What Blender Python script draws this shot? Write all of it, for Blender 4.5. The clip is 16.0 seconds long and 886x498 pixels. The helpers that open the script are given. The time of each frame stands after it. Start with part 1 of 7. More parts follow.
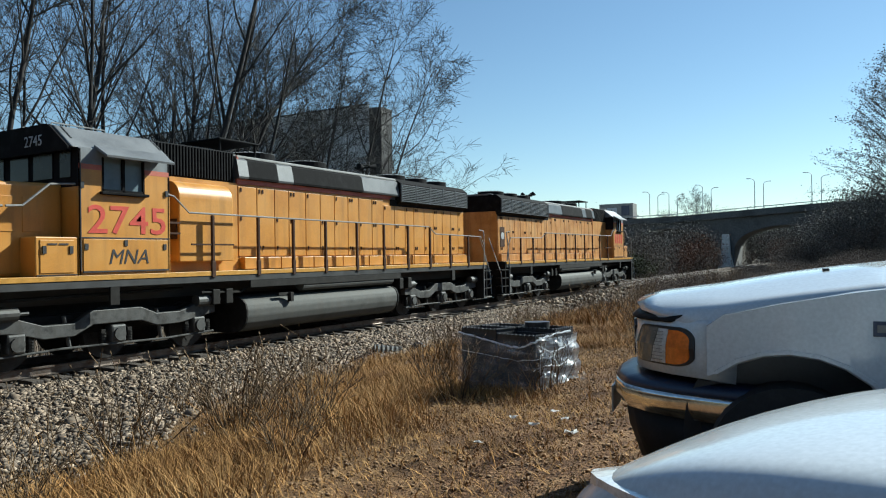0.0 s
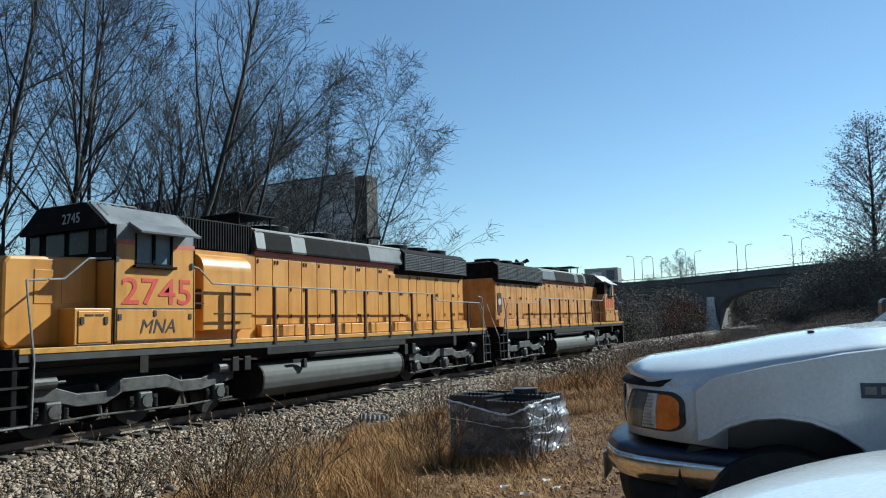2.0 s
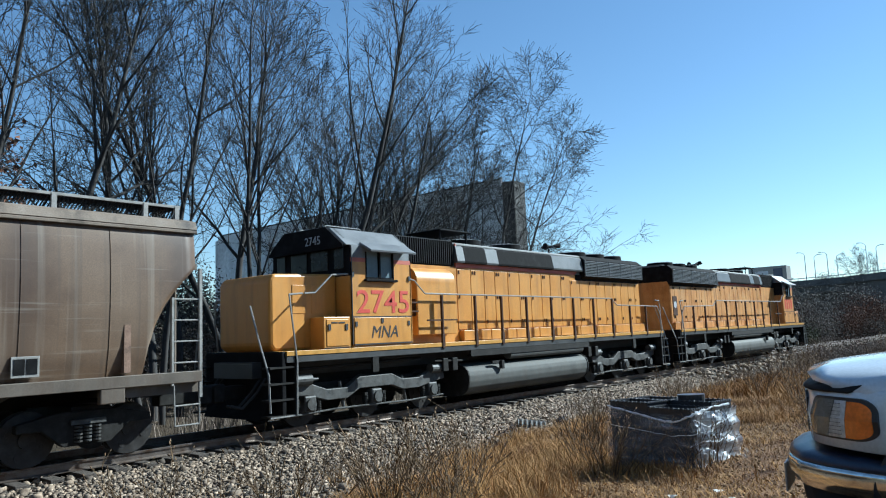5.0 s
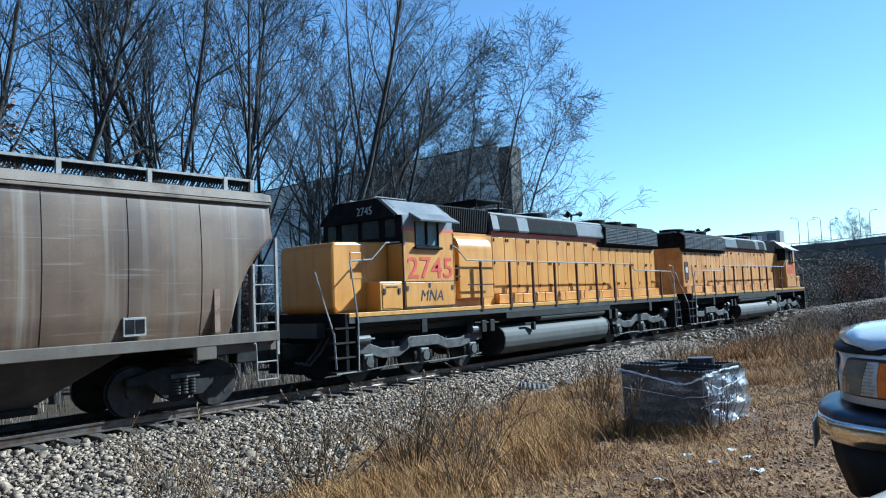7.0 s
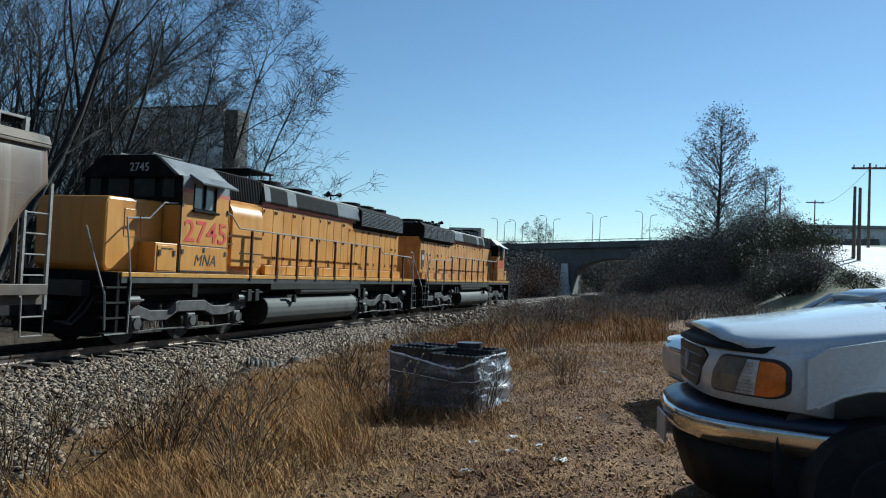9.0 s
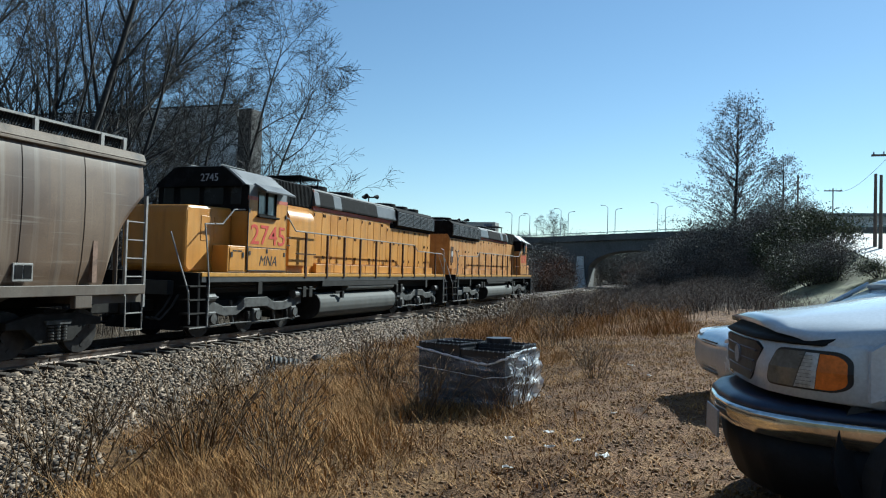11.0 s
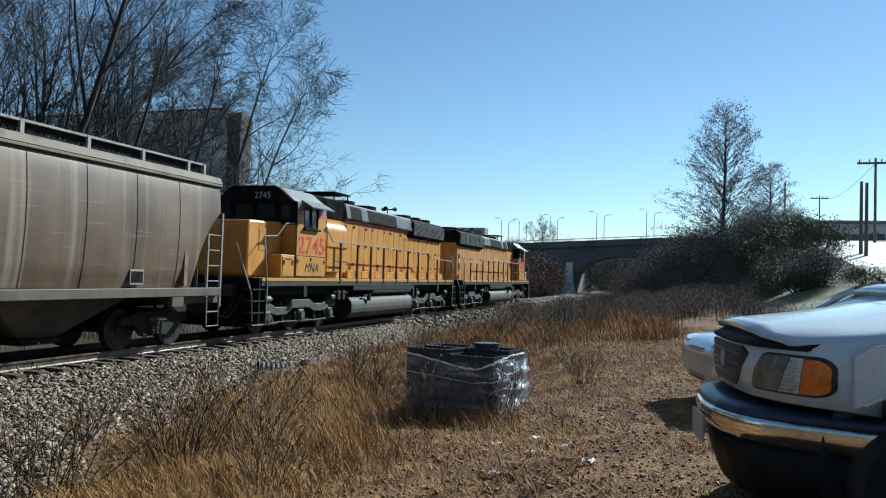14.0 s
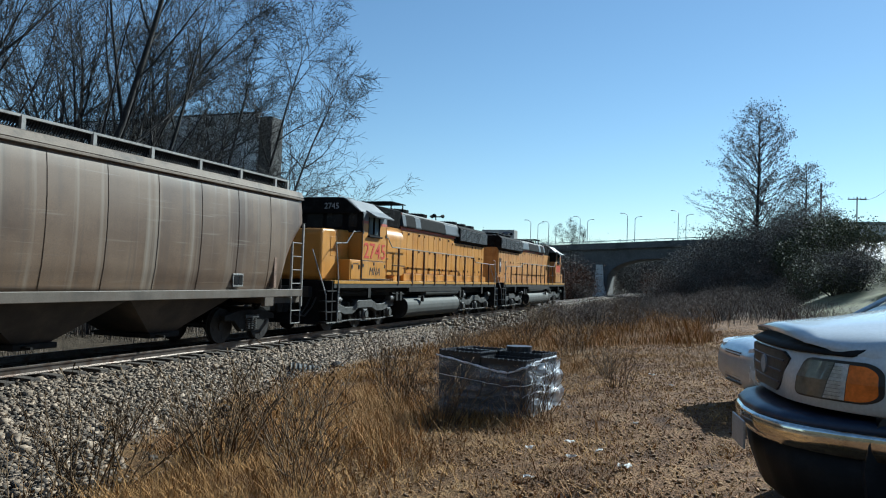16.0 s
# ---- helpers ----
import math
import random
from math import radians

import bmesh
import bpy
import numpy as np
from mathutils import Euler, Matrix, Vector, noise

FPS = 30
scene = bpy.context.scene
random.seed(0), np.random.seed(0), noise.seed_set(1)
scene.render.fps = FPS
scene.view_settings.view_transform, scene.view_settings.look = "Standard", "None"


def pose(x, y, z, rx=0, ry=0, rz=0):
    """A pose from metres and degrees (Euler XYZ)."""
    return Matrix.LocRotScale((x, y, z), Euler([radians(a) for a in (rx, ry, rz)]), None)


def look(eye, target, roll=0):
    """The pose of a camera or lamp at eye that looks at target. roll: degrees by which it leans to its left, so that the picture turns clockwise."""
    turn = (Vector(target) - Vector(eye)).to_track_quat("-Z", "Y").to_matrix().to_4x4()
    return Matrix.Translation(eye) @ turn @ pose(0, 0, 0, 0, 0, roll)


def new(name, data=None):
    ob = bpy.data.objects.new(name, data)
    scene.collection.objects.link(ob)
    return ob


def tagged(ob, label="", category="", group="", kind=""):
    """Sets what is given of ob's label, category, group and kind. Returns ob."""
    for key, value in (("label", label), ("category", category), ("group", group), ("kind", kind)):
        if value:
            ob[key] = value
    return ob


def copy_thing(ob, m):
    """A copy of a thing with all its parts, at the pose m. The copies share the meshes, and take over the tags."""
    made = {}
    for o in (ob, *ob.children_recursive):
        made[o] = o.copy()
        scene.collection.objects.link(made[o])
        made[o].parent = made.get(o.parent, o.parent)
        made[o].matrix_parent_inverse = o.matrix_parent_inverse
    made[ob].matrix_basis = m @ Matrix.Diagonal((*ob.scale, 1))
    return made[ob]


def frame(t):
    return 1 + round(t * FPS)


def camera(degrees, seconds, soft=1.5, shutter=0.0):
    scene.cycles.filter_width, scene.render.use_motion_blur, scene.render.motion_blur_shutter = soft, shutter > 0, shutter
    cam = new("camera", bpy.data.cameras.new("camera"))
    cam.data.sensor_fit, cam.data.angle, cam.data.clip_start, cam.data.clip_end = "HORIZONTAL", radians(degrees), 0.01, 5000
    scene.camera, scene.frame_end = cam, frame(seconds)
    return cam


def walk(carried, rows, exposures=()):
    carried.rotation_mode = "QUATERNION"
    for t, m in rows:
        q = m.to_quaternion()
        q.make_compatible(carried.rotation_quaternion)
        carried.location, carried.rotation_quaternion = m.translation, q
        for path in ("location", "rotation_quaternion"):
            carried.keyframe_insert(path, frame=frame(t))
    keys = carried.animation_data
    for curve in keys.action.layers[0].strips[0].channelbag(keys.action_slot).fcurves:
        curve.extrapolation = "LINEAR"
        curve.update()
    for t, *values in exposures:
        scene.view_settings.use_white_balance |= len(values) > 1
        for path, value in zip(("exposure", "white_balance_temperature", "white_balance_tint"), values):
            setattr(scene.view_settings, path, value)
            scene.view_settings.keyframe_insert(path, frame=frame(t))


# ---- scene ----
# ---- camera ----
cam = camera(62.63, 16.0, soft=1.1)
# the way: seconds, x, y, z, tilt, lean, heading (x along the track, y across it, z from the rail tops)
PATH = [
    (0, 0.157, -14.356, 1.992, 90.55, 0.84, -60.05),
    (0.5, 0.150, -14.353, 1.990, 89.95, -0.13, -63.54),
    (1, 0.150, -14.356, 1.989, 92.53, 1.07, -64.69),
    (1.5, 0.141, -14.356, 1.998, 95.66, 2.10, -63.03),
    (2, 0.137, -14.358, 1.994, 95.73, 1.55, -61.12),
    (2.5, 0.134, -14.361, 1.993, 96.21, 1.38, -60.87),
    (3, 0.132, -14.361, 1.992, 95.96, 1.78, -60.06),
    (3.5, 0.118, -14.361, 1.994, 95.81, 1.48, -58.28),
    (4, 0.101, -14.336, 1.999, 95.47, 1.38, -53.95),
    (4.5, 0.096, -14.347, 1.997, 96.73, 1.84, -49.55),
    (7, -0.198, -14.224, 2.014, 93.77, 2.30, -49.78),
    (7.5, 0.026, -13.933, 1.969, 92.40, -1.28, -54.18),
    (8, 0.008, -13.591, 1.973, 93.83, -1.10, -60.45),
    (8.5, 0.078, -13.368, 1.950, 96.61, -0.41, -65.84),
    (9, 0.005, -13.222, 1.963, 92.06, -2.50, -72.40),
    (11.5, -0.018, -13.050, 1.965, 91.40, -1.10, -70.70),
    (12, -0.025, -13.045, 1.964, 91.17, -0.73, -70.22),
    (12.5, -0.024, -13.049, 1.965, 91.21, -0.96, -70.24),
    (13, -0.021, -13.054, 1.964, 91.01, -1.17, -70.19),
    (13.5, -0.012, -13.058, 1.966, 91.61, -1.42, -70.84),
    (14, -0.000, -13.067, 1.960, 92.07, -1.82, -72.12),
    (14.5, -0.005, -13.057, 1.963, 91.78, -1.79, -71.84),
    (15, -0.002, -13.051, 1.964, 92.11, -1.18, -71.73),
    (15.5, -0.019, -13.041, 1.966, 92.83, -1.07, -71.47),
    (16, -0.014, -13.033, 1.965, 92.17, -1.87, -69.85),
]
# the film camera's own exposure and white balance
EXPOSE = [(0, 0.91, 5750, -3), (1.5, 0.91, 5550, -3), (3.5, 0.81, 5400, -3), (4.7, 1.06, 5250, -3), (7.0, 1.31, 4740, -3), (8.0, 0.96, 5080, -3), (9.0, 0.66, 5330, -3), (11.5, 0.86, 5480, -3), (16.0, 0.81, 5380, -3)]
walk(cam, [(r[0], pose(*r[1:])) for r in PATH], EXPOSE)
# how far the middle of the numbered locomotive has come along the track
TRAIN = [(0, 16.33), (0.5, 16.60), (1, 16.88), (1.5, 17.16), (2, 17.44), (2.5, 17.74), (3, 18.05), (3.5, 18.37), (4, 18.70), (4.5, 19.03), (7, 20.97), (7.5, 21.46), (8, 21.92), (8.5, 22.36), (9, 22.86), (11.5, 25.39), (12, 25.93), (12.5, 26.48), (13, 27.05), (13.5, 27.62), (14, 28.19), (14.5, 28.79), (15, 29.41), (15.5, 30.05), (16, 30.68)]

# ---- light ----
SUN = Vector((0.89, -0.455, 0.0)).normalized()
SUN_UP = radians(35)
world = bpy.data.worlds.new("sky")
scene.world = world
world.use_nodes = True
wn = world.node_tree.nodes
sky = wn.new("ShaderNodeTexSky")
sky.sky_type = "NISHITA"
sky.sun_disc = False
sky.sun_elevation = SUN_UP
sky.sun_rotation = math.atan2(SUN.x, SUN.y)
sky.altitude = 0
sky.air_density = 1.0
sky.dust_density = 0.05
sky.ozone_density = 1.0
wn["Background"].inputs["Strength"].default_value = 0.060
world.node_tree.links.new(sky.outputs["Color"], wn["Background"].inputs["Color"])
sun = new("sun", bpy.data.lights.new("sun", "SUN"))
sun.data.energy = 5.0
sun.data.angle = radians(0.55)
sun.data.color = (1.0, 0.94, 0.84)
sun.matrix_world = look((0, 0, 0), -(SUN * math.cos(SUN_UP) + Vector((0, 0, math.sin(SUN_UP)))))


# ---- materials ----
def mat(name, base, rough=0.6, metal=0.0, dark=None, light=None, scale=6.0, amount=0.5, bump=0.15, fine=60.0,
        vary=0.0, stretch=(1, 1, 1), coat=0.0, streak=None, streak_amount=0.0, streak_scale=(3, 3, 0.25), spec=0.5):
    """A painted or natural surface: base colour, broad stains, fine grain, relief, and streaks that run down it."""
    m = bpy.data.materials.new(name)
    m.use_nodes = True
    nt = m.node_tree
    b = nt.nodes["Principled BSDF"]
    link = nt.links.new
    co = nt.nodes.new("ShaderNodeTexCoord")
    mp = nt.nodes.new("ShaderNodeMapping")
    mp.inputs["Scale"].default_value = stretch
    link(co.outputs["Object"], mp.inputs["Vector"])
    broad = nt.nodes.new("ShaderNodeTexNoise")
    broad.inputs["Scale"].default_value = scale
    broad.inputs["Detail"].default_value = 6
    broad.inputs["Roughness"].default_value = 0.62
    link(mp.outputs[0], broad.inputs["Vector"])
    grain = nt.nodes.new("ShaderNodeTexNoise")
    grain.inputs["Scale"].default_value = fine
    grain.inputs["Detail"].default_value = 3
    link(mp.outputs[0], grain.inputs["Vector"])
    dark = dark or tuple(c * 0.62 for c in base)
    light = light or tuple(min(1, c * 1.18 + 0.01) for c in base)
    ramp = nt.nodes.new("ShaderNodeValToRGB")
    e = ramp.color_ramp.elements
    e[0].position, e[0].color = 0.5 - 0.28 * (1.2 - amount), (*dark, 1)
    e[1].position, e[1].color = 0.5 + 0.32 * (1.2 - amount), (*light, 1)
    mid = e.new(0.5)
    mid.color = (*base, 1)
    link(broad.outputs["Fac"], ramp.inputs[0])
    mix = nt.nodes.new("ShaderNodeMix")
    mix.data_type, mix.blend_type = "RGBA", "MULTIPLY"
    gr = nt.nodes.new("ShaderNodeMapRange")
    gr.inputs[1].default_value, gr.inputs[2].default_value = 0.3, 0.7
    gr.inputs[3].default_value, gr.inputs[4].default_value = 1 - 0.45 * amount, 1.12
    link(grain.outputs["Fac"], gr.inputs[0])
    mix.inputs[0].default_value = 1.0
    link(ramp.outputs[0], mix.inputs[6])
    link(gr.outputs[0], mix.inputs[7])
    col = mix.outputs[2]
    if streak:
        sm = nt.nodes.new("ShaderNodeMapping")
        sm.inputs["Scale"].default_value = streak_scale
        link(co.outputs["Object"], sm.inputs["Vector"])
        sn = nt.nodes.new("ShaderNodeTexNoise")
        sn.inputs["Scale"].default_value = 1.6
        sn.inputs["Detail"].default_value = 5
        link(sm.outputs[0], sn.inputs["Vector"])
        sr = nt.nodes.new("ShaderNodeMapRange")
        sr.inputs[1].default_value, sr.inputs[2].default_value = 0.48, 0.72
        sr.inputs[3].default_value, sr.inputs[4].default_value = 0.0, streak_amount
        link(sn.outputs["Fac"], sr.inputs[0])
        mx = nt.nodes.new("ShaderNodeMix")
        mx.data_type = "RGBA"
        link(sr.outputs[0], mx.inputs[0])
        link(col, mx.inputs[6])
        mx.inputs[7].default_value = (*streak, 1)
        col = mx.outputs[2]
    if vary:
        oi = nt.nodes.new("ShaderNodeNewGeometry")
        vr = nt.nodes.new("ShaderNodeMapRange")
        vr.inputs[3].default_value, vr.inputs[4].default_value = 1 - vary, 1 + vary * 0.8
        link(oi.outputs["Random Per Island"], vr.inputs[0])
        vm = nt.nodes.new("ShaderNodeMix")
        vm.data_type, vm.blend_type = "RGBA", "MULTIPLY"
        vm.inputs[0].default_value = 1.0
        link(col, vm.inputs[6])
        link(vr.outputs[0], vm.inputs[7])
        col = vm.outputs[2]
    link(col, b.inputs["Base Color"])
    rr = nt.nodes.new("ShaderNodeMapRange")
    rr.inputs[3].default_value, rr.inputs[4].default_value = max(0.03, rough - 0.12), min(1, rough + 0.12)
    link(broad.outputs["Fac"], rr.inputs[0])
    link(rr.outputs[0], b.inputs["Roughness"])
    b.inputs["Metallic"].default_value = metal
    b.inputs["Coat Weight"].default_value = coat
    b.inputs["Coat Roughness"].default_value = 0.06
    b.inputs["Specular IOR Level"].default_value = spec
    if bump:
        bp = nt.nodes.new("ShaderNodeBump")
        bp.inputs["Strength"].default_value = bump
        bp.inputs["Distance"].default_value = 0.01
        link(grain.outputs["Fac"], bp.inputs["Height"])
        link(bp.outputs[0], b.inputs["Normal"])
    return m


def hopper_paint():
    """Faded tan paint with wide rusty-brown bands, narrow pale runs and faint level scrapes."""
    m = mat("hopper_paint", (0.124, 0.076, 0.043), 0.55, dark=(0.064, 0.034, 0.018), light=(0.157, 0.104, 0.064), scale=0.55, amount=0.5, bump=0.05,
            streak=(0.053, 0.029, 0.017), streak_amount=0.8, streak_scale=(0.453, 0.371, 0.014))
    nt = m.node_tree
    link = nt.links.new
    b = nt.nodes["Principled BSDF"]
    col = b.inputs["Base Color"].links[0].from_socket
    co = nt.nodes.new("ShaderNodeTexCoord")
    for stretch, lo, hi, strength, colour in (((4.5, 1, 0.10), 0.56, 0.74, 0.55, (0.29, 0.25, 0.20)), ((7, 1, 0.16), 0.55, 0.72, 0.55, (0.06, 0.042, 0.03)), ((0.5, 1, 16), 0.62, 0.76, 0.35, (0.30, 0.27, 0.225))):
        mp = nt.nodes.new("ShaderNodeMapping")
        mp.inputs["Scale"].default_value = stretch
        mp.inputs["Location"].default_value = (strength * 9, 0, hi * 5)
        link(co.outputs["Object"], mp.inputs["Vector"])
        n = nt.nodes.new("ShaderNodeTexNoise")
        n.inputs["Scale"].default_value, n.inputs["Detail"].default_value = 1.0, 4
        link(mp.outputs[0], n.inputs["Vector"])
        r = nt.nodes.new("ShaderNodeMapRange")
        r.inputs[1].default_value, r.inputs[2].default_value, r.inputs[4].default_value = lo, hi, strength
        link(n.outputs["Fac"], r.inputs[0])
        k = nt.nodes.new("ShaderNodeMix")
        k.data_type = "RGBA"
        link(r.outputs[0], k.inputs[0])
        link(col, k.inputs[6])
        k.inputs[7].default_value = (*colour, 1)
        col = k.outputs[2]
    link(col, b.inputs["Base Color"])
    return m


YELLOW = mat("loco_yellow", (0.495, 0.223, 0.035), 0.42, dark=(0.406, 0.169, 0.024), light=(0.520, 0.259, 0.053), scale=1.3, amount=0.35,
             bump=0.04, streak=(0.152, 0.079, 0.026), streak_amount=0.35)
YELLOW_OLD = mat("loco_faded_yellow", (0.509, 0.241, 0.066), 0.45, dark=(0.371, 0.151, 0.034), light=(0.537, 0.296, 0.103), scale=1.6, amount=0.5,
                 bump=0.05, streak=(0.138, 0.076, 0.034), streak_amount=0.55)
STRIPE = mat("stripe_yellow", (0.449, 0.225, 0.034), 0.45, amount=0.3)
PANELGREY = mat("panel_paint_grey", (0.072, 0.075, 0.078), 0.4, scale=2, amount=0.4, streak=(0.036, 0.036, 0.035), streak_amount=0.4)
GREY = mat("loco_grey", (0.17, 0.18, 0.19), 0.45, scale=2, amount=0.4, streak=(0.08, 0.075, 0.07), streak_amount=0.5)
DARKGLASS = mat("dark_glass", (0.010, 0.011, 0.013), 0.25, spec=0.25, scale=2, amount=0.1, bump=0)
ROOFEDGE = mat("roof_edge_rust", (0.168, 0.126, 0.091), 0.75, dark=(0.042, 0.028, 0.020), light=(0.210, 0.168, 0.133), scale=1.5, amount=0.6)
ROOFGREY = mat("roof_grey", (0.140, 0.143, 0.147), 0.5, scale=2, amount=0.4)
SMOKE = mat("smoked_plastic", (0.006, 0.0065, 0.008), 0.7, spec=0.3, scale=6, amount=0.3, bump=0.05)
FRAMEGREY = mat("frame_grey", (0.035, 0.034, 0.033), 0.5, scale=2, amount=0.5, streak=(0.03, 0.028, 0.025), streak_amount=0.6)
DARK = mat("loco_dark", (0.010, 0.0095, 0.010), 0.8, spec=0.06, scale=3, amount=0.5)
SOOT = mat("soot_black", (0.012, 0.012, 0.013), 0.8, spec=0.08, scale=3, amount=0.5)
LOUVRE = mat("louvre", (0.09, 0.094, 0.10), 0.45, scale=3, amount=0.4)
RED = mat("stripe_red", (0.400, 0.096, 0.056), 0.5, scale=2, amount=0.35)
NUMBER = mat("number_red", (0.464, 0.044, 0.022), 0.5, amount=0.3)
INK = mat("ink_black", (0.02, 0.02, 0.022), 0.5, amount=0.2)
INKGREY = mat("ink_grey", (0.35, 0.36, 0.38), 0.5, amount=0.2)
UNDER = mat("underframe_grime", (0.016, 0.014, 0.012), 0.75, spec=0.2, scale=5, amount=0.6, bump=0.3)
TRUCKGREY = mat("truck_frame_grey", (0.059, 0.057, 0.053), 0.6, dark=(0.007, 0.006, 0.005), scale=4, amount=0.7, streak=(0.028, 0.022, 0.017), streak_amount=0.7)
TANK = mat("tank_grey", (0.084, 0.083, 0.076), 0.72, spec=0.25, dark=(0.054, 0.052, 0.048), scale=1.5, amount=0.4, streak=(0.084, 0.072, 0.060), streak_amount=0.5)
WHEEL = mat("wheel_steel", (0.03, 0.026, 0.024), 0.5, 0.4, scale=8, amount=0.6)
RAILSTEEL = mat("rail_steel", (0.16, 0.13, 0.11), 0.38, 0.7, dark=(0.10, 0.06, 0.04), scale=4, amount=0.6)
RAILBAR = mat("handrail_grey", (0.225, 0.217, 0.203), 0.5, scale=9, amount=0.4)
BROWNPOST = mat("handrail_brown", (0.055, 0.028, 0.017), 0.75, spec=0.15, scale=9, amount=0.4)
# pale blue base stands in for sky reflected in the panes
GLASS = mat("cab_glass", (0.15, 0.19, 0.21), 0.06, scale=2, amount=0.1, bump=0, spec=0.8)
HOPPER = hopper_paint()
HOPPERSILL = mat("hopper_sill", (0.095, 0.074, 0.055), 0.6, dark=(0.056, 0.043, 0.032), scale=1.5, amount=0.5, streak=(0.064, 0.036, 0.019), streak_amount=0.5)
RUST = mat("rust", (0.20, 0.12, 0.08), 0.8, scale=5, amount=0.7, bump=0.3)
LADDER = mat("ladder_white", (0.247, 0.232, 0.214), 0.5, scale=6, amount=0.5)
TIE = mat("tie_wood", (0.060, 0.046, 0.036), 0.85, scale=3, amount=0.7, bump=0.5, stretch=(6, 1, 6))
STONE = mat("ballast_stone", (0.198, 0.145, 0.099), 0.85, dark=(0.094, 0.062, 0.040), light=(0.290, 0.225, 0.165), scale=14, amount=0.75, bump=0.3, vary=0.85)
PIPEBLACK = mat("dusty_black_plastic", (0.03, 0.029, 0.028), 0.7, scale=9, amount=0.6, bump=0.2)
# bay colour holds grime and also the shade under the car body
GRIMESHADE = mat("hopper_grime_shade", (0.045, 0.035, 0.026), 0.8, dark=(0.02, 0.016, 0.012), light=(0.09, 0.07, 0.05), scale=1.2, amount=0.6)
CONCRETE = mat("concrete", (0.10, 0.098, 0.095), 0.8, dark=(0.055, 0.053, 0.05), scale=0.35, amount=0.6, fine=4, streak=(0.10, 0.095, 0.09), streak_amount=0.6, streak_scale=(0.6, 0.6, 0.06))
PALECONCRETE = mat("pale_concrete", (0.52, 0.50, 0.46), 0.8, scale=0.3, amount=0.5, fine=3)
BUILDGREY = mat("panel_grey", (0.52, 0.52, 0.53), 0.7, scale=0.2, amount=0.4, fine=2, streak=(0.34, 0.335, 0.33), streak_amount=0.5, streak_scale=(0.5, 0.5, 0.05))
BUILDDARK = mat("panel_dark", (0.016, 0.014, 0.013), 0.7, scale=0.3, amount=0.5, fine=2)
BARK = mat("bark", (0.028, 0.024, 0.022), 0.9, scale=5, amount=0.7, bump=0.5, fine=30, stretch=(1, 1, 0.3))
WHITEPAINT = mat("white_car_paint", (0.588, 0.609, 0.626), 0.22, scale=1.0, amount=0.1, bump=0, coat=0.6, dark=(0.588, 0.605, 0.622))
NAVY = mat("navy_bumper", (0.022, 0.035, 0.075), 0.35, scale=4, amount=0.3, bump=0.05)
CHROME = mat("chrome", (0.80, 0.78, 0.74), 0.13, 1.0, scale=3, amount=0.3, bump=0.02, dark=(0.40, 0.36, 0.30))
BLACKPLASTIC = mat("black_plastic", (0.018, 0.019, 0.022), 0.35, scale=6, amount=0.3, bump=0.05)
RUBBER = mat("rubber", (0.018, 0.018, 0.018), 0.75, scale=10, amount=0.4, bump=0.2)
LENS = mat("headlight_lens", (0.13, 0.14, 0.132), 0.12, scale=8, amount=0.3, bump=0, coat=0.8)
LENSWHITE = mat("lamp_clear", (0.66, 0.66, 0.66), 0.15, scale=20, amount=0.3, bump=0, coat=0.6)
AMBER = mat("lamp_amber", (0.75, 0.17, 0.015), 0.15, scale=9, amount=0.3, bump=0, coat=0.7)
CRATE = mat("crate_black", (0.022, 0.023, 0.028), 0.4, scale=5, amount=0.4, bump=0.1)
WOOD = mat("pole_wood", (0.13, 0.10, 0.08), 0.9, scale=3, amount=0.5, stretch=(4, 4, 0.3))
GALV = mat("galvanised", (0.42, 0.43, 0.44), 0.45, 0.5, scale=5, amount=0.3)
PAPER = mat("paper", (0.72, 0.70, 0.66), 0.7, scale=12, amount=0.3)
CLOD = mat("dirt_clod", (0.210, 0.119, 0.053), 0.95, scale=9, amount=0.5, bump=0.2, vary=0.4)
DARKHOLE = mat("rotten_rubble", (0.07, 0.06, 0.055), 0.9, scale=12, amount=0.7, bump=0.5)


# ---- tools for building ----
def bmnew():
    return bmesh.new()


def part(name, bm, material, parent=None, label="", smooth=False):
    """Links a bmesh as one mesh object under a thing or a part."""
    me = bpy.data.meshes.new(name)
    bm.normal_update()
    bm.to_mesh(me)
    bm.free()
    me.materials.append(material)
    if smooth:
        for p in me.polygons:
            p.use_smooth = True
    ob = new(name, me)
    if parent:
        ob.parent = parent
    if label:
        ob["label"] = label
    return ob


def box(bm, x0, x1, y0, y1, z0, z1, bevel=0.0):
    x0, x1, y0, y1, z0, z1 = min(x0, x1), max(x0, x1), min(y0, y1), max(y0, y1), min(z0, z1), max(z0, z1)
    m = Matrix.Translation(((x0 + x1) / 2, (y0 + y1) / 2, (z0 + z1) / 2)) @ Matrix.Diagonal((x1 - x0, y1 - y0, z1 - z0, 1))
    made = bmesh.ops.create_cube(bm, size=1, matrix=m)["verts"]
    if bevel:
        edges = list({e for v in made for e in v.link_edges})
        bmesh.ops.bevel(bm, geom=edges, offset=bevel, segments=2, profile=0.5, affect="EDGES")
    return bm


def rod(bm, a, b, r, r2=None, n=8, caps=True):
    a, b = Vector(a), Vector(b)
    d = b - a
    m = Matrix.Translation((a + b) / 2) @ d.to_track_quat("Z", "Y").to_matrix().to_4x4()
    bmesh.ops.create_cone(bm, cap_ends=caps, segments=n, radius1=r, radius2=r if r2 is None else r2, depth=d.length, matrix=m)
    return bm


def pipe(bm, pts, r, n=6):
    for a, b in zip(pts, pts[1:]):
        rod(bm, a, b, r, n=n)
    return bm


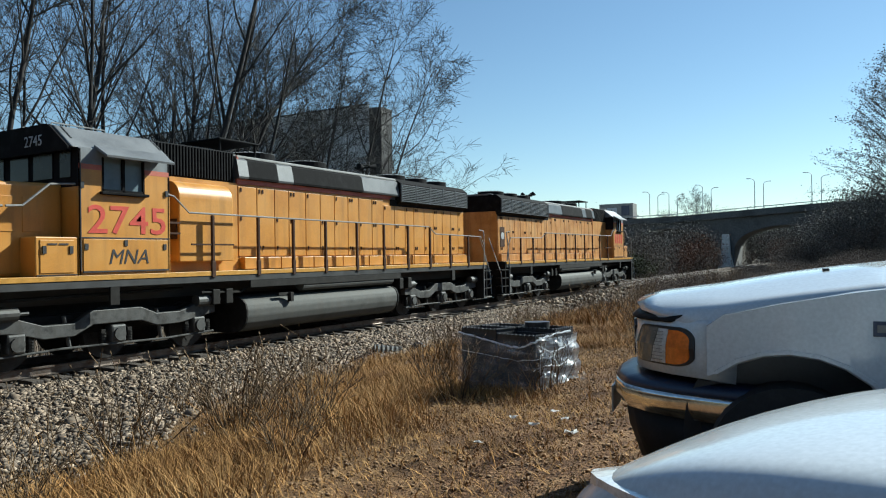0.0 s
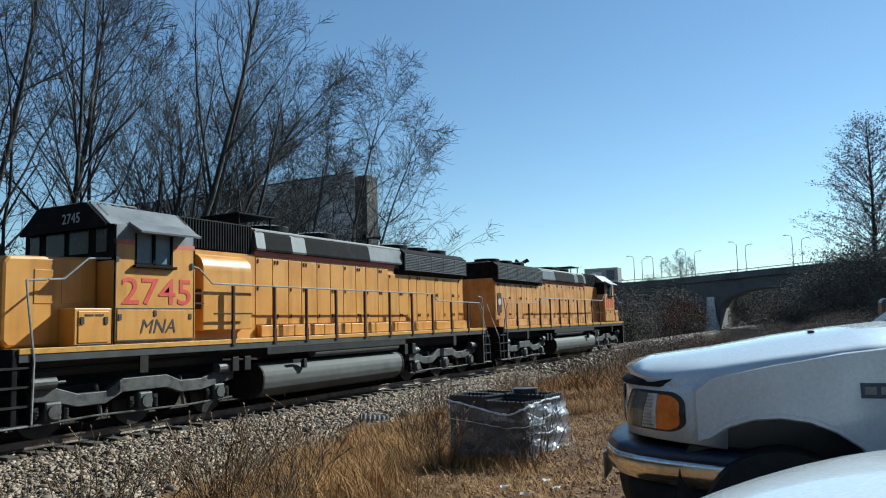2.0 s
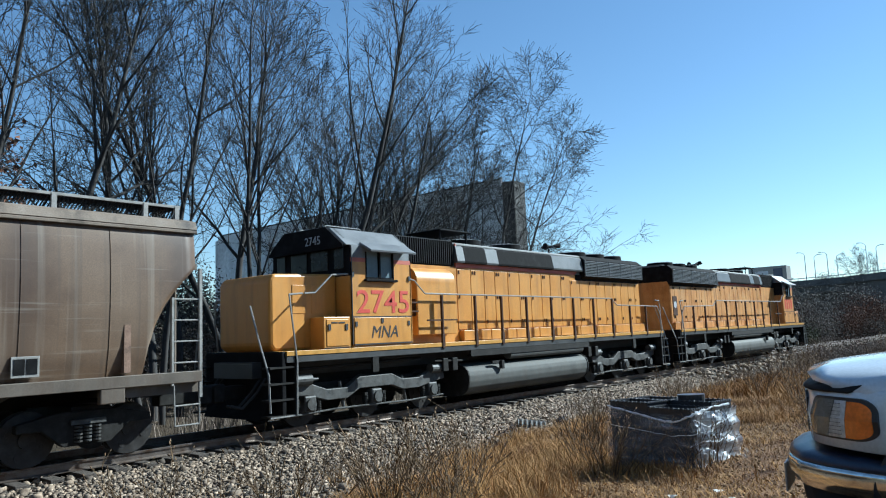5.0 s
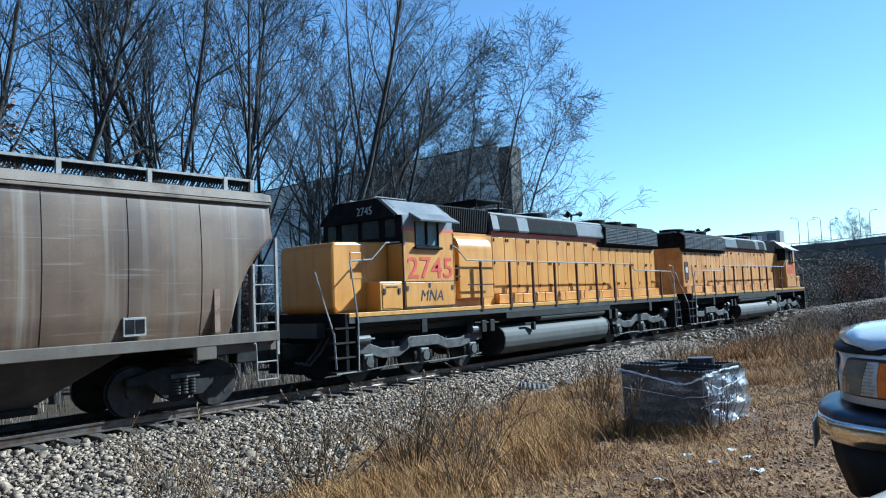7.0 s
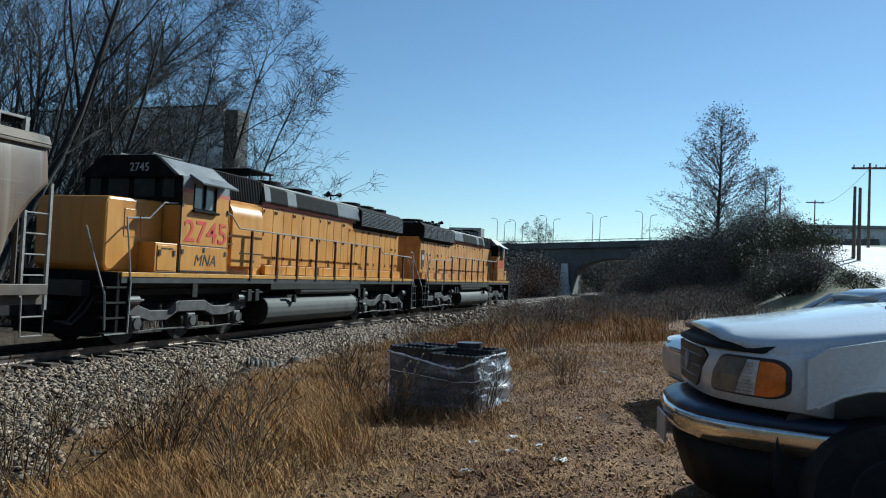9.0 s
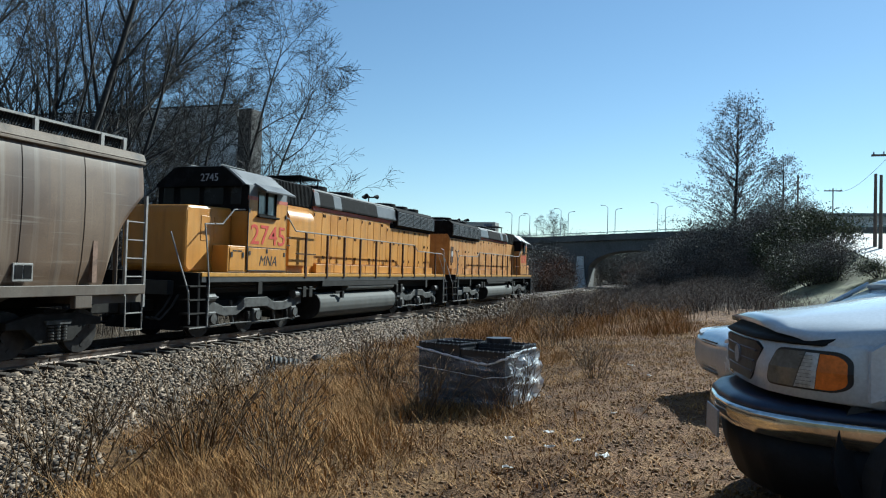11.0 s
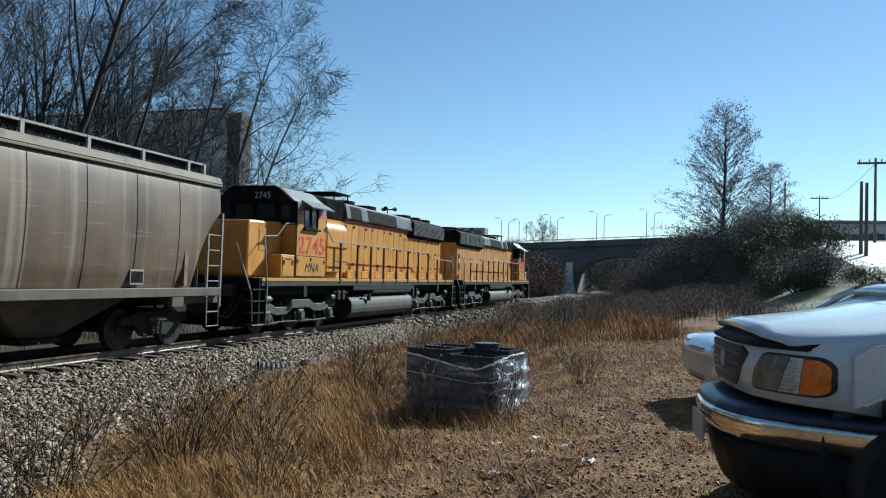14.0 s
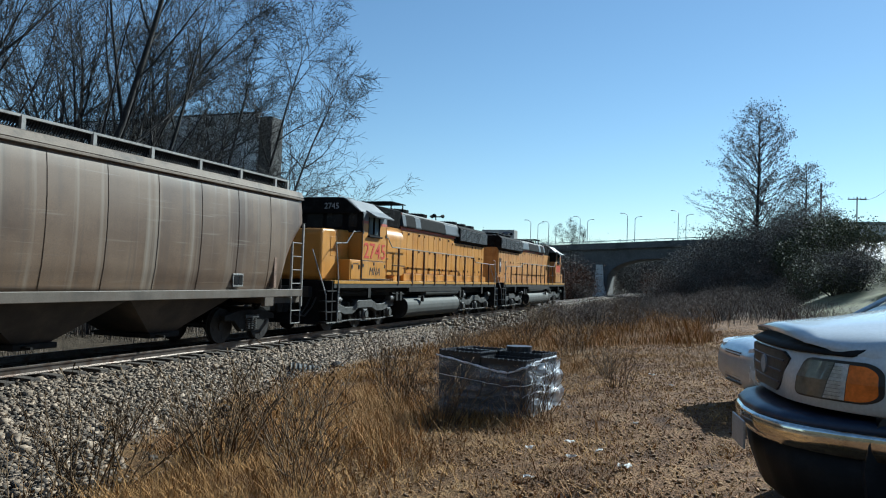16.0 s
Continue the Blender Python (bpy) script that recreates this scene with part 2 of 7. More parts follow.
def prism(bm, outline, axis, a, b, bevel=0.0):
    """An outline of 2D points pushed along an axis from a to b. axis 'x': points are (y, z); 'y': (x, z); 'z': (x, y)."""
    def place(p, d):
        return {"x": (d, p[0], p[1]), "y": (p[0], d, p[1]), "z": (p[0], p[1], d)}[axis]
    lo = [bm.verts.new(place(p, a)) for p in outline]
    hi = [bm.verts.new(place(p, b)) for p in outline]
    n = len(outline)
    faces = [bm.faces.new(lo), bm.faces.new(hi[::-1])]
    for i in range(n):
        faces.append(bm.faces.new((lo[i], lo[(i + 1) % n], hi[(i + 1) % n], hi[i])))
    bmesh.ops.recalc_face_normals(bm, faces=faces)
    if bevel:
        bmesh.ops.bevel(bm, geom=list({e for f in faces for e in f.edges}), offset=bevel, segments=2, profile=0.5, affect="EDGES")
    return bm


def loft(bm, rings, close=True, cap=True):
    """Skins a row of equal rings of points."""
    vs = [[bm.verts.new(p) for p in ring] for ring in rings]
    n = len(rings[0])
    made = []
    for a, b in zip(vs, vs[1:]):
        for i in range(n if close else n - 1):
            made.append(bm.faces.new((a[i], a[(i + 1) % n], b[(i + 1) % n], b[i])))
    if cap and close:
        made.append(bm.faces.new(vs[0][::-1]))
        made.append(bm.faces.new(vs[-1]))
    bmesh.ops.recalc_face_normals(bm, faces=made)
    return bm


def thing(name, label, category, group="", kind="", at=None):
    ob = new(name)
    ob.empty_display_size = 0.2
    tagged(ob, label, category, group, kind)
    if at is not None:
        ob.matrix_basis = at
    return ob


def letters(name, text, size, m, material, parent, depth=0.004, shear=0.0, bold=0.0):
    """Raised lettering as a mesh: written along its own x, upright along its own y."""
    cu = bpy.data.curves.new(name, "FONT")
    cu.body, cu.size, cu.extrude, cu.shear = text, size, depth, shear
    cu.resolution_u = 3
    cu.offset = bold
    tmp = bpy.data.objects.new("tmp", cu)
    me = bpy.data.meshes.new_from_object(tmp)
    bpy.data.objects.remove(tmp)
    bpy.data.curves.remove(cu)
    me.name = name
    me.materials.clear()
    me.materials.append(material)
    ob = new(name, me)
    ob.parent = parent
    ob.matrix_basis = m
    return ob


def mesh_from(name, verts, faces, material, parent=None, smooth=False):
    me = bpy.data.meshes.new(name)
    me.from_pydata(verts, [], faces)
    me.update()
    me.materials.append(material)
    if smooth:
        for p in me.polygons:
            p.use_smooth = True
    ob = new(name, me)
    if parent:
        ob.parent = parent
    return ob


def quads_mesh(name, verts, quad_count, material, corners=4):
    """A mesh from an array of corner places, four (or three) for each loose face."""
    me = bpy.data.meshes.new(name)
    n = quad_count * corners
    me.vertices.add(n)
    me.vertices.foreach_set("co", np.asarray(verts, dtype=np.float32).ravel())
    me.loops.add(n)
    me.loops.foreach_set("vertex_index", np.arange(n, dtype=np.int32))
    me.polygons.add(quad_count)
    me.polygons.foreach_set("loop_start", np.arange(0, n, corners, dtype=np.int32))
    me.update(calc_edges=True)
    me.materials.append(material)
    return new(name, me)


def indexed_mesh(name, verts, tris, material):
    me = bpy.data.meshes.new(name)
    me.vertices.add(len(verts))
    me.vertices.foreach_set("co", np.asarray(verts, dtype=np.float32).ravel())
    n = len(tris)
    me.loops.add(n * 3)
    me.loops.foreach_set("vertex_index", np.asarray(tris, dtype=np.int32).ravel())
    me.polygons.add(n)
    me.polygons.foreach_set("loop_start", np.arange(0, n * 3, 3, dtype=np.int32))
    me.update(calc_edges=True)
    me.materials.append(material)
    return new(name, me)


# ---- ground and track ----
def ground_z(x, y):
    """Height of the ground: the track bed, its shoulders, the slope up to the parking place."""
    x, y = np.asarray(x, float), np.asarray(y, float)
    near = np.interp(-y, [0, 1.9, 3.9, 6.0, 13.8, 30, 2000], [-0.27, -0.27, -0.47, -0.16, 0.82, 0.82, 0.78])
    far = np.interp(y, [0, 1.9, 3.6, 8, 16, 40, 2000], [-0.27, -0.27, -0.75, -0.6, 0.2, 0.8, 0.8])
    z = np.where(y < 0, near, far)
    bumps = 0.035 * np.sin(x * 1.9 + 0.7 * y) * np.sin(y * 2.3 - 0.4 * x) + 0.03 * np.sin(0.71 * x - 1.3 * y + 1.0) * np.sin(0.9 * y + 0.33 * x)
    return z + bumps * np.clip((np.abs(y) - 3.6) / 1.5, 0, 1)


def ground_material():
    m = bpy.data.materials.new("ground")
    m.use_nodes = True
    nt = m.node_tree
    link = nt.links.new
    b = nt.nodes["Principled BSDF"]
    co = nt.nodes.new("ShaderNodeTexCoord")
    sep = nt.nodes.new("ShaderNodeSeparateXYZ")
    link(co.outputs["Object"], sep.inputs[0])

    def noise_of(scale, detail=5):
        n = nt.nodes.new("ShaderNodeTexNoise")
        n.inputs["Scale"].default_value, n.inputs["Detail"].default_value = scale, detail
        link(co.outputs["Object"], n.inputs["Vector"])
        return n.outputs["Fac"]

    def ramp_of(fac, *stops):
        r = nt.nodes.new("ShaderNodeValToRGB")
        e = r.color_ramp.elements
        e[0].position, e[0].color = stops[0][0], (*stops[0][1], 1)
        e[1].position, e[1].color = stops[-1][0], (*stops[-1][1], 1)
        for p, c in stops[1:-1]:
            e.new(p).color = (*c, 1)
        link(fac, r.inputs[0])
        return r.outputs[0]

    def mixed(fac, a, c):
        k = nt.nodes.new("ShaderNodeMix")
        k.data_type = "RGBA"
        link(fac, k.inputs[0]), link(a, k.inputs[6]), link(c, k.inputs[7])
        return k.outputs[2]

    def band(value, lo, hi, wobble, amp):
        s = nt.nodes.new("ShaderNodeMath")
        s.operation = "MULTIPLY_ADD"
        s.inputs[1].default_value = amp
        link(wobble, s.inputs[0]), link(value, s.inputs[2])
        r = nt.nodes.new("ShaderNodeMapRange")
        r.interpolation_type = "SMOOTHSTEP"
        r.inputs[1].default_value, r.inputs[2].default_value = lo + amp / 2, hi + amp / 2
        link(s.outputs[0], r.inputs[0])
        return r.outputs[0]

    big, mid, fine = noise_of(0.45), noise_of(4.0, 8), noise_of(38, 4)
    dirt = ramp_of(mid, (0.3, (0.056, 0.026, 0.012)), (0.5, (0.146, 0.075, 0.035)), (0.68, (0.241, 0.140, 0.068)))
    straw = ramp_of(mid, (0.3, (0.079, 0.042, 0.016)), (0.55, (0.163, 0.090, 0.035)), (0.75, (0.230, 0.140, 0.058)))
    # stone ramp kept dark to paint shaded gaps between the loose stones
    stone = ramp_of(fine, (0.35, (0.024, 0.020, 0.017)), (0.5, (0.073, 0.061, 0.049)), (0.65, (0.147, 0.127, 0.108)))
    brush = ramp_of(mid, (0.3, (0.037, 0.027, 0.017)), (0.7, (0.073, 0.053, 0.034)))
    base = mixed(band(sep.outputs["Y"], -12.0, -10.6, big, 2.2), dirt, straw)
    base = mixed(band(sep.outputs["X"], 22, 34, big, 8.0), base, brush)
    shift = nt.nodes.new("ShaderNodeMapRange")
    shift.inputs[1].default_value, shift.inputs[2].default_value, shift.inputs[3].default_value, shift.inputs[4].default_value = 2.0, 14.0, 3.0, 0.0
    link(sep.outputs["X"], shift.inputs[0])
    gy = nt.nodes.new("ShaderNodeMath")
    gy.operation = "ADD"
    link(sep.outputs["Y"], gy.inputs[0]), link(shift.outputs[0], gy.inputs[1])
    base = mixed(band(gy.outputs[0], -5.6, -4.5, big, 1.6), base, stone)
    base = mixed(band(sep.outputs["Y"], 2.8, 4.2, big, 1.0), base, brush)
    grain = nt.nodes.new("ShaderNodeMix")
    grain.data_type, grain.blend_type = "RGBA", "MULTIPLY"
    grain.inputs[0].default_value = 1
    gr = nt.nodes.new("ShaderNodeMapRange")
    gr.inputs[1].default_value, gr.inputs[2].default_value, gr.inputs[3].default_value, gr.inputs[4].default_value = 0.3, 0.7, 0.6, 1.3
    link(fine, gr.inputs[0])
    link(base, grain.inputs[6]), link(gr.outputs[0], grain.inputs[7])
    link(grain.outputs[2], b.inputs["Base Color"])
    b.inputs["Roughness"].default_value = 0.95
    b.inputs["Specular IOR Level"].default_value = 0.2
    bp = nt.nodes.new("ShaderNodeBump")
    bp.inputs["Strength"].default_value, bp.inputs["Distance"].default_value = 0.9, 0.05
    ad = nt.nodes.new("ShaderNodeMath")
    ad.operation = "ADD"
    link(mid, ad.inputs[0]), link(fine, ad.inputs[1])
    link(ad.outputs[0], bp.inputs["Height"])
    link(bp.outputs[0], b.inputs["Normal"])
    return m


def build_ground():
    xs = np.r_[-2500, -900, -300, -120, -60, np.arange(-30, 0, 2), np.arange(0, 26, 0.2), np.arange(26, 60, 1.0), np.arange(60, 200, 10), 260, 400, 900, 2500]
    ys = np.r_[-2500, -900, -300, -120, -60, -40, np.arange(-30, -16, 2), np.arange(-16, -3, 0.2), np.arange(-3, 6, 0.5), np.arange(6, 40, 2), 60, 120, 300, 900, 2500]
    gx, gy = np.meshgrid(xs, ys)
    gz = ground_z(gx, gy)
    verts = np.stack([gx, gy, gz], -1).reshape(-1, 3)
    w, h = len(xs), len(ys)
    i = (np.arange(h - 1)[:, None] * w + np.arange(w - 1)).ravel()
    tris = np.concatenate([np.stack([i, i + 1, i + w + 1], 1), np.stack([i, i + w + 1, i + w], 1)])
    ob = indexed_mesh("ground", verts, tris, ground_material())
    for p in ob.data.polygons:
        p.use_smooth = True
    tagged(ob, "dry dirt, straw and gravel ground sloping to the track", "ground", kind="structure")


def build_track():
    track = thing("track", "steel rails on dark timber ties in ballast", "railway track", kind="structure")
    prof = [(-0.07, -0.172), (0.07, -0.172), (0.07, -0.160), (0.012, -0.135), (0.010, -0.045), (0.036, -0.036), (0.036, -0.006), (0.028, 0), (-0.028, 0),
            (-0.036, -0.006), (-0.036, -0.036), (-0.010, -0.045), (-0.012, -0.135), (-0.07, -0.160)]
    for side in (-1, 1):
        bm = bmnew()
        prism(bm, [(p[0] + side * 0.755, p[1]) for p in prof], "x", -60, 180)
        part("rail", bm, RAILSTEEL, track)
    rnd = random.Random(5)
    bm = bmnew()
    box(bm, -0.11, 0.11, -1.3, 1.3, -0.36, -0.176, 0.012)
    first = part("tie", bm, TIE, track)
    first.location = (-14, 0, 0)
    x = -13.45
    for n in range(250):
        t = new("tie", first.data)
        t.parent = track
        t.location = (x + rnd.uniform(-0.03, 0.03), rnd.uniform(-0.04, 0.04), rnd.uniform(-0.012, 0.004))
        t.rotation_euler = (0, 0, rnd.uniform(-0.02, 0.02))
        x += 0.55


def gravel_edge(x):
    """Where the spilled gravel gives way to grass."""
    return np.interp(x, [1, 3, 5, 7, 10, 14, 20], [-9.3, -8.9, -8.2, -7.2, -6.0, -5.1, -4.55])


def stones(name, count, xr, yr, size, seed, label, material, edge=0.0, wedge=False):
    """Loose broken stones, joined: uneven eight-cornered lumps strewn over a strip of ground."""
    rs = np.random.RandomState(seed)
    x = xr[0] + (xr[1] - xr[0]) * rs.rand(count)
    y = yr[0] + (yr[1] - yr[0]) * rs.rand(count)
    s = size * (0.45 + 1.0 * rs.rand(count) ** 2)
    if edge:
        keep = rs.rand(count) < np.clip((y - yr[0]) / edge + 0.25 * np.sin(x * 1.3) + 0.15 * np.sin(x * 3.1 + y), 0.03, 1)
        x, y, s = x[keep], y[keep], s[keep]
        count = len(x)
    if wedge:
        keep = rs.rand(count) < np.clip((y - gravel_edge(x) + 0.5 * np.sin(1.7 * x)) / 1.1, 0.04, 1)
        x, y, s = x[keep], y[keep], s[keep]
        count = len(x)
    z = ground_z(x, y) + s * 0.25
    cube = np.array([[a, b, c] for a in (-1, 1) for b in (-1, 1) for c in (-1, 1)], float)
    v = cube[None] * (0.35 + 0.35 * rs.rand(count, 8, 1)) * np.stack([np.ones(count), 0.6 + 0.5 * rs.rand(count), 0.45 + 0.4 * rs.rand(count)], 1)[:, None]
    a, c = rs.rand(count) * 6.283, (rs.rand(count) - 0.5) * 1.2
    ca, sa, cc, sc = np.cos(a)[:, None], np.sin(a)[:, None], np.cos(c)[:, None], np.sin(c)[:, None]
    vx, vz = v[..., 0] * cc - v[..., 2] * sc, v[..., 0] * sc + v[..., 2] * cc
    wx, wy = vx * ca - v[..., 1] * sa, vx * sa + v[..., 1] * ca
    v = np.stack([wx, wy, vz], -1) * s[:, None, None] + np.stack([x, y, z], 1)[:, None]
    f = np.array([[0, 1, 3], [0, 3, 2], [4, 6, 7], [4, 7, 5], [0, 4, 5], [0, 5, 1], [2, 3, 7], [2, 7, 6], [0, 2, 6], [0, 6, 4], [1, 5, 7], [1, 7, 3]])
    tris = (f[None] + 8 * np.arange(count)[:, None, None]).reshape(-1, 3)
    return tagged(indexed_mesh(name, v.reshape(-1, 3), tris, material), label, "gravel", kind="stuff")


build_ground()
build_track()
stones("ballast", 62000, (1, 30), (-5.1, -1.25), 0.052, 11, "pale grey crushed stone ballast beside the rails", STONE, 0.8)
stones("ballast", 1000, (1, 26), (-7.0, -1.4), 0.10, 16, "larger broken lumps among the ballast", STONE, wedge=True)
stones("ballast", 6000, (1, 30), (-1.25, 1.6), 0.085, 14, "pale grey crushed stone between the rails", STONE)
stones("ballast", 9000, (30, 110), (-4.3, 1.5), 0.13, 12, "pale crushed stone ballast along the far track", STONE, 0.6)
stones("gravel", 42000, (0.5, 13), (-9.2, -4.3), 0.042, 13, "loose stones spilled down to the dry grass", STONE, wedge=True)
stones("clods", 12000, (2.5, 16), (-15, -10.2), 0.018, 15, "small clods and pebbles on the trodden dirt", CLOD)


# ---- the train ----
def text_pose(x, y, z, side):
    """Upright lettering that faces outwards on a side (-1 or 1) of a vehicle."""
    return pose(x, y, z, 90, 0, 0 if side < 0 else 180)


def build_bogie_side(bm_frame, bm_dark, cx, side):
    y = side * 1.12
    prof = [(-2.55, 0.72), (-2.55, 0.98), (-2.15, 1.0), (-1.55, 0.80), (-0.95, 0.80), (-0.55, 1.02), (0.55, 1.02), (0.95, 0.86), (1.55, 0.86), (2.1, 1.02),
            (2.55, 1.0), (2.55, 0.76), (2.1, 0.70), (1.55, 0.60), (0.95, 0.60), (0.55, 0.74), (-0.55, 0.74), (-0.95, 0.55), (-1.55, 0.55), (-2.1, 0.70)]
    prism(bm_frame, [(cx + p[0], p[1]) for p in prof], "y", y - 0.09, y + 0.09, 0.015)


def build_loco(name, label, hood_end, yellow, number=True):
    """A six-axle hood locomotive, cab end towards its own -x, rail tops at z 0."""
    L = thing(name, label, "locomotive", "locomotives")
    P = lambda n, bm, m, lab="", parent=None, smooth=False: part(n, bm, m, parent or L, lab, smooth)
    # frame and walkway
    bm = bmnew()
    box(bm, -9.55, 9.55, -1.50, 1.50, 1.47, 1.62, 0.01)
    box(bm, -9.9, 9.9, -0.75, 0.75, 1.15, 1.5)
    P("frame", bm, FRAMEGREY, "grey steel side sill")
    bm = bmnew()
    box(bm, -9.55, 9.55, -1.515, 1.515, 1.62, 1.72, 0.006)
    P("walkway", bm, STRIPE, "walkway edge with yellow stripe")
    for s in (-1, 1):
        for a, c, z in ((-3.2, 3.4, 1.30), (-7.0, -6.8, 1.12), (6.8, 7.0, 1.12)):
            bm = bmnew()
            box(bm, a, c, s * 1.44, s * 1.498, z, 1.47)
            P("bracket", bm, UNDER)
    # pilots, steps, couplers
    for e in (-1, 1):
        bm = bmnew()
        box(bm, e * 9.55, e * 9.66, -1.48, 1.48, 0.30, 1.72, 0.02)
        prism(bm, [(e * 9.66, 0.28), (e * 9.66, 0.75), (e * 9.95, 0.28)], "y", -1.1, 1.1)
        P("pilot", bm, DARK)
        bm = bmnew()
        box(bm, e * 9.6, e * 10.3, -0.16, 0.16, 0.72, 1.0, 0.03)
        box(bm, e * 10.2, e * 10.49, -0.22, 0.2, 0.66, 1.06, 0.05)
        P("coupler", bm, UNDER)
        for k in range(4):
            yy = (-0.9, -0.7, 0.7, 0.9)[k]
            bm = bmnew()
            pipe(bm, [(e * 9.66, yy, 1.15), (e * 9.9, yy, 0.85), (e * 10.2, yy * 0.9, 0.55), (e * 10.42, yy * 0.8, 0.62)], 0.03)
            P("air_hose", bm, RUBBER)
        for s in (-1, 1):
            bm = bmnew()
            for k, z in enumerate((0.36, 0.70, 1.04, 1.38)):
                box(bm, e * 9.30, e * 9.98, s * 1.18, s * 1.50, z - 0.02, z + 0.02)
            box(bm, e * 9.30, e * 9.33, s * 1.18, s * 1.50, 0.34, 1.6)
            P("step", bm, UNDER)
            bm = bmnew()
            box(bm, e * 9.30, e * 9.98, s * 1.495, s * 1.515, 0.335, 0.365)
            pipe(bm, [(e * 9.30, s * 1.52, 0.36), (e * 9.28, s * 1.52, 1.5), (e * 9.40, s * 1.5, 2.5), (e * 9.42, s * 1.45, 2.95), (e * 9.05, s * 1.45, 2.98)], 0.022)
            pipe(bm, [(e * 9.98, s * 1.5, 0.45), (e * 9.98, s * 1.45, 1.25), (e * 10.05, s * 1.2, 2.0), (e * 10.08, s * 0.95, 2.72)], 0.022)
            P("grab_rail", bm, RAILBAR, "pale steel grab rail by the steps")
    # short nose
    bm = bmnew()
    prism(bm, [(-9.48, 1.72), (-9.60, 1.85), (-9.60, 3.30), (-9.5, 3.44), (-7.66, 3.50), (-7.66, 1.72)], "y", -1.0, 1.0, 0.07)
    P("nose", bm, yellow, smooth=False)
    for s in (-1, 1):
        for u in (-9.0, -8.45):
            bm = bmnew()
            box(bm, u, u + 0.40, s * 0.995, s * 1.012, 2.55, 3.2, 0.006)
            P("nose_door", bm, yellow)
        # low side boxes beside the nose and under the cab
        bm = bmnew()
        box(bm, -8.50, -7.68, s * 1.0, s * 1.49, 1.72, 2.45, 0.02)
        P("side_box", bm, yellow)
        bm = bmnew()
        box(bm, -8.42, -7.76, s * 1.49, s * 1.505, 1.78, 2.39, 0.008)
        P("side_box_door", bm, yellow)
        bm = bmnew()
        for u in (-8.38, -7.86):
            box(bm, u, u + 0.07, s * 1.505, s * 1.525, 2.14, 2.28)
        for u in (-8.28, -8.06):
            box(bm, u, u + 0.18, s * 1.505, s * 1.515, 2.30, 2.33)
        box(bm, -8.48, -7.7, s * 1.492, s * 1.51, 1.735, 1.755)
        P("latch_gear", bm, INK, "dark box latch gear")
    # cab: a hollow shell with a side window on each side
    roof = [(1.50, 4.16), (1.25, 4.36), (0.90, 4.63), (0.45, 4.68)]
    for s in (-1, 1):
        bm = bmnew()
        y0, y1 = s * 1.43, s * 1.50
        wx0, wx1, wz0, wz1 = -7.17, -6.20, 3.36, 4.02
        box(bm, -7.66, -5.59, y0, y1, 1.72, wz0)
        box(bm, -7.66, wx0, y0, y1, wz0, 3.76)
        box(bm, wx1, -5.59, y0, y1, wz0, 3.76)
        P("cab_side", bm, yellow)
        for a, c in ((-7.66, wx0), (wx1, -5.59)):
            bm = bmnew()
            box(bm, a, c, s * 1.425, s * 1.503, 3.76, 3.86)
            P("cab_stripe", bm, RED, "faded red stripe")
        bm = bmnew()
        for a, c in ((-7.66, wx0), (wx1, -5.59)):
            box(bm, a, c, y0, y1, 3.86, 4.17)
        box(bm, wx0, wx1, y0, y1, wz1, 4.17)
        P("cab_upper", bm, GREY)
        win = bmnew()
        for a, c in ((wx0, wx0 + 0.04), (wx1 - 0.04, wx1), (-6.72, -6.66)):
            box(win, a, c, s * 1.41, s * 1.51, wz0, wz1)
        box(win, wx0, wx1, s * 1.41, s * 1.51, wz0, wz0 + 0.04)
        w = P("side_window", win, DARK, "sliding cab window in a dark frame")
        for a, c in ((wx0 + 0.04, -6.72), (-6.66, wx1 - 0.04)):
            bm = bmnew()
            box(bm, a, c, s * 1.455, s * 1.465, wz0 + 0.04, wz1)
            P("pane", bm, GLASS, parent=w)
        bm = bmnew()
        box(bm, wx0 - 0.06, wx1 + 0.05, s * 1.50, s * 1.60, wz0 - 0.07, wz0 - 0.01, 0.015)
        P("arm_rest", bm, DARK)
        bm = bmnew()
        prism(bm, [(s * 1.44, 4.20), (s * 1.46, 4.25), (s * 1.86, 4.03), (s * 1.85, 3.99)], "x", -7.30, -5.72)
        P("awning", bm, ROOFGREY, "grey sun awning over the cab window")
        # cab door hatch lines, latches, number and letters
        bm = bmnew()
        box(bm, -7.58, -5.63, s * 1.50, s * 1.515, 1.80, 2.42, 0.006)
        P("hatch", bm, yellow)
        bm = bmnew()
        box(bm, -7.66, -5.59, s * 1.50, s * 1.512, 2.43, 2.455)
        box(bm, -7.60, -5.62, s * 1.51, s * 1.535, 1.77, 1.80)
        for u, z in ((-7.52, 2.27), (-6.66, 2.345), (-5.72, 2.27), (-7.60, 3.45), (-5.66, 3.40)):
            box(bm, u - 0.035, u + 0.035, s * 1.505, s * 1.53, z - 0.06, z + 0.06)
        box(bm, -7.64, -7.62, s * 1.5, s * 1.52, 1.8, 4.1)
        P("latch_gear", bm, INK, "dark door latch gear")
        if number:
            mid = -6.56
            ob = letters("number", "2745", 0.80, text_pose(mid, s * 1.506, 2.54, s), NUMBER, L, bold=0.006)
            ob.data.transform(Matrix.Translation((-sum(v.co.x for v in ob.data.vertices) / len(ob.data.vertices), 0, 0)))
            ob.scale = (1.17, 0.98, 1)
            ob["label"] = "red cab number"
            ob = letters("lettering", "MNA", 0.42, text_pose(-6.58, s * 1.518, 1.93, s), INK, L, shear=0.25)
            ob.data.transform(Matrix.Translation((-sum(v.co.x for v in ob.data.vertices) / len(ob.data.vertices), 0, 0)))
            ob.scale = (1.0, 1.0, 1)
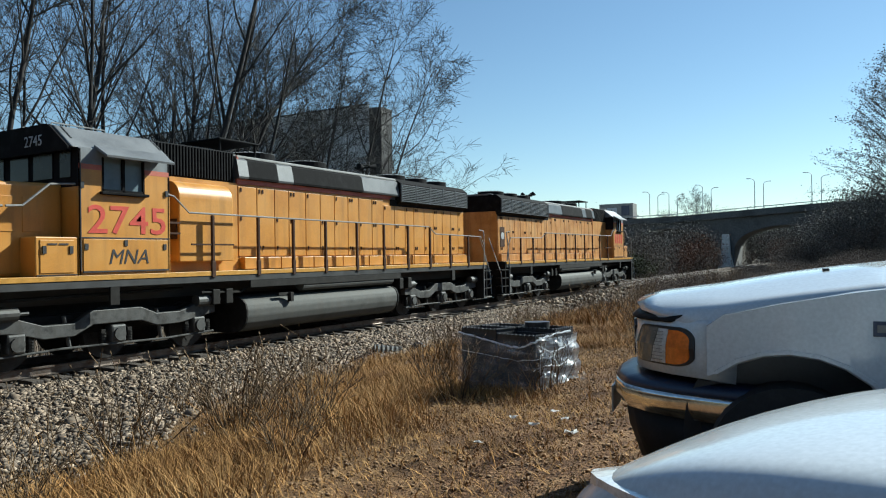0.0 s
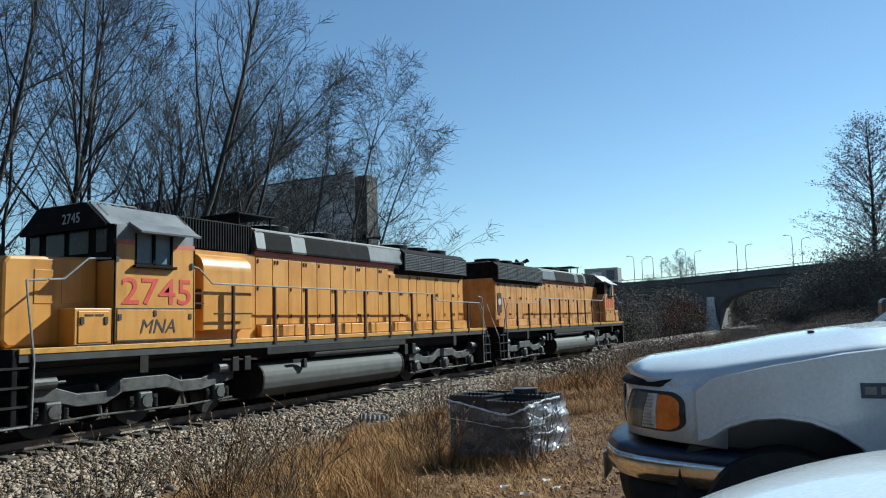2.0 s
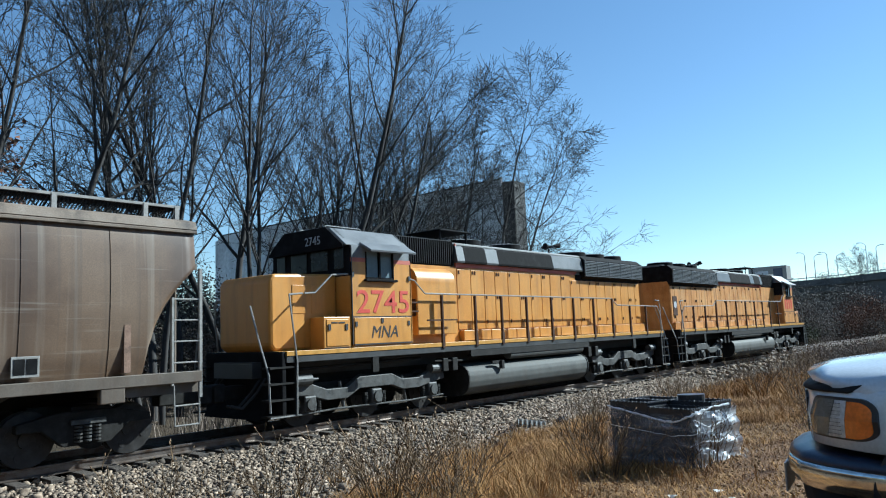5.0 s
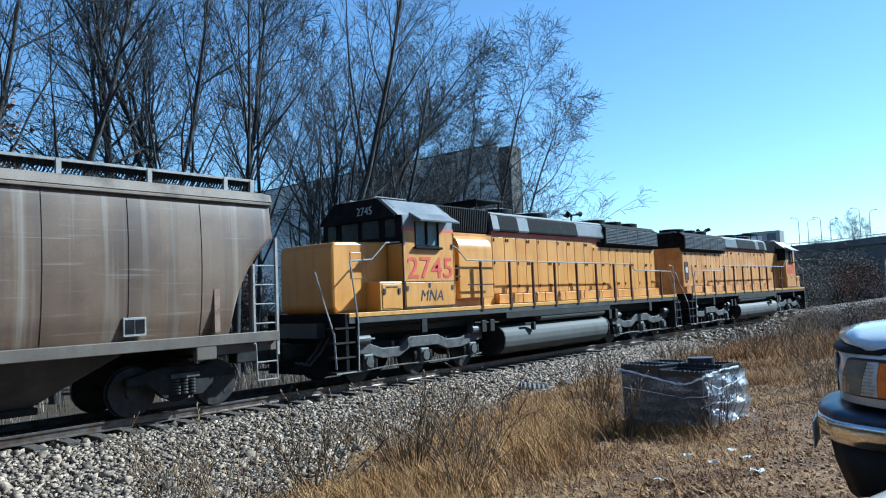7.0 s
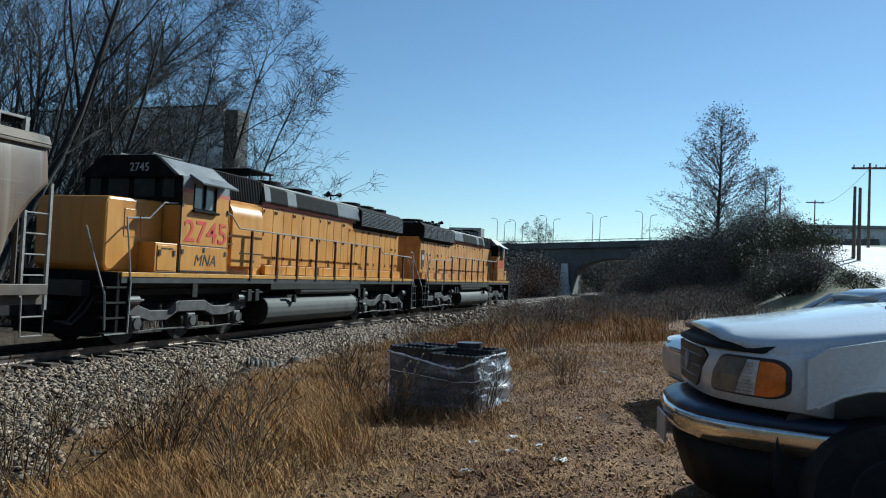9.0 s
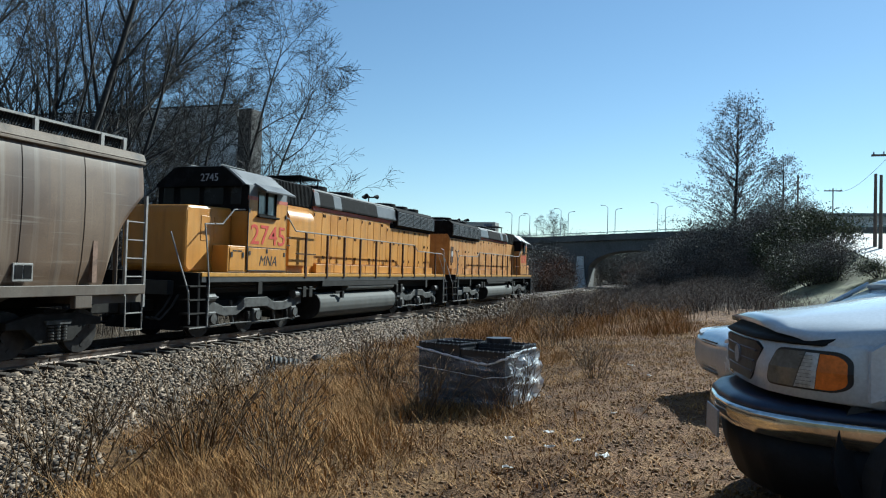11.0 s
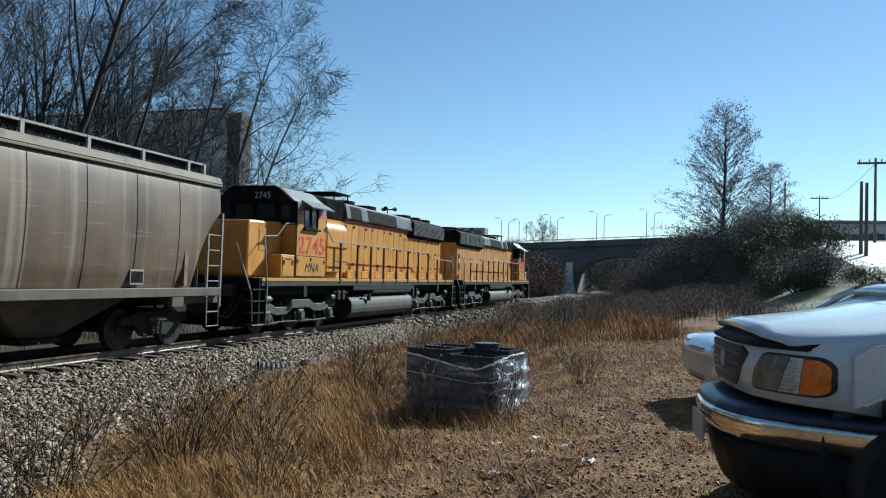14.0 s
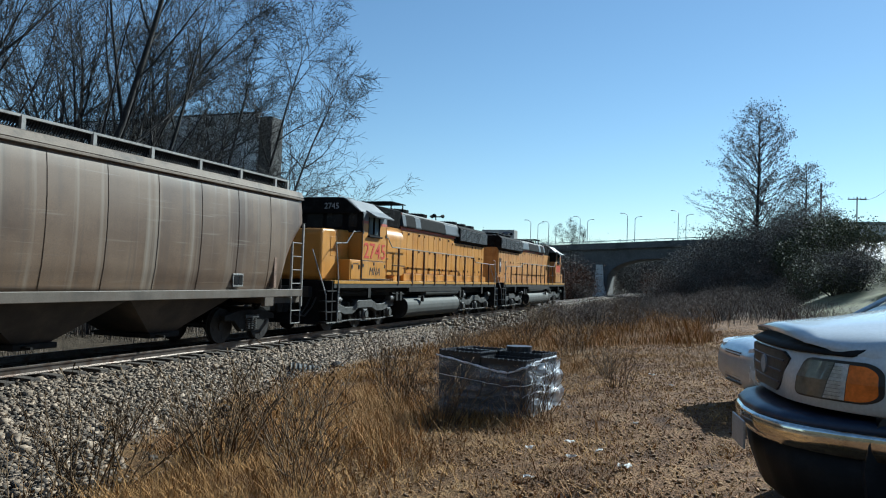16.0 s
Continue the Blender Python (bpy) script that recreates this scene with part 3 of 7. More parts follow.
            ob["label"] = "black slanted railway initials"
        else:
            bm = bmnew()
            for k in range(4):
                box(bm, -7.3 + k * 0.4, -7.05 + k * 0.4, s * 1.50, s * 1.508, 2.6, 3.15)
            P("number_bars", bm, NUMBER, "worn red number patches")
            bm = bmnew()
            box(bm, hood_end - 0.62, hood_end - 0.18, s * 1.012, s * 1.03, 2.35, 3.2, 0.006)
            e = P("end_panel", bm, BROWNPOST, "dark panel with a round mark")
            bm = bmnew()
            rod(bm, (hood_end - 0.4, s * 1.03, 2.82), (hood_end - 0.4, s * 1.036, 2.82), 0.15, n=20)
            P("mark", bm, INKGREY, parent=e)
    outline = [(-y, z) for y, z in roof] + [(y, z) for y, z in roof[::-1]]
    bm = bmnew()
    prism(bm, outline, "x", -7.78, -5.54, 0.02)
    P("cab_roof", bm, ROOFGREY, "grey bevelled cab roof")
    # cab ends: near-black above, yellow below
    front = [(-1.50, 3.42), (-1.50, 4.15)] + outline[1:-1] + [(1.50, 4.15), (1.50, 3.42)]
    for u, n in ((-7.665, "cab_front"), (-5.62, "cab_rear")):
        bm = bmnew()
        prism(bm, front, "x", u, u + 0.05)
        P(n, bm, DARK, "near-black upper cab end")
        bm = bmnew()
        box(bm, u, u + 0.05, -1.50, 1.50, 1.72, 3.42)
        P(n + "_lower", bm, yellow)
    for y0, y1 in ((-1.3, -0.95), (-0.72, -0.08), (0.08, 0.72), (0.95, 1.3)):
        bm = bmnew()
        box(bm, -7.69, -7.66, y0, y1, 3.60, 4.12, 0.01)
        P("windscreen", bm, DARKGLASS)
    bm = bmnew()
    prism(bm, [(-1.44, 4.10), (-1.44, 4.17), (-0.87, 4.615), (-0.78, 4.655), (0.78, 4.655), (0.87, 4.615), (1.44, 4.17), (1.44, 4.10)], "x", -7.84, -7.77)
    nb = P("number_box", bm, DARK)
    if number:
        letters("number", "2745", 0.30, pose(-7.845, -0.05, 4.25, 90, 0, -90), INKGREY, nb)
    # equipment on the cab roof
    for y in (-0.5, 0.5):
        bm = bmnew()
        pipe(bm, [(-7.6, y, 4.66), (-7.55, y, 4.75), (-6.4, y, 4.75), (-6.35, y, 4.66)], 0.015)
        P("roof_rail", bm, RAILBAR)
    # air intake section behind the cab
    bm = bmnew()
    box(bm, -5.55, -3.15, -1.02, 1.02, 1.72, 3.86)
    P("machine_room", bm, yellow)
    bm = bmnew()
    box(bm, -5.55, -3.22, -0.98, 0.98, 3.86, 4.62, 0.04)
    P("intake_box", bm, SOOT)
    for s in (-1, 1):
        bm = bmnew()
        for k in range(26):
            u = -5.48 + k * 0.087
            box(bm, u, u + 0.035, s * 0.98, s * 1.03, 3.90, 4.58)
        P("intake_slats", bm, SOOT, "black vertical inlet slats")
    bm = bmnew()
    box(bm, -3.4, -2.0, -0.7, 0.7, 4.95, 5.00, 0.02)
    for u in (-3.3, -2.1):
        for y in (-0.6, 0.6):
            rod(bm, (u, y, 4.6), (u, y, 4.96), 0.03)
    P("exhaust_shelf", bm, SOOT)
    # rounded blower housing on the left side only
    ring = []
    for k in range(9):
        a = math.pi / 2 * k / 8
        ring.append((-1.0 - 0.36 * math.sin(a), 3.38 + 0.38 * math.cos(a)))
    ring += [(-1.36, 1.95), (-1.0, 1.95)]
    bm = bmnew()
    prism(bm, ring, "x", -5.20, -3.62, 0.02)
    P("blower_housing", bm, yellow, "rounded blower housing")
    bm = bmnew()
    box(bm, -5.24, -5.205, -1.3, -1.02, 2.45, 2.9)
    for z in (2.55, 2.78):
        box(bm, -5.58, -5.22, -1.42, -1.39, z, z + 0.04)
    P("blower_step", bm, BROWNPOST)
    # long hood with doors
    bm = bmnew()
    box(bm, -3.18, hood_end, -0.98, 0.98, 1.72, 3.86)
    P("hood", bm, yellow)
    doors = []
    u, k = -3.10, 0
    while u < hood_end - 0.25:
        w = (0.62, 0.62, 0.52, 0.66, 0.60)[k % 5]
        doors.append((u, min(u + w, hood_end - 0.03)))
        u += w + 0.025
        k += 1
    for s in (-1, 1):
        for n, (a, c) in enumerate(doors):
            top = 3.80 if c < 3.6 else 3.66
            bm = bmnew()
            box(bm, a, c, s * 0.98, s * 1.01, 2.06, top, 0.008)
            d = P("hood_door", bm, yellow)
            for z in (2.22, 2.95, top - 0.14):
                if (n + int(z * 3)) % 3:
                    for o in (0.06, 0.17)[:1 + n % 2]:
                        bm = bmnew()
                        box(bm, a + o, a + o + 0.04, s * 1.01, s * 1.03, z, z + 0.10)
                        P("latch", bm, BROWNPOST, parent=d)
        u = -3.05
        while u < hood_end - 0.4:
            bm = bmnew()
            box(bm, u, min(u + 1.28, hood_end), s * 0.98, s * 1.16, 1.74, 2.03, 0.012)
            P("toe_duct", bm, yellow, "low yellow duct along the hood foot")
            u += 1.31
        bm = bmnew()
        prism(bm, [(-3.15, 3.86), (-3.15, 3.98), (3.7, 3.98), (3.52, 3.86)], "y", s * 0.98, s * 1.022)
        P("hood_stripe", bm, RED, "faded red stripe below the roof")
        bm = bmnew()
        prism(bm, [(-3.16, 3.84), (-2.80, 3.84), (-2.95, 4.28), (-3.16, 4.55)], "y", s * 0.98, s * 1.03)
        P("wing_mark", bm, RED, "faded red flag mark")
        # sloped dynamic brake panels, alternately grey and black
        for n, (a, c, m) in enumerate(((-3.2, -2.85, PANELGREY), (-2.85, -1.8, DARK), (-1.8, -1.2, PANELGREY), (-1.2, 1.95, DARK), (1.95, 3.95, PANELGREY))):
            bm = bmnew()
            prism(bm, [(s * 0.96, 3.97), (s * 1.13, 3.98), (s * 1.14, 4.03), (s * 1.06, 4.44), (s * 0.94, 4.53), (s * 0.7, 4.55)], "x", a + 0.01, c)
            P("brake_hatch", bm, m, "sloped roof-side panel")
        # flared radiator with slats
        bm = bmnew()
        prism(bm, [(s * 0.97, 3.70), (s * 1.16, 3.80), (s * 1.16, 4.42), (s * 0.95, 4.58), (s * 0.6, 4.58)], "x", 3.98, hood_end + 0.04, 0.015)
        r = P("radiator", bm, DARK)
        bm = bmnew()
        for k in range(10):
            z = 3.83 + k * 0.058
            prism(bm, [(s * 1.16, z), (s * 1.20, z - 0.012), (s * 1.20, z + 0.012), (s * 1.16, z + 0.028)], "x", 4.03, hood_end)
        for k in range(6):
            u = 4.0 + k * (hood_end - 4.02) / 5
            box(bm, u - 0.012, u + 0.012, s * 1.16, s * 1.205, 3.80, 4.42)
        P("radiator_slats", bm, LOUVRE, "louvred radiator shutters", parent=r)
        bm = bmnew()
        prism(bm, [(s * 0.98, 3.66), (s * 1.0, 3.66), (s * 1.02, 3.86), (s * 0.98, 3.86)], "x", 3.6, hood_end)
        P("radiator_edge", bm, DARK)
    bm = bmnew()
    prism(bm, [(-0.95, 4.40), (-0.92, 4.53), (-0.6, 4.63), (0.6, 4.63), (0.92, 4.53), (0.95, 4.40), (0.95, 3.86), (-0.95, 3.86)], "x", -3.2, hood_end, 0.0)
    P("hood_roof", bm, ROOFGREY, "grey hood roof")
    # added pale ledge that draws the sunlit line along the roof edge
    for s in (-1, 1):
        bm = bmnew()
        prism(bm, [(s * 0.93, 4.535), (s * 1.0, 4.50), (s * 1.0, 4.53), (s * 0.93, 4.575)], "x", -3.2, hood_end)
        P("roof_edge_strip", bm, RAILBAR, "pale strip for the sunlit hood roof edge")
    bm = bmnew()
    box(bm, hood_end, hood_end + 0.03, -1.0, 1.0, 1.72, 3.86, 0.01)
    P("hood_end", bm, yellow)
    bm = bmnew()
    box(bm, hood_end, hood_end + 0.035, -0.98, 0.98, 3.86, 4.55, 0.01)
    P("hood_end_top", bm, DARK)
    for u, rr in ((-1.6, 0.62), (0.6, 0.62), (5.0, 0.58), (6.45, 0.58), (7.9, 0.58)):
        bm = bmnew()
        rod(bm, (u, 0, 4.6), (u, 0, 4.80), rr, n=28)
        f = P("roof_fan", bm, DARK, "round roof fan housing")
        bm = bmnew()
        for k in range(-4, 5):
            h = math.sqrt(max(0.0, rr * rr - (k * 0.12) ** 2)) * 0.96
            box(bm, u - h, u + h, k * 0.12 - 0.012, k * 0.12 + 0.012, 4.80, 4.83)
        P("fan_guard", bm, GREY, parent=f)
    # horn
    bm = bmnew()
    for k, y in enumerate((-0.28, 0.0, 0.28)):
        e = 1 if k != 1 else -1
        rod(bm, (3.5 - 0.06 * e, y, 4.98), (3.5 + 0.24 * e, y, 5.0), 0.03, 0.10, n=12)
    rod(bm, (3.5, -0.3, 4.96), (3.5, 0.3, 4.96), 0.03)
    rod(bm, (3.5, 0, 4.62), (3.5, 0, 4.96), 0.03)
    P("horn", bm, SOOT, "black air horn cluster")
    # walkway handrails
    posts = [-4.38, -2.93, -1.66, -0.34, 1.10, 2.49, 3.87, 5.27, 6.68, 8.05]
    for s in (-1, 1):
        for u in posts:
            bm = bmnew()
            top = 3.0 if u < 5.6 else 2.74
            box(bm, u - 0.035, u + 0.035, s * 1.46, s * 1.53, 1.60, top, 0.01)
            box(bm, u - 0.055, u + 0.055, s * 1.47, s * 1.535, 1.58, 1.95, 0.01)
            P("stanchion", bm, BROWNPOST, "brown handrail post")
        bm = bmnew()
        pipe(bm, [(-5.62, s * 1.5, 3.40), (-5.45, s * 1.5, 3.36), (-5.05, s * 1.5, 3.03), (5.2, s * 1.5, 3.0), (5.65, s * 1.5, 2.76), (9.1, s * 1.5, 2.72), (9.35, s * 1.5, 2.4), (9.5, s * 1.5, 1.7)], 0.021)
        pipe(bm, [(-9.0, s * 1.45, 2.98), (-8.7, s * 1.45, 3.0), (-8.2, s * 1.45, 3.42), (-7.7, s * 1.45, 3.46)], 0.021)
        P("handrail", bm, RAILBAR, "pale walkway handrail")
        bm = bmnew()
        box(bm, -5.0, -4.42, s * 1.49, s * 1.515, 2.31, 2.35)
        box(bm, -4.34, -3.75, s * 1.49, s * 1.515, 2.31, 2.35)
        P("mid_rail", bm, BROWNPOST)
    # fuel tank, air reservoirs
    side = [(0.95, 0.20), (1.17, 0.225), (1.34, 0.31), (1.45, 0.44), (1.50, 0.60), (1.50, 0.76), (1.46, 0.89), (1.37, 0.99), (1.22, 1.055), (0.98, 1.08)]
    sec = [(-y, z) for y, z in side] + side[::-1]
    bm = bmnew()
    prism(bm, sec, "x", -3.36, 3.22, 0.03)
    t = P("fuel_tank", bm, TANK, "long grey fuel tank with rounded sides", smooth=False)
    for u in (-3.37, 3.2):
        bm = bmnew()
        prism(bm, [(y * 1.012, z * 1.0 + (0.006 if z > 0.6 else -0.006)) for y, z in sec], "x", u, u + 0.05)
        P("tank_band", bm, UNDER, parent=t)
    for s in (-1, 1):
        bm = bmnew()
        box(bm, -1.9, -1.78, s * 1.48, s * 1.60, 0.88, 1.12, 0.01)
        box(bm, -2.25, -1.9, s * 1.45, s * 1.52, 1.05, 1.12)
        P("filler_neck", bm, UNDER, parent=t)
        bm = bmnew()
        rod(bm, (-1.25, s * 1.33, 1.27), (3.05, s * 1.33, 1.27), 0.145, n=18)
        P("air_reservoir", bm, TANK, "grey air reservoir above the tank", smooth=False)
        bm = bmnew()
        for u in (-4.2, -3.8, 3.6, 4.1):
            box(bm, u - 0.1, u + 0.12, s * 1.1, s * 1.4, 0.95, 1.3, 0.02)
        pipe(bm, [(-4.6, s * 1.35, 1.25), (-3.4, s * 1.35, 1.2), (-3.0, s * 1.35, 1.38), (3.4, s * 1.38, 1.42)], 0.03)
        pipe(bm, [(-9.2, s * 1.2, 1.3), (-5.0, s * 1.2, 1.36)], 0.035)
        P("brake_pipe", bm, UNDER)
    bm = bmnew()
    box(bm, -9.0, 9.0, -0.5, 0.5, 0.95, 1.47)
    P("centre_sill", bm, UNDER)
    # bogies
    for cx in (-6.63, 6.63):
        bm = bmnew()
        box(bm, cx - 2.5, cx + 2.5, -0.85, 0.85, 0.55, 0.95)
        bg = P("bogie", bm, UNDER)
        for s in (-1, 1):
            bm = bmnew()
            build_bogie_side(bm, None, cx, s)
            P("side_frame", bm, TRUCKGREY, "grimy grey bogie side frame", parent=bg)
            for du in (-2.07, 0.0, 2.07):
                bm = bmnew()
                box(bm, cx + du - 0.17, cx + du + 0.17, s * 1.0, s * 1.24, 0.34, 0.70, 0.04)
                rod(bm, (cx + du, s * 1.22, 0.51), (cx + du, s * 1.29, 0.51), 0.13, n=14)
                P("axle_box", bm, TRUCKGREY, parent=bg)
                for q in (-0.30, 0.30):
                    bm = bmnew()
                    for z in range(4):
                        rod(bm, (cx + du + q, s * 1.12, 0.36 + z * 0.055), (cx + du + q, s * 1.12, 0.39 + z * 0.055), 0.075, n=10)
                    box(bm, cx + du + q - 0.05, cx + du + q + 0.05, s * 1.07, s * 1.17, 0.34, 0.62)
                    P("spring", bm, UNDER, parent=bg)
            for du in (-2.35, 2.2):
                bm = bmnew()
                rod(bm, (cx + du - 0.22, s * 1.22, 1.06), (cx + du + 0.28, s * 1.22, 1.06), 0.13, n=14)
                rod(bm, (cx + du + 0.28, s * 1.22, 1.06), (cx + du + 0.5, s * 1.22, 1.06), 0.035, n=8)
                P("brake_cylinder", bm, TRUCKGREY, parent=bg)
            bm = bmnew()
            pipe(bm, [(cx - 2.5, s * 1.2, 0.30), (cx - 1.2, s * 1.2, 0.34), (cx + 1.2, s * 1.2, 0.30), (cx + 2.5, s * 1.2, 0.34)], 0.022)
            for q in (-1.1, 1.0):
                rod(bm, (cx + q, s * 1.1, 0.95), (cx + q + 0.12, s * 1.1, 0.3), 0.04)
            P("brake_rod", bm, TRUCKGREY, parent=bg)
    axles = []
    for cx in (-6.63, 6.63):
        for du in (-2.07, 0.0, 2.07):
            axles.append(build_wheelset(L, cx + du, 0.508))
    return L, axles


def build_wheelset(parent, u, r):
    """One axle with two flanged wheels; its own origin lies in the axle."""
    bm = bmnew()
    rod(bm, (0, -0.75, 0), (0, 0.75, 0), 0.085, n=12)
    for s in (-1, 1):
        rod(bm, (0, s * 0.69, 0), (0, s * 0.815, 0), r, n=32)
        rod(bm, (0, s * 0.675, 0), (0, s * 0.70, 0), r + 0.025, n=32)
        rod(bm, (0, s * 0.81, 0), (0, s * 0.85, 0), 0.14, n=14)
        for k in range(4):
            a = k * math.pi / 2
            rod(bm, (0.3 * math.cos(a), s * 0.80, 0.3 * math.sin(a)), (0.3 * math.cos(a), s * 0.825, 0.3 * math.sin(a)), 0.06, n=8)
    w = part("wheelset", bm, WHEEL, parent)
    w.location = (u, 0, r)
    w["axle_u"] = u
    w["axle_r"] = r
    return w


def hopper_side(z):
    """Half width of the round-sided body at a height."""
    return float(np.interp(z, [1.42, 1.9, 2.6, 3.2, 3.8, 4.1, 4.26], [1.40, 1.49, 1.54, 1.54, 1.50, 1.46, 1.40]))


def build_hopper():
    H = thing("hopper_car", "weathered tan-grey covered hopper car with rusty streaks", "freight car")
    P = lambda n, bm, m, lab="", parent=None, smooth=False: part(n, bm, m, parent or H, lab, smooth)
    X0, X1 = -28.6, -11.72
    stations = [0.0, 0.2, 0.42, 0.62, 0.80, 0.92, 1.0]
    cut = [3.42, 3.22, 2.98, 2.72, 2.36, 1.95, 1.42]
    rings = []
    xs = [X1 - s for s in stations] + [X0 + s for s in stations[::-1]]
    cs = cut + cut[::-1]
    for x, c in zip(xs, cs):
        zs = [c + (4.26 - c) * k / 11 for k in range(12)]
        ring = [(x, -hopper_side(z), z) for z in zs] + [(x, -1.1, 4.40), (x, -0.5, 4.47), (x, 0.5, 4.47), (x, 1.1, 4.40)] + [(x, hopper_side(z), z) for z in zs[::-1]]
        rings.append(ring)
    bm = bmnew()
    loft(bm, rings)
    body = P("body", bm, HOPPER, "round-sided tan-grey steel body with dirt streaks", smooth=True)
    for s in (-1, 1):
        # weld seams between the side sheets
        x = X1 - 1.65
        while x > X0 + 1.5:
            bm = bmnew()
            pts = [(x, s * (hopper_side(z) + 0.004), z) for z in np.linspace(1.43, 4.24, 12)]
            for a, c in zip(pts, pts[1:]):
                rod(bm, a, c, 0.006, n=4)
            P("seam", bm, HOPPER, parent=body)
            x -= 1.46
        bm = bmnew()
        box(bm, X0 + 0.1, X1 + 0.05, s * 1.38, s * 1.52, 4.10, 4.16, 0.01)
        prism(bm, [(s * 1.42, 4.16), (s * 1.50, 4.18), (s * 1.44, 4.34), (s * 1.12, 4.42), (s * 1.1, 4.36)], "x", X0, X1 + 0.06)
        P("roof_edge", bm, ROOFEDGE, "rusted roof edge")
        bm = bmnew()
        box(bm, X0 - 0.05, X1 + 0.14, s * 1.36, s * 1.54, 1.24, 1.45, 0.012)
        P("side_sill", bm, HOPPERSILL, "pale dirty side sill")
        for x in (-13.3, -27.0):
            bm = bmnew()
            box(bm, x - 0.22, x + 0.22, s * 1.40, s * 1.53, 0.98, 1.26, 0.02)
            P("jacking_pad", bm, HOPPERSILL)
        # placards and rust patches on the side
        bm = bmnew()
        box(bm, -14.93, -14.50, s * 1.47, s * 1.50, 1.53, 1.87, 0.006)
        pl = P("data_panel", bm, LADDER, "framed data panel")
        for a in (-14.89, -14.70):
            bm = bmnew()
            box(bm, a, a + 0.165, s * 1.495, s * 1.508, 1.58, 1.83)
            P("panel_field", bm, DARK, parent=pl)
        for x, z0, z1 in ((-13.05, 1.50, 2.35),):
            bm = bmnew()
            box(bm, x - 0.06, x + 0.06, s * (hopper_side(z0) - 0.02), s * (hopper_side(z1) + 0.006), z0, z1)
            P("rust_strip", bm, RUST, parent=body)
        # running board above the roof edge
        bm = bmnew()
        box(bm, X0 + 0.2, X1 - 0.05, s * 0.98, s * 1.05, 4.66, 4.71)
        box(bm, X0 + 0.2, X1 - 0.05, s * 0.46, s * 0.52, 4.66, 4.71)
        rb = P("running_board", bm, LADDER, "pale edge of the roof running board")
        bm = bmnew()
        x = X0 + 0.25
        while x < X1 - 0.1:
            box(bm, x, x + 0.018, s * 0.50, s * 1.0, 4.63, 4.69)
            prism(bm, [(x, 4.44), (x + 0.025, 4.44), (x + 0.14, 4.66), (x + 0.115, 4.66)], "y", s * 0.93, s * 0.95)
            x += 0.065
        P("grating", bm, UNDER, "dark slatted grating", parent=rb)
        x = X1 - 0.12
        while x > X0:
            bm = bmnew()
            box(bm, x - 0.045, x + 0.045, s * 0.99, s * 1.06, 4.36, 4.70)
            P("bracket", bm, LADDER, parent=rb)
            x -= 1.67 if x < X1 - 0.5 else 0.65
        # end ladder
        for e, xe in ((1, X1 + 0.12), (-1, X0 - 0.12)):
            bm = bmnew()
            box(bm, xe - 0.03, xe + 0.03, s * 1.47, s * 1.53, 0.95, 3.42)
            box(bm, xe - e * 0.58 - 0.025, xe - e * 0.58 + 0.025, s * 1.47, s * 1.53, 1.2, 2.85)
            ld = P("ladder", bm, LADDER, "pale end ladder")
            for z in (1.62, 2.02, 2.42, 2.82):
                bm = bmnew()
                rod(bm, (xe - e * 0.58, s * 1.5, z), (xe, s * 1.5, z), 0.016, n=6)
                P("rung", bm, LADDER, parent=ld)
            bm = bmnew()
            pipe(bm, [(xe - e * 0.02, s * 1.5, 1.2), (xe - e * 0.02, s * 1.5, 0.45), (xe - e * 0.52, s * 1.5, 0.45), (xe - e * 0.54, s * 1.5, 1.2)], 0.016)
            pipe(bm, [(xe - e * 0.02, s * 1.5, 0.82), (xe - e * 0.52, s * 1.5, 0.82)], 0.016)
            P("stirrup", bm, LADDER, parent=ld)
    # end frames
    for e, xe in ((1, X1), (-1, X0)):
        bm = bmnew()
        box(bm, xe - e * 1.5, xe + e * 0.2, -1.4, 1.4, 1.05, 1.25)
        for y in (-0.9, 0.9):
            rod(bm, (xe - e * 0.1, y, 1.25), (xe - e * 0.1, y, 3.4), 0.05, n=6)
        box(bm, xe - e * 0.02, xe + e * 0.08, -1.45, 1.45, 3.40, 3.52)
        P("end_frame", bm, HOPPERSILL)
        bm = bmnew()
        box(bm, xe, xe + e * 0.9, -0.16, 0.16, 0.72, 1.0, 0.03)
        box(bm, xe + e * 0.85, xe + e * 1.2, -0.22, 0.2, 0.66, 1.06, 0.05)
        P("coupler", bm, UNDER)
        # near-black in place of body paint: shade of the end recess put into colour
        bm = bmnew()
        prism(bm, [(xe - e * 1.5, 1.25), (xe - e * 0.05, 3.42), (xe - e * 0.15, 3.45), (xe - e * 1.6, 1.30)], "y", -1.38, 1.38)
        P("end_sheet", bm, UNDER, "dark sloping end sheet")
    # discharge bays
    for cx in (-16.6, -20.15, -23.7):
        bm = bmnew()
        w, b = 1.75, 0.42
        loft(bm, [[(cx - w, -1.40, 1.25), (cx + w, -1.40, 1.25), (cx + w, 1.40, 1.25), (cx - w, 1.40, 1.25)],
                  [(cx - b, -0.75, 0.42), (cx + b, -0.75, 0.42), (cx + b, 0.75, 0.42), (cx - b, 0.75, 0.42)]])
        bay = P("discharge_bay", bm, GRIMESHADE, "sloping discharge bay")
        bm = bmnew()
        box(bm, cx - 0.5, cx + 0.5, -0.85, 0.85, 0.30, 0.42, 0.02)
        rod(bm, (cx - 0.3, -1.1, 0.36), (cx - 0.3, 1.1, 0.36), 0.03)
        P("gate", bm, UNDER, parent=bay)
    bm = bmnew()
    box(bm, X0, X1, -0.25, 0.25, 0.95, 1.25)
    P("centre_sill", bm, UNDER)
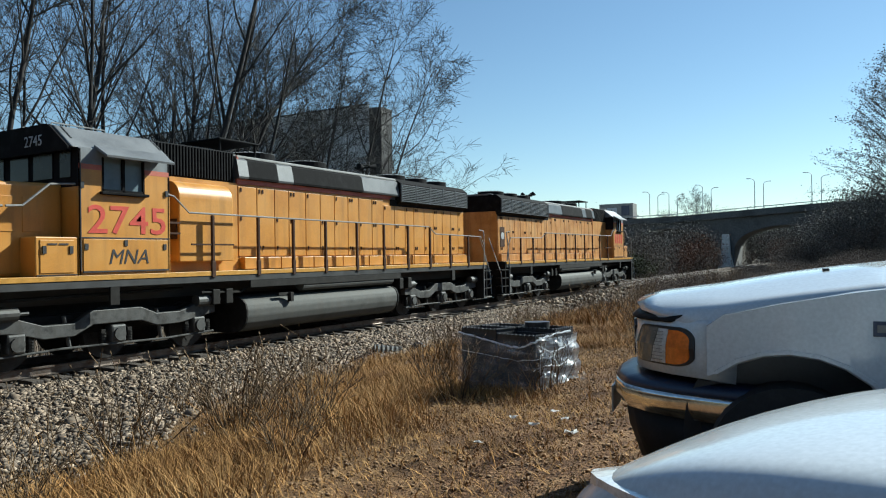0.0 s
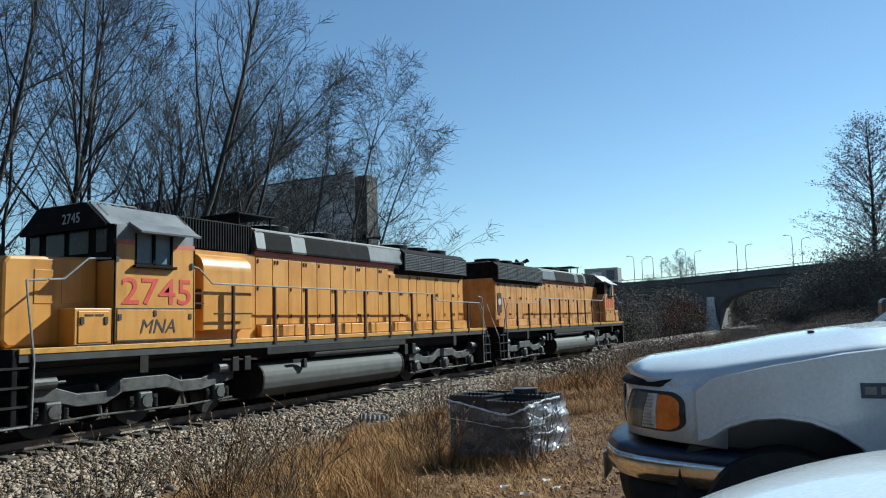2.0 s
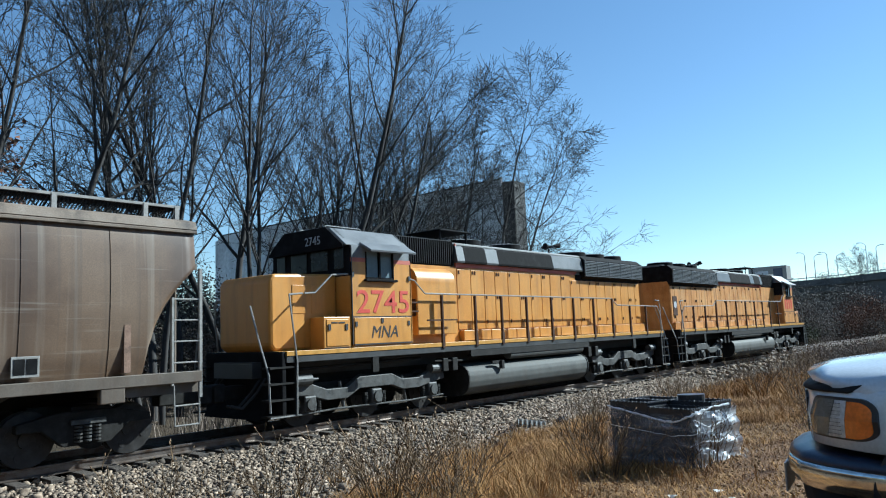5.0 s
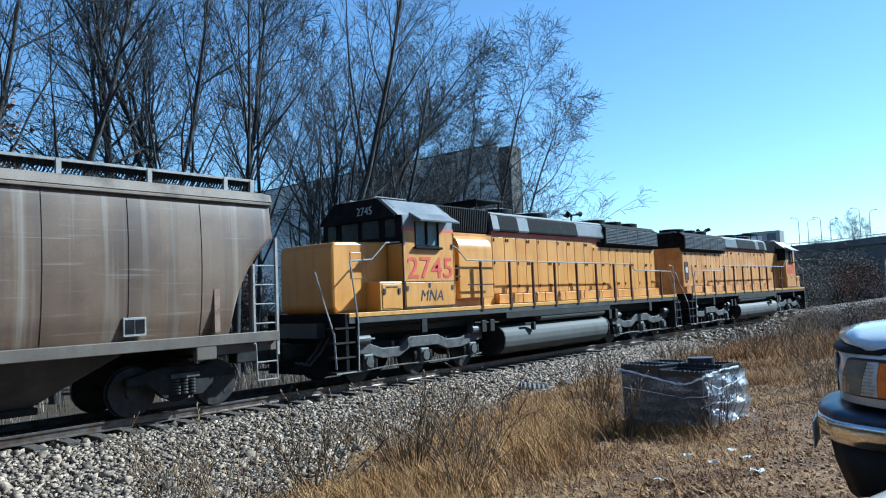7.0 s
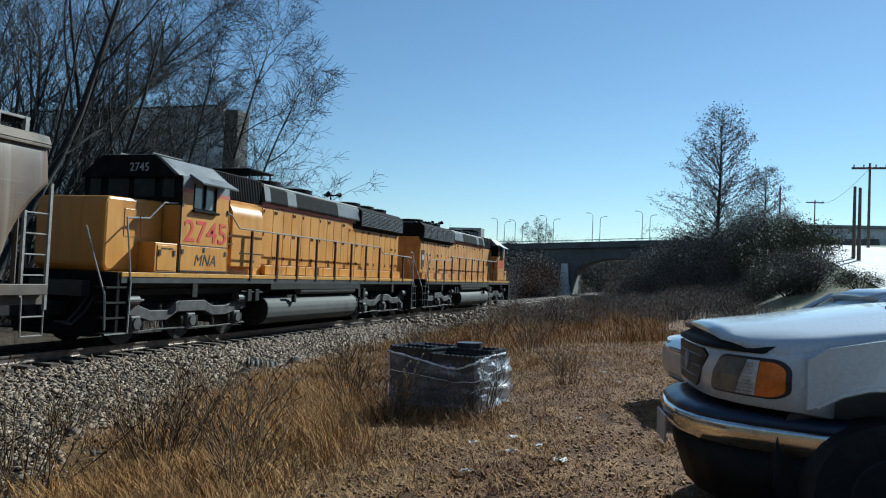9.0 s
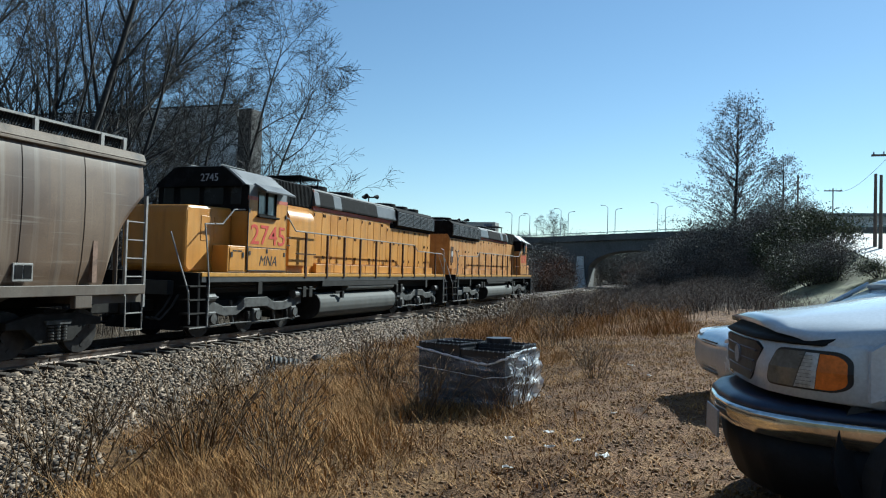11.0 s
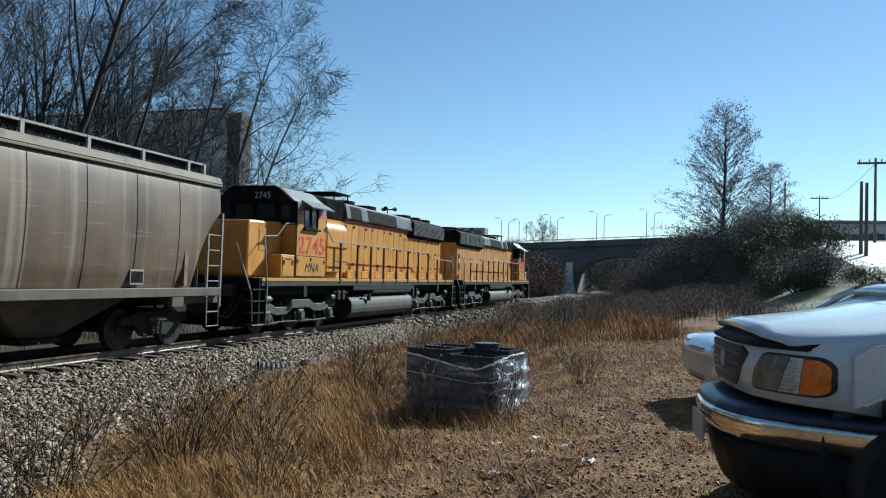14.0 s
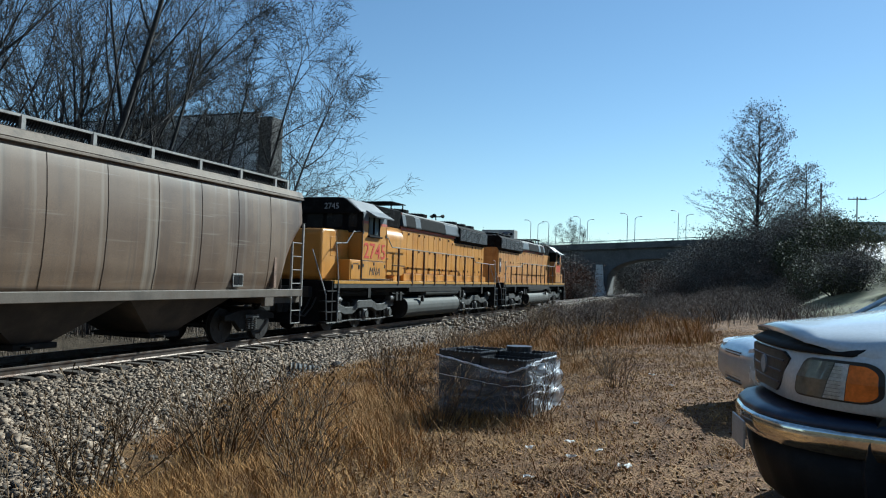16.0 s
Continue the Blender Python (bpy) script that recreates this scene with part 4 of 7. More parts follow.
    axles = []
    for cx in (-13.55, -26.8):
        bm = bmnew()
        box(bm, cx - 0.25, cx + 0.25, -1.05, 1.05, 0.55, 0.95)
        bg = P("bogie", bm, UNDER)
        for s in (-1, 1):
            bm = bmnew()
            prism(bm, [(cx - 1.15, 0.60), (cx - 1.15, 0.74), (cx - 0.5, 0.88), (cx + 0.5, 0.88), (cx + 1.15, 0.74), (cx + 1.15, 0.60), (cx + 0.75, 0.60), (cx + 0.4, 0.30), (cx - 0.4, 0.30), (cx - 0.75, 0.60)],
                  "y", s * 0.96, s * 1.12, 0.015)
            P("side_frame", bm, UNDER, parent=bg)
            bm = bmnew()
            for q in (-0.16, 0.0, 0.16):
                for z in range(5):
                    rod(bm, (cx + q, s * 1.13, 0.36 + z * 0.06), (cx + q, s * 1.13, 0.39 + z * 0.06), 0.07, n=10)
            box(bm, cx - 0.3, cx + 0.3, s * 1.08, s * 1.18, 0.66, 0.74)
            P("spring", bm, TRUCKGREY, parent=bg)
        for du in (-0.88, 0.88):
            axles.append(build_wheelset(H, cx + du, 0.46))
    return H, axles


LOCO_A, AXLES_A = build_loco("locomotive", "yellow six-axle diesel locomotive with grey roof and red numbers", 8.60, YELLOW)
LOCO_B, AXLES_B = build_loco("locomotive", "faded orange-yellow diesel locomotive with black cab, leading the pair", 9.30, YELLOW_OLD, number=False)
HOPPER_CAR, AXLES_H = build_hopper()


# ---- plants ----
GRASS = mat("dry_grass", (0.333, 0.176, 0.056), 0.8, dark=(0.138, 0.065, 0.020), light=(0.384, 0.231, 0.091), scale=1.2, amount=0.5, bump=0, vary=0.45, spec=0.2)
WEED = mat("weed_stalks", (0.120, 0.078, 0.042), 0.85, scale=2, amount=0.5, bump=0, vary=0.5, spec=0.2)
BRUSH = mat("brown_brush", (0.184, 0.146, 0.119), 0.9, scale=0.6, amount=0.6, bump=0, vary=0.5, spec=0.15)
# dark_leaves: base lifted towards grey to stand for haze over distant thickets
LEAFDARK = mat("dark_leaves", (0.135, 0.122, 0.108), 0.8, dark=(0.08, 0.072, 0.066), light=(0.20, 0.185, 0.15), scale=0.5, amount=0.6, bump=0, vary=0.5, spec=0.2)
LEAFGREEN = mat("green_leaves", (0.085, 0.09, 0.045), 0.75, dark=(0.045, 0.048, 0.025), light=(0.15, 0.15, 0.075), scale=0.5, amount=0.6, bump=0, vary=0.5, spec=0.2)
LEAFRUST = mat("rusty_leaves", (0.16, 0.075, 0.045), 0.8, dark=(0.09, 0.04, 0.028), light=(0.22, 0.12, 0.07), scale=0.5, amount=0.6, bump=0, vary=0.45, spec=0.2)
LEAFDUSK = mat("dusky_leaves", (0.19, 0.165, 0.155), 0.8, scale=0.5, amount=0.6, bump=0, vary=0.4, spec=0.2)


def tubes(segs, sides):
    """Corner places and triangles for a list of tapered limbs: rows of a, b, ra, rb."""
    s = np.asarray(segs, float)
    a, b, ra, rb = s[:, 0:3], s[:, 3:6], s[:, 6], s[:, 7]
    d = b - a
    d /= np.linalg.norm(d, axis=1, keepdims=True) + 1e-9
    up = np.where(np.abs(d[:, 2:3]) > 0.9, [[1.0, 0, 0]], [[0, 0, 1.0]])
    u = np.cross(d, up)
    u /= np.linalg.norm(u, axis=1, keepdims=True) + 1e-9
    w = np.cross(d, u)
    n = len(s)
    ang = np.arange(sides) * 2 * np.pi / sides
    ring = np.cos(ang)[None, :, None] * u[:, None] + np.sin(ang)[None, :, None] * w[:, None]
    v = np.concatenate([a[:, None] + ring * ra[:, None, None], b[:, None] + ring * rb[:, None, None]], 1).reshape(-1, 3)
    i = np.arange(sides)
    j = (i + 1) % sides
    f = np.concatenate([np.stack([i, j, sides + j], 1), np.stack([i, sides + j, sides + i], 1)])
    return v, (f[None] + (2 * sides * np.arange(n))[:, None, None]).reshape(-1, 3)


def grow(seed, height, stems, spread, lean=(0, 0), low=0.22, arch=0.0, thickness=0.0085):
    """Limbs of a bare tree: leaders through to the top, long limbs that ascend from them, boughs and twigs on those."""
    rnd = random.Random(seed)
    thick, thin, tips = [], [], []

    def axis(p, d, length, r, level):
        n = (12, 8, 6, 3)[level]
        step = length / n
        wob = (0.045, 0.075, 0.11, 0.16)[level]
        lift = (0.02, 0.03 - arch, 0.015 - arch, 0.0)[level]
        turn = rnd.uniform(0, 6.28)
        full = r
        for k in range(n):
            d = (d + Vector((rnd.gauss(0, wob), rnd.gauss(0, wob), rnd.gauss(0, wob) + lift))).normalized()
            q = p + d * step
            at = (k + 1) / n
            r2 = max(0.008, full * (1 - at) ** 0.8)
            (thick if r > 0.03 else thin).append((*p, *q, r, r2))
            if level < 3 and at > (low, 0.12, 0.05)[level]:
                for _ in range((rnd.choice((1, 2, 2)), rnd.choice((1, 1, 2)), rnd.choice((1, 1, 2)))[level]):
                    turn += 2.4 + rnd.gauss(0, 0.5)
                    u = d.orthogonal().normalized()
                    side = u * math.cos(turn) + d.cross(u) * math.sin(turn)
                    tilt = rnd.uniform(0.55, 0.95) * spread
                    e = (d * math.cos(tilt) + side * math.sin(tilt)).normalized()
                    rest = length * (1 - at)
                    ln = (rest * 0.5 + height * 0.10, rest * 0.5 + 0.5, rnd.uniform(0.3, 0.85))[level] * rnd.uniform(0.7, 1.2)
                    axis(q, e, ln, min(r2 * 0.8, max(0.010, full * (1 - at * 0.6) * rnd.uniform(0.36, 0.52))), level + 1)
            p, r = q, r2
        tips.append(tuple(p))

    for k in range(stems):
        a = 6.28 * k / max(1, stems) + rnd.uniform(-0.5, 0.5)
        out = 0.0 if stems == 1 else rnd.uniform(0.12, 0.3)
        d = Vector((math.cos(a) * out + lean[0], math.sin(a) * out + lean[1], 1)).normalized()
        axis(Vector((math.cos(a) * 0.3 * (stems > 1), math.sin(a) * 0.3 * (stems > 1), -0.2)), d, height * rnd.uniform(0.85, 1.1), height * thickness * rnd.uniform(0.8, 1.1), 0)
    return thick, thin, tips


def bare_tree(name, label, at, category="tree", bark=None, **how):
    thick, thin, tips = grow(**how)
    T = thing(name, label, category, at=at)
    v, f = tubes(thick, 6)
    o = indexed_mesh("trunk", v, f, bark or BARK)
    o.parent = T
    v, f = tubes(thin, 3)
    o = indexed_mesh("crown", v, f, bark or BARK)
    o.parent = T
    o["kind"] = "stuff"
    return T, tips


def leaf_cloud(places, size, seed, jitter, per):
    """Loose leaf blades strewn round a list of places."""
    rs = np.random.RandomState(seed)
    c = np.repeat(np.asarray(places, float), per, 0)
    n = len(c)
    c = c + rs.normal(0, 1, (n, 3)) * jitter
    u = rs.normal(0, 1, (n, 3))
    u /= np.linalg.norm(u, axis=1, keepdims=True)
    w = np.cross(u, rs.normal(0, 1, (n, 3)))
    w /= np.linalg.norm(w, axis=1, keepdims=True)
    s = (size * (0.5 + rs.rand(n)))[:, None]
    return np.stack([c - u * s, c + w * s * 0.55, c + u * s, c - w * s * 0.55], 1).reshape(-1, 3), n


def leafy_tree(name, label, at, leaf, size, per, jitter, group="", **how):
    T, tips = bare_tree(name, label, at, **how)
    v, n = leaf_cloud(tips, size, how["seed"] + 50, jitter, per)
    o = quads_mesh("foliage", v, n, leaf)
    o.parent = T
    o["kind"] = "stuff"
    return T


def shrub(label, at, leaf, seed, w, h, count, size, group="shrubs", twigs=True):
    """A bush: stems from the ground and many small leaves in uneven clumps."""
    rnd = random.Random(seed)
    rs = np.random.RandomState(seed)
    T = thing("shrub", label, "shrub", group, at=at)
    segs, clumps = [], []
    for k in range(26):
        a, r = rnd.uniform(0, 6.28), rnd.random() ** 0.6
        top = Vector((math.cos(a) * w * r, math.sin(a) * w * r, h * (1 - 0.55 * r * r) * rnd.uniform(0.55, 1.05)))
        foot = Vector((top.x * 0.25, top.y * 0.25, -0.2))
        mid = foot.lerp(top, 0.5) + Vector((rnd.gauss(0, 0.15 * w), rnd.gauss(0, 0.15 * w), 0.1 * h))
        segs += [(*foot, *mid, 0.035, 0.022), (*mid, *top, 0.022, 0.006)]
        for q in (0.25, 0.5, 0.75, 1.0):
            c = mid.lerp(top, q)
            clumps.append(tuple(c))
            e = c + Vector((rnd.gauss(0, 0.2 * w), rnd.gauss(0, 0.2 * w), rnd.uniform(0, 0.22 * h)))
            segs.append((*c, *e, 0.012, 0.004))
            clumps.append(tuple(e))
        clumps.append((mid.x * 1.2, mid.y * 1.2, mid.z * 0.5))
    v, f = tubes(segs, 3)
    o = indexed_mesh("stem", v, f, BARK)
    o.parent = T
    o["kind"] = "stuff"
    v, n = leaf_cloud(clumps, size, seed, 0.13 * (w + h) / 2, max(1, count // len(clumps)))
    o = quads_mesh("foliage", v, n, leaf)
    o.parent = T
    o["kind"] = "stuff"
    return T


def blades(name, label, count, xr, yr, height, width, seed, material, keep=None, category="grass", clump=0.0, lean=0.35):
    """Dry grass: bent tapering blades that stand on the ground."""
    rs = np.random.RandomState(seed)
    x = xr[0] + (xr[1] - xr[0]) * rs.rand(count)
    y = yr[0] + (yr[1] - yr[0]) * rs.rand(count)
    if clump:
        m = max(1, count // 28)
        cx, cy = xr[0] + (xr[1] - xr[0]) * rs.rand(m), yr[0] + (yr[1] - yr[0]) * rs.rand(m)
        k = rs.randint(0, m, count)
        x, y = cx[k] + rs.normal(0, clump, count), cy[k] + rs.normal(0, clump, count)
    if keep is not None:
        ok = rs.rand(count) < keep(x, y)
        x, y = x[ok], y[ok]
    n = len(x)
    h = height * (0.4 + 0.8 * rs.rand(n))
    a = rs.rand(n) * 6.283
    z = ground_z(x, y) - 0.02
    bend = lean * (0.3 + rs.rand(n)) * h
    dx, dy = np.cos(a), np.sin(a)
    wx, wy = -dy * width * (0.6 + 0.8 * rs.rand(n)), dx * width * (0.6 + 0.8 * rs.rand(n))
    base = np.stack([x, y, z], 1)
    wv = np.stack([wx, wy, 0 * wx], 1)
    mid = base + np.stack([dx * bend * 0.35, dy * bend * 0.35, 0.55 * h], 1)
    top = base + np.stack([dx * bend, dy * bend, h], 1)
    v = np.stack([base - wv, base + wv, mid + wv * 0.8, mid - wv * 0.8, top], 1).reshape(-1, 3)
    f = np.array([[0, 1, 2], [0, 2, 3], [3, 2, 4]])
    tris = (f[None] + 5 * np.arange(n)[:, None, None]).reshape(-1, 3)
    return tagged(indexed_mesh(name, v, tris, material), label, category, kind="stuff")


def patchy(x, y):
    return np.clip(0.55 + 0.5 * np.sin(0.9 * x + 1.7 * np.sin(0.8 * y)) * np.sin(1.3 * y + 0.5 * x) + 0.3 * np.sin(2.9 * x - 2.1 * y), 0.06, 1)


def verge(x, y):
    """Thick along the slope, thin on the track's shoulder and on the trodden dirt."""
    low = np.clip((gravel_edge(x) + 0.45 * np.sin(1.9 * x + 0.6 * y) - y) / 0.9, 0.015, 1)
    path = np.clip((y + 11.35 - 0.08 * np.clip(x - 6, -4, 30) + 0.35 * np.sin(1.1 * x)) / 1.0, 0.0, 1)
    return low * (0.03 + 0.97 * path) * patchy(x, y)


def build_plants():
    blades("dry_grass", "thick straw-coloured dry grass on the slope", 230000, (2.0, 17), (-12.6, -4.2), 0.19, 0.003, 21, GRASS, verge, clump=0.13, lean=1.25)
    blades("dry_grass", "tall golden grass tufts on the slope", 52000, (2.6, 13), (-11.2, -5.0), 0.36, 0.003, 27, GRASS, lambda x, y: verge(x, y) * patchy(y * 1.3, x * 0.8) ** 2, clump=0.10, lean=0.95)
    blades("dry_grass", "straw-coloured dry grass further along the slope", 60000, (17, 42), (-13.0, -4.0), 0.34, 0.007, 22, GRASS, lambda x, y: np.clip((-4.3 - y) / 0.8, 0, 1) * patchy(x, y), clump=0.2, lean=0.8)
    blades("dry_grass", "short trodden straw over the dirt", 80000, (2.5, 20), (-15, -10.6), 0.065, 0.004, 23, GRASS, lambda x, y: 0.3 + 0.7 * patchy(x * 1.4, y), clump=0.12, lean=1.6)
    blades("brush", "brown brush in the field before the bridge", 70000, (24, 100), (-30, -4.2), 0.62, 0.009, 24, BRUSH, lambda x, y: np.clip((-4.4 - y) / 1.0, 0, 1) * np.clip((x - 18) / 22, 0.1, 1), category="brush", clump=0.6, lean=0.9)
    blades("brush", "brown brush behind the track", 24000, (-2, 90), (4.0, 22), 0.8, 0.011, 25, BRUSH, None, category="brush", clump=0.5)
    # tall weeds, each clump a thing
    rnd = random.Random(9)
    spots = [(5.2, -9.15, 1.0), (6.1, -9.3, 1.05), (5.7, -8.7, 0.9), (4.4, -8.6, 0.95), (3.5, -7.6, 0.9), (8.6, -9.35, 0.85), (7.4, -10.35, 0.75), (7.75, -11.3, 0.6), (4.6, -10.3, 0.7),
             (9.9, -9.6, 0.7), (12.5, -7.3, 0.9), (14.5, -8.2, 0.95), (16.5, -7.2, 1.0), (18.5, -8.5, 1.0), (20.5, -6.6, 1.05), (22.5, -8.0, 1.1), (19.0, -10.0, 0.9),
             (15.0, -10.4, 0.8), (24.5, -6.2, 1.1), (26.5, -7.8, 1.1), (29, -6.6, 1.2), (11.2, -11.6, 0.55), (9.6, -11.95, 0.5), (3.0, -9.4, 0.8), (23.5, -10.5, 1.0), (28, -10, 1.1), (6.8, -6.6, 0.6), (10.2, -5.9, 0.55)]
    kinds = []
    for k in range(5):
        segs = []
        for s in range(26):
            a, r = rnd.uniform(0, 6.28), rnd.uniform(0.02, 0.28)
            p = Vector((math.cos(a) * r, math.sin(a) * r, -0.02))
            d = Vector((math.cos(a) * 0.35 + rnd.gauss(0, 0.18), math.sin(a) * 0.35 + rnd.gauss(0, 0.18), 1)).normalized()
            ln = rnd.uniform(0.45, 1.0)
            for q in range(4):
                d = (d + Vector((rnd.gauss(0, 0.1), rnd.gauss(0, 0.1), 0))).normalized()
                e = p + d * ln / 4
                segs.append((*p, *e, 0.0085 - q * 0.0014, 0.0070 - q * 0.0014))
                if q > 0:
                    for _ in range(2):
                        b = (d + Vector((rnd.gauss(0, 0.6), rnd.gauss(0, 0.6), rnd.gauss(0.1, 0.3)))).normalized()
                        f2 = e + b * rnd.uniform(0.06, 0.22)
                        segs.append((*e, *f2, 0.0045, 0.0025))
                        segs.append((*f2, *(f2 + b * 0.03), 0.011, 0.006))
                p = e
        kinds.append(tubes(segs, 3))
    masters = []
    for n, (x, y, s) in enumerate(spots):
        if n < 5:
            v, f = kinds[n]
            ob = indexed_mesh("weed", v, f, WEED)
            tagged(ob, "tall dry brown weed stalks in the grass", "weed", kind="stuff")
            masters.append(ob)
        else:
            ob = copy_thing(masters[n % 5], Matrix())
        ob.matrix_basis = Matrix.LocRotScale((x, y, float(ground_z(x, y))), Euler((0, 0, rnd.uniform(0, 6.28))), (s, s, s))
    # bare trees behind the track
    gz = lambda x, y: float(ground_z(x, y)) - 0.1
    made = []
    for seed, h, stems, spread, lean, low, arch in ((101, 18.5, 1, 0.75, (0.08, 0), 0.25, 0.0), (102, 20.0, 3, 0.72, (0.62, 0.05), 0.12, -0.01), (103, 17.5, 3, 0.7, (0.06, 0), 0.22, 0.0), (104, 13.5, 3, 1.05, (0.10, 0), 0.15, 0.02)):
        made.append(bare_tree("bare_tree", "tall leafless tree with dark ascending branches", Matrix(), seed=seed, height=h, stems=stems, spread=spread, lean=lean, low=low, arch=arch)[0])
    plan = [(0, 10.6, 8.6, 0.2, 1.0), (2, 12.1, 8.4, 0.7, 1.0), (0, 13.4, 9.2, 1.1, 0.95), (0, 14.9, 8.3, -0.6, 1.05), (2, 16.2, 9.0, 2.4, 0.95), (1, 17.8, 8.5, 0.0, 1.0), (1, 19.4, 9.4, 0.3, 0.9),
            (1, 20.9, 8.6, -0.2, 0.72), (3, 27.2, 8.7, 0.3, 1.0), (3, 30.6, 8.6, -0.5, 1.08), (0, 8.7, 8.1, 5.0, 1.0), (2, 6.4, 8.8, 0.9, 1.0), (0, 3.2, 9.0, 1.4, 1.0), (3, 33.4, 12.0, 0.9, 0.8), (2, 23.6, 11.0, 1.2, 0.78)]
    used = set()
    for k, x, y, turn, s in plan:
        m = Matrix.LocRotScale((x, y, gz(x, y)), Euler((0, 0, turn)), (s, s, s))
        if k not in used:
            made[k].matrix_basis = m
            used.add(k)
        else:
            c = copy_thing(made[k], m)
            c.matrix_basis = m
    leafy_tree("oak_tree", "tree with rusty red-brown autumn leaves behind the track", pose(9.5, 21.0, gz(9.5, 21)), LEAFRUST, 0.13, 3, 0.30, seed=131, height=12.0, stems=1, spread=0.9)
    # tall tree by the bridge
    conical_tree(pose(73, -17.0, 1.5))
    low = conical_tree(pose(75, -21.2, 1.4), 8, "shorter tree with thin dusky leaves beside the tall one")
    low.scale = (0.72, 0.72, 0.70)
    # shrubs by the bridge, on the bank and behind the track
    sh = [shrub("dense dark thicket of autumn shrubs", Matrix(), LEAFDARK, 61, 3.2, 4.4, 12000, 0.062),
          shrub("brown leafless thicket of thin stems", Matrix(), BRUSH, 62, 2.6, 3.0, 7000, 0.042),
          shrub("low green shrub turning yellow", Matrix(), LEAFGREEN, 63, 1.8, 2.0, 4500, 0.055),
          shrub("rusty red autumn shrub by the track", Matrix(), LEAFRUST, 64, 2.2, 3.6, 5500, 0.058)]
    rnd = random.Random(77)
    plan = [(0, 66, -12.5, 1.0), (0, 70, -15.5, 1.25), (0, 74, -13.0, 1.1), (0, 64, -17.5, 1.15), (0, 80, -18.0, 1.1), (0, 60, -19.0, 0.85), (0, 82, -14.5, 1.2),
            (0, 86, -10.5, 1.0), (1, 62, -14.5, 1.0), (1, 58, -17.2, 0.9), (1, 66, -10.0, 0.9), (1, 80, -9.5, 1.2), (1, 90, -8.0, 1.2), (3, 84, -7.5, 0.9), (1, 96, -7.0, 1.0),
            (1, 72, -9.4, 0.9), (0, 94, -13.5, 1.5), (0, 92, -16.5, 1.2), (0, 100, -11.5, 1.3), (2, 46, -18.6, 0.9), (2, 50, -19.4, 1.0), (2, 43, -18.4, 0.8), (2, 54, -20.0, 1.3), (2, 60, -20.4, 1.4), (2, 57, -18.6, 1.1), (2, 49, -21.2, 1.0), (0, 64, -19.6, 0.75), (0, 70, -20.2, 0.85), (0, 66, -21.5, 0.6), (2, 63, -21.6, 1.2), (2, 39, -18.8, 0.8),
            (2, 66, 5.5, 1.1), (2, 72, 5.8, 1.3), (1, 78, 6.2, 1.4), (0, 84, 7.5, 1.2), (3, 96, 6.0, 1.2), (0, 104, 8.5, 1.3), (1, 92, 8.5, 1.4), (0, 76, 10.5, 1.2), (1, 108, 5.2, 1.1), (3, 101, 4.7, 1.4), (0, 104, 6.6, 1.5), (1, 98, 5.0, 1.2),
            (1, 4, 13, 1.0), (1, 9, 14.5, 1.1), (1, 14, 13.2, 1.0), (1, 19, 15, 1.1), (1, 25, 13.5, 1.1), (1, 31, 15.2, 1.2), (1, 37, 13.6, 1.2), (1, 44, 14.5, 1.3), (1, 51, 12.5, 1.3), (1, 58, 13, 1.4), (1, 0, 15, 1.1),
            (3, 6, 18, 1.2), (0, 12, 20, 1.2), (3, 22, 19, 1.1), (0, 34, 19, 1.2), (0, 12.2, 15.5, 1.0), (0, 15.6, 16.5, 1.1), (0, 18.4, 17.0, 1.0), (0, 9.0, 16.5, 1.0)]
    used = set()
    for k, x, y, s in plan:
        m = Matrix.LocRotScale((x, y, bank_z(x, y) - 0.1), Euler((0, 0, rnd.uniform(0, 6.28))), (s, s, s * rnd.uniform(0.9, 1.1)))
        if k not in used:
            sh[k].matrix_basis = m
            used.add(k)
        else:
            copy_thing(sh[k], m).matrix_basis = m
    # growth over the road bank
    for n in range(34):
        x, y = rnd.uniform(34, 64), rnd.uniform(-21.0, -16.8)
        s = rnd.uniform(0.25, 0.5)
        k = (0, 1, 2, 1)[n % 4]
        m = Matrix.LocRotScale((x, y, bank_z(x, y) - 0.1), Euler((0, 0, rnd.uniform(0, 6.28))), (s * 1.3, s * 1.3, s))
        copy_thing(sh[k], m).matrix_basis = m
    # low leafless brush through the field
    for n in range(46):
        x, y = rnd.uniform(24, 62), rnd.uniform(-15.5, -5.4)
        s = rnd.uniform(0.22, 0.42)
        m = Matrix.LocRotScale((x, y, bank_z(x, y) - 0.05), Euler((0, 0, rnd.uniform(0, 6.28))), (s * 1.2, s * 1.2, s))
        copy_thing(sh[1], m).matrix_basis = m
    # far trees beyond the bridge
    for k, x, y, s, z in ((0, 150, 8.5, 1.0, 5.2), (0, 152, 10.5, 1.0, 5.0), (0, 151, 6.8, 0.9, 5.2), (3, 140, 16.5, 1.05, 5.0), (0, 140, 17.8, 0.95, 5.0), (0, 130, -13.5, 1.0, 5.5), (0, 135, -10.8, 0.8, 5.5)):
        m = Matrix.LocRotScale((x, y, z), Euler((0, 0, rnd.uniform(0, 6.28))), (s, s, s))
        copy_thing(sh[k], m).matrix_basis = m
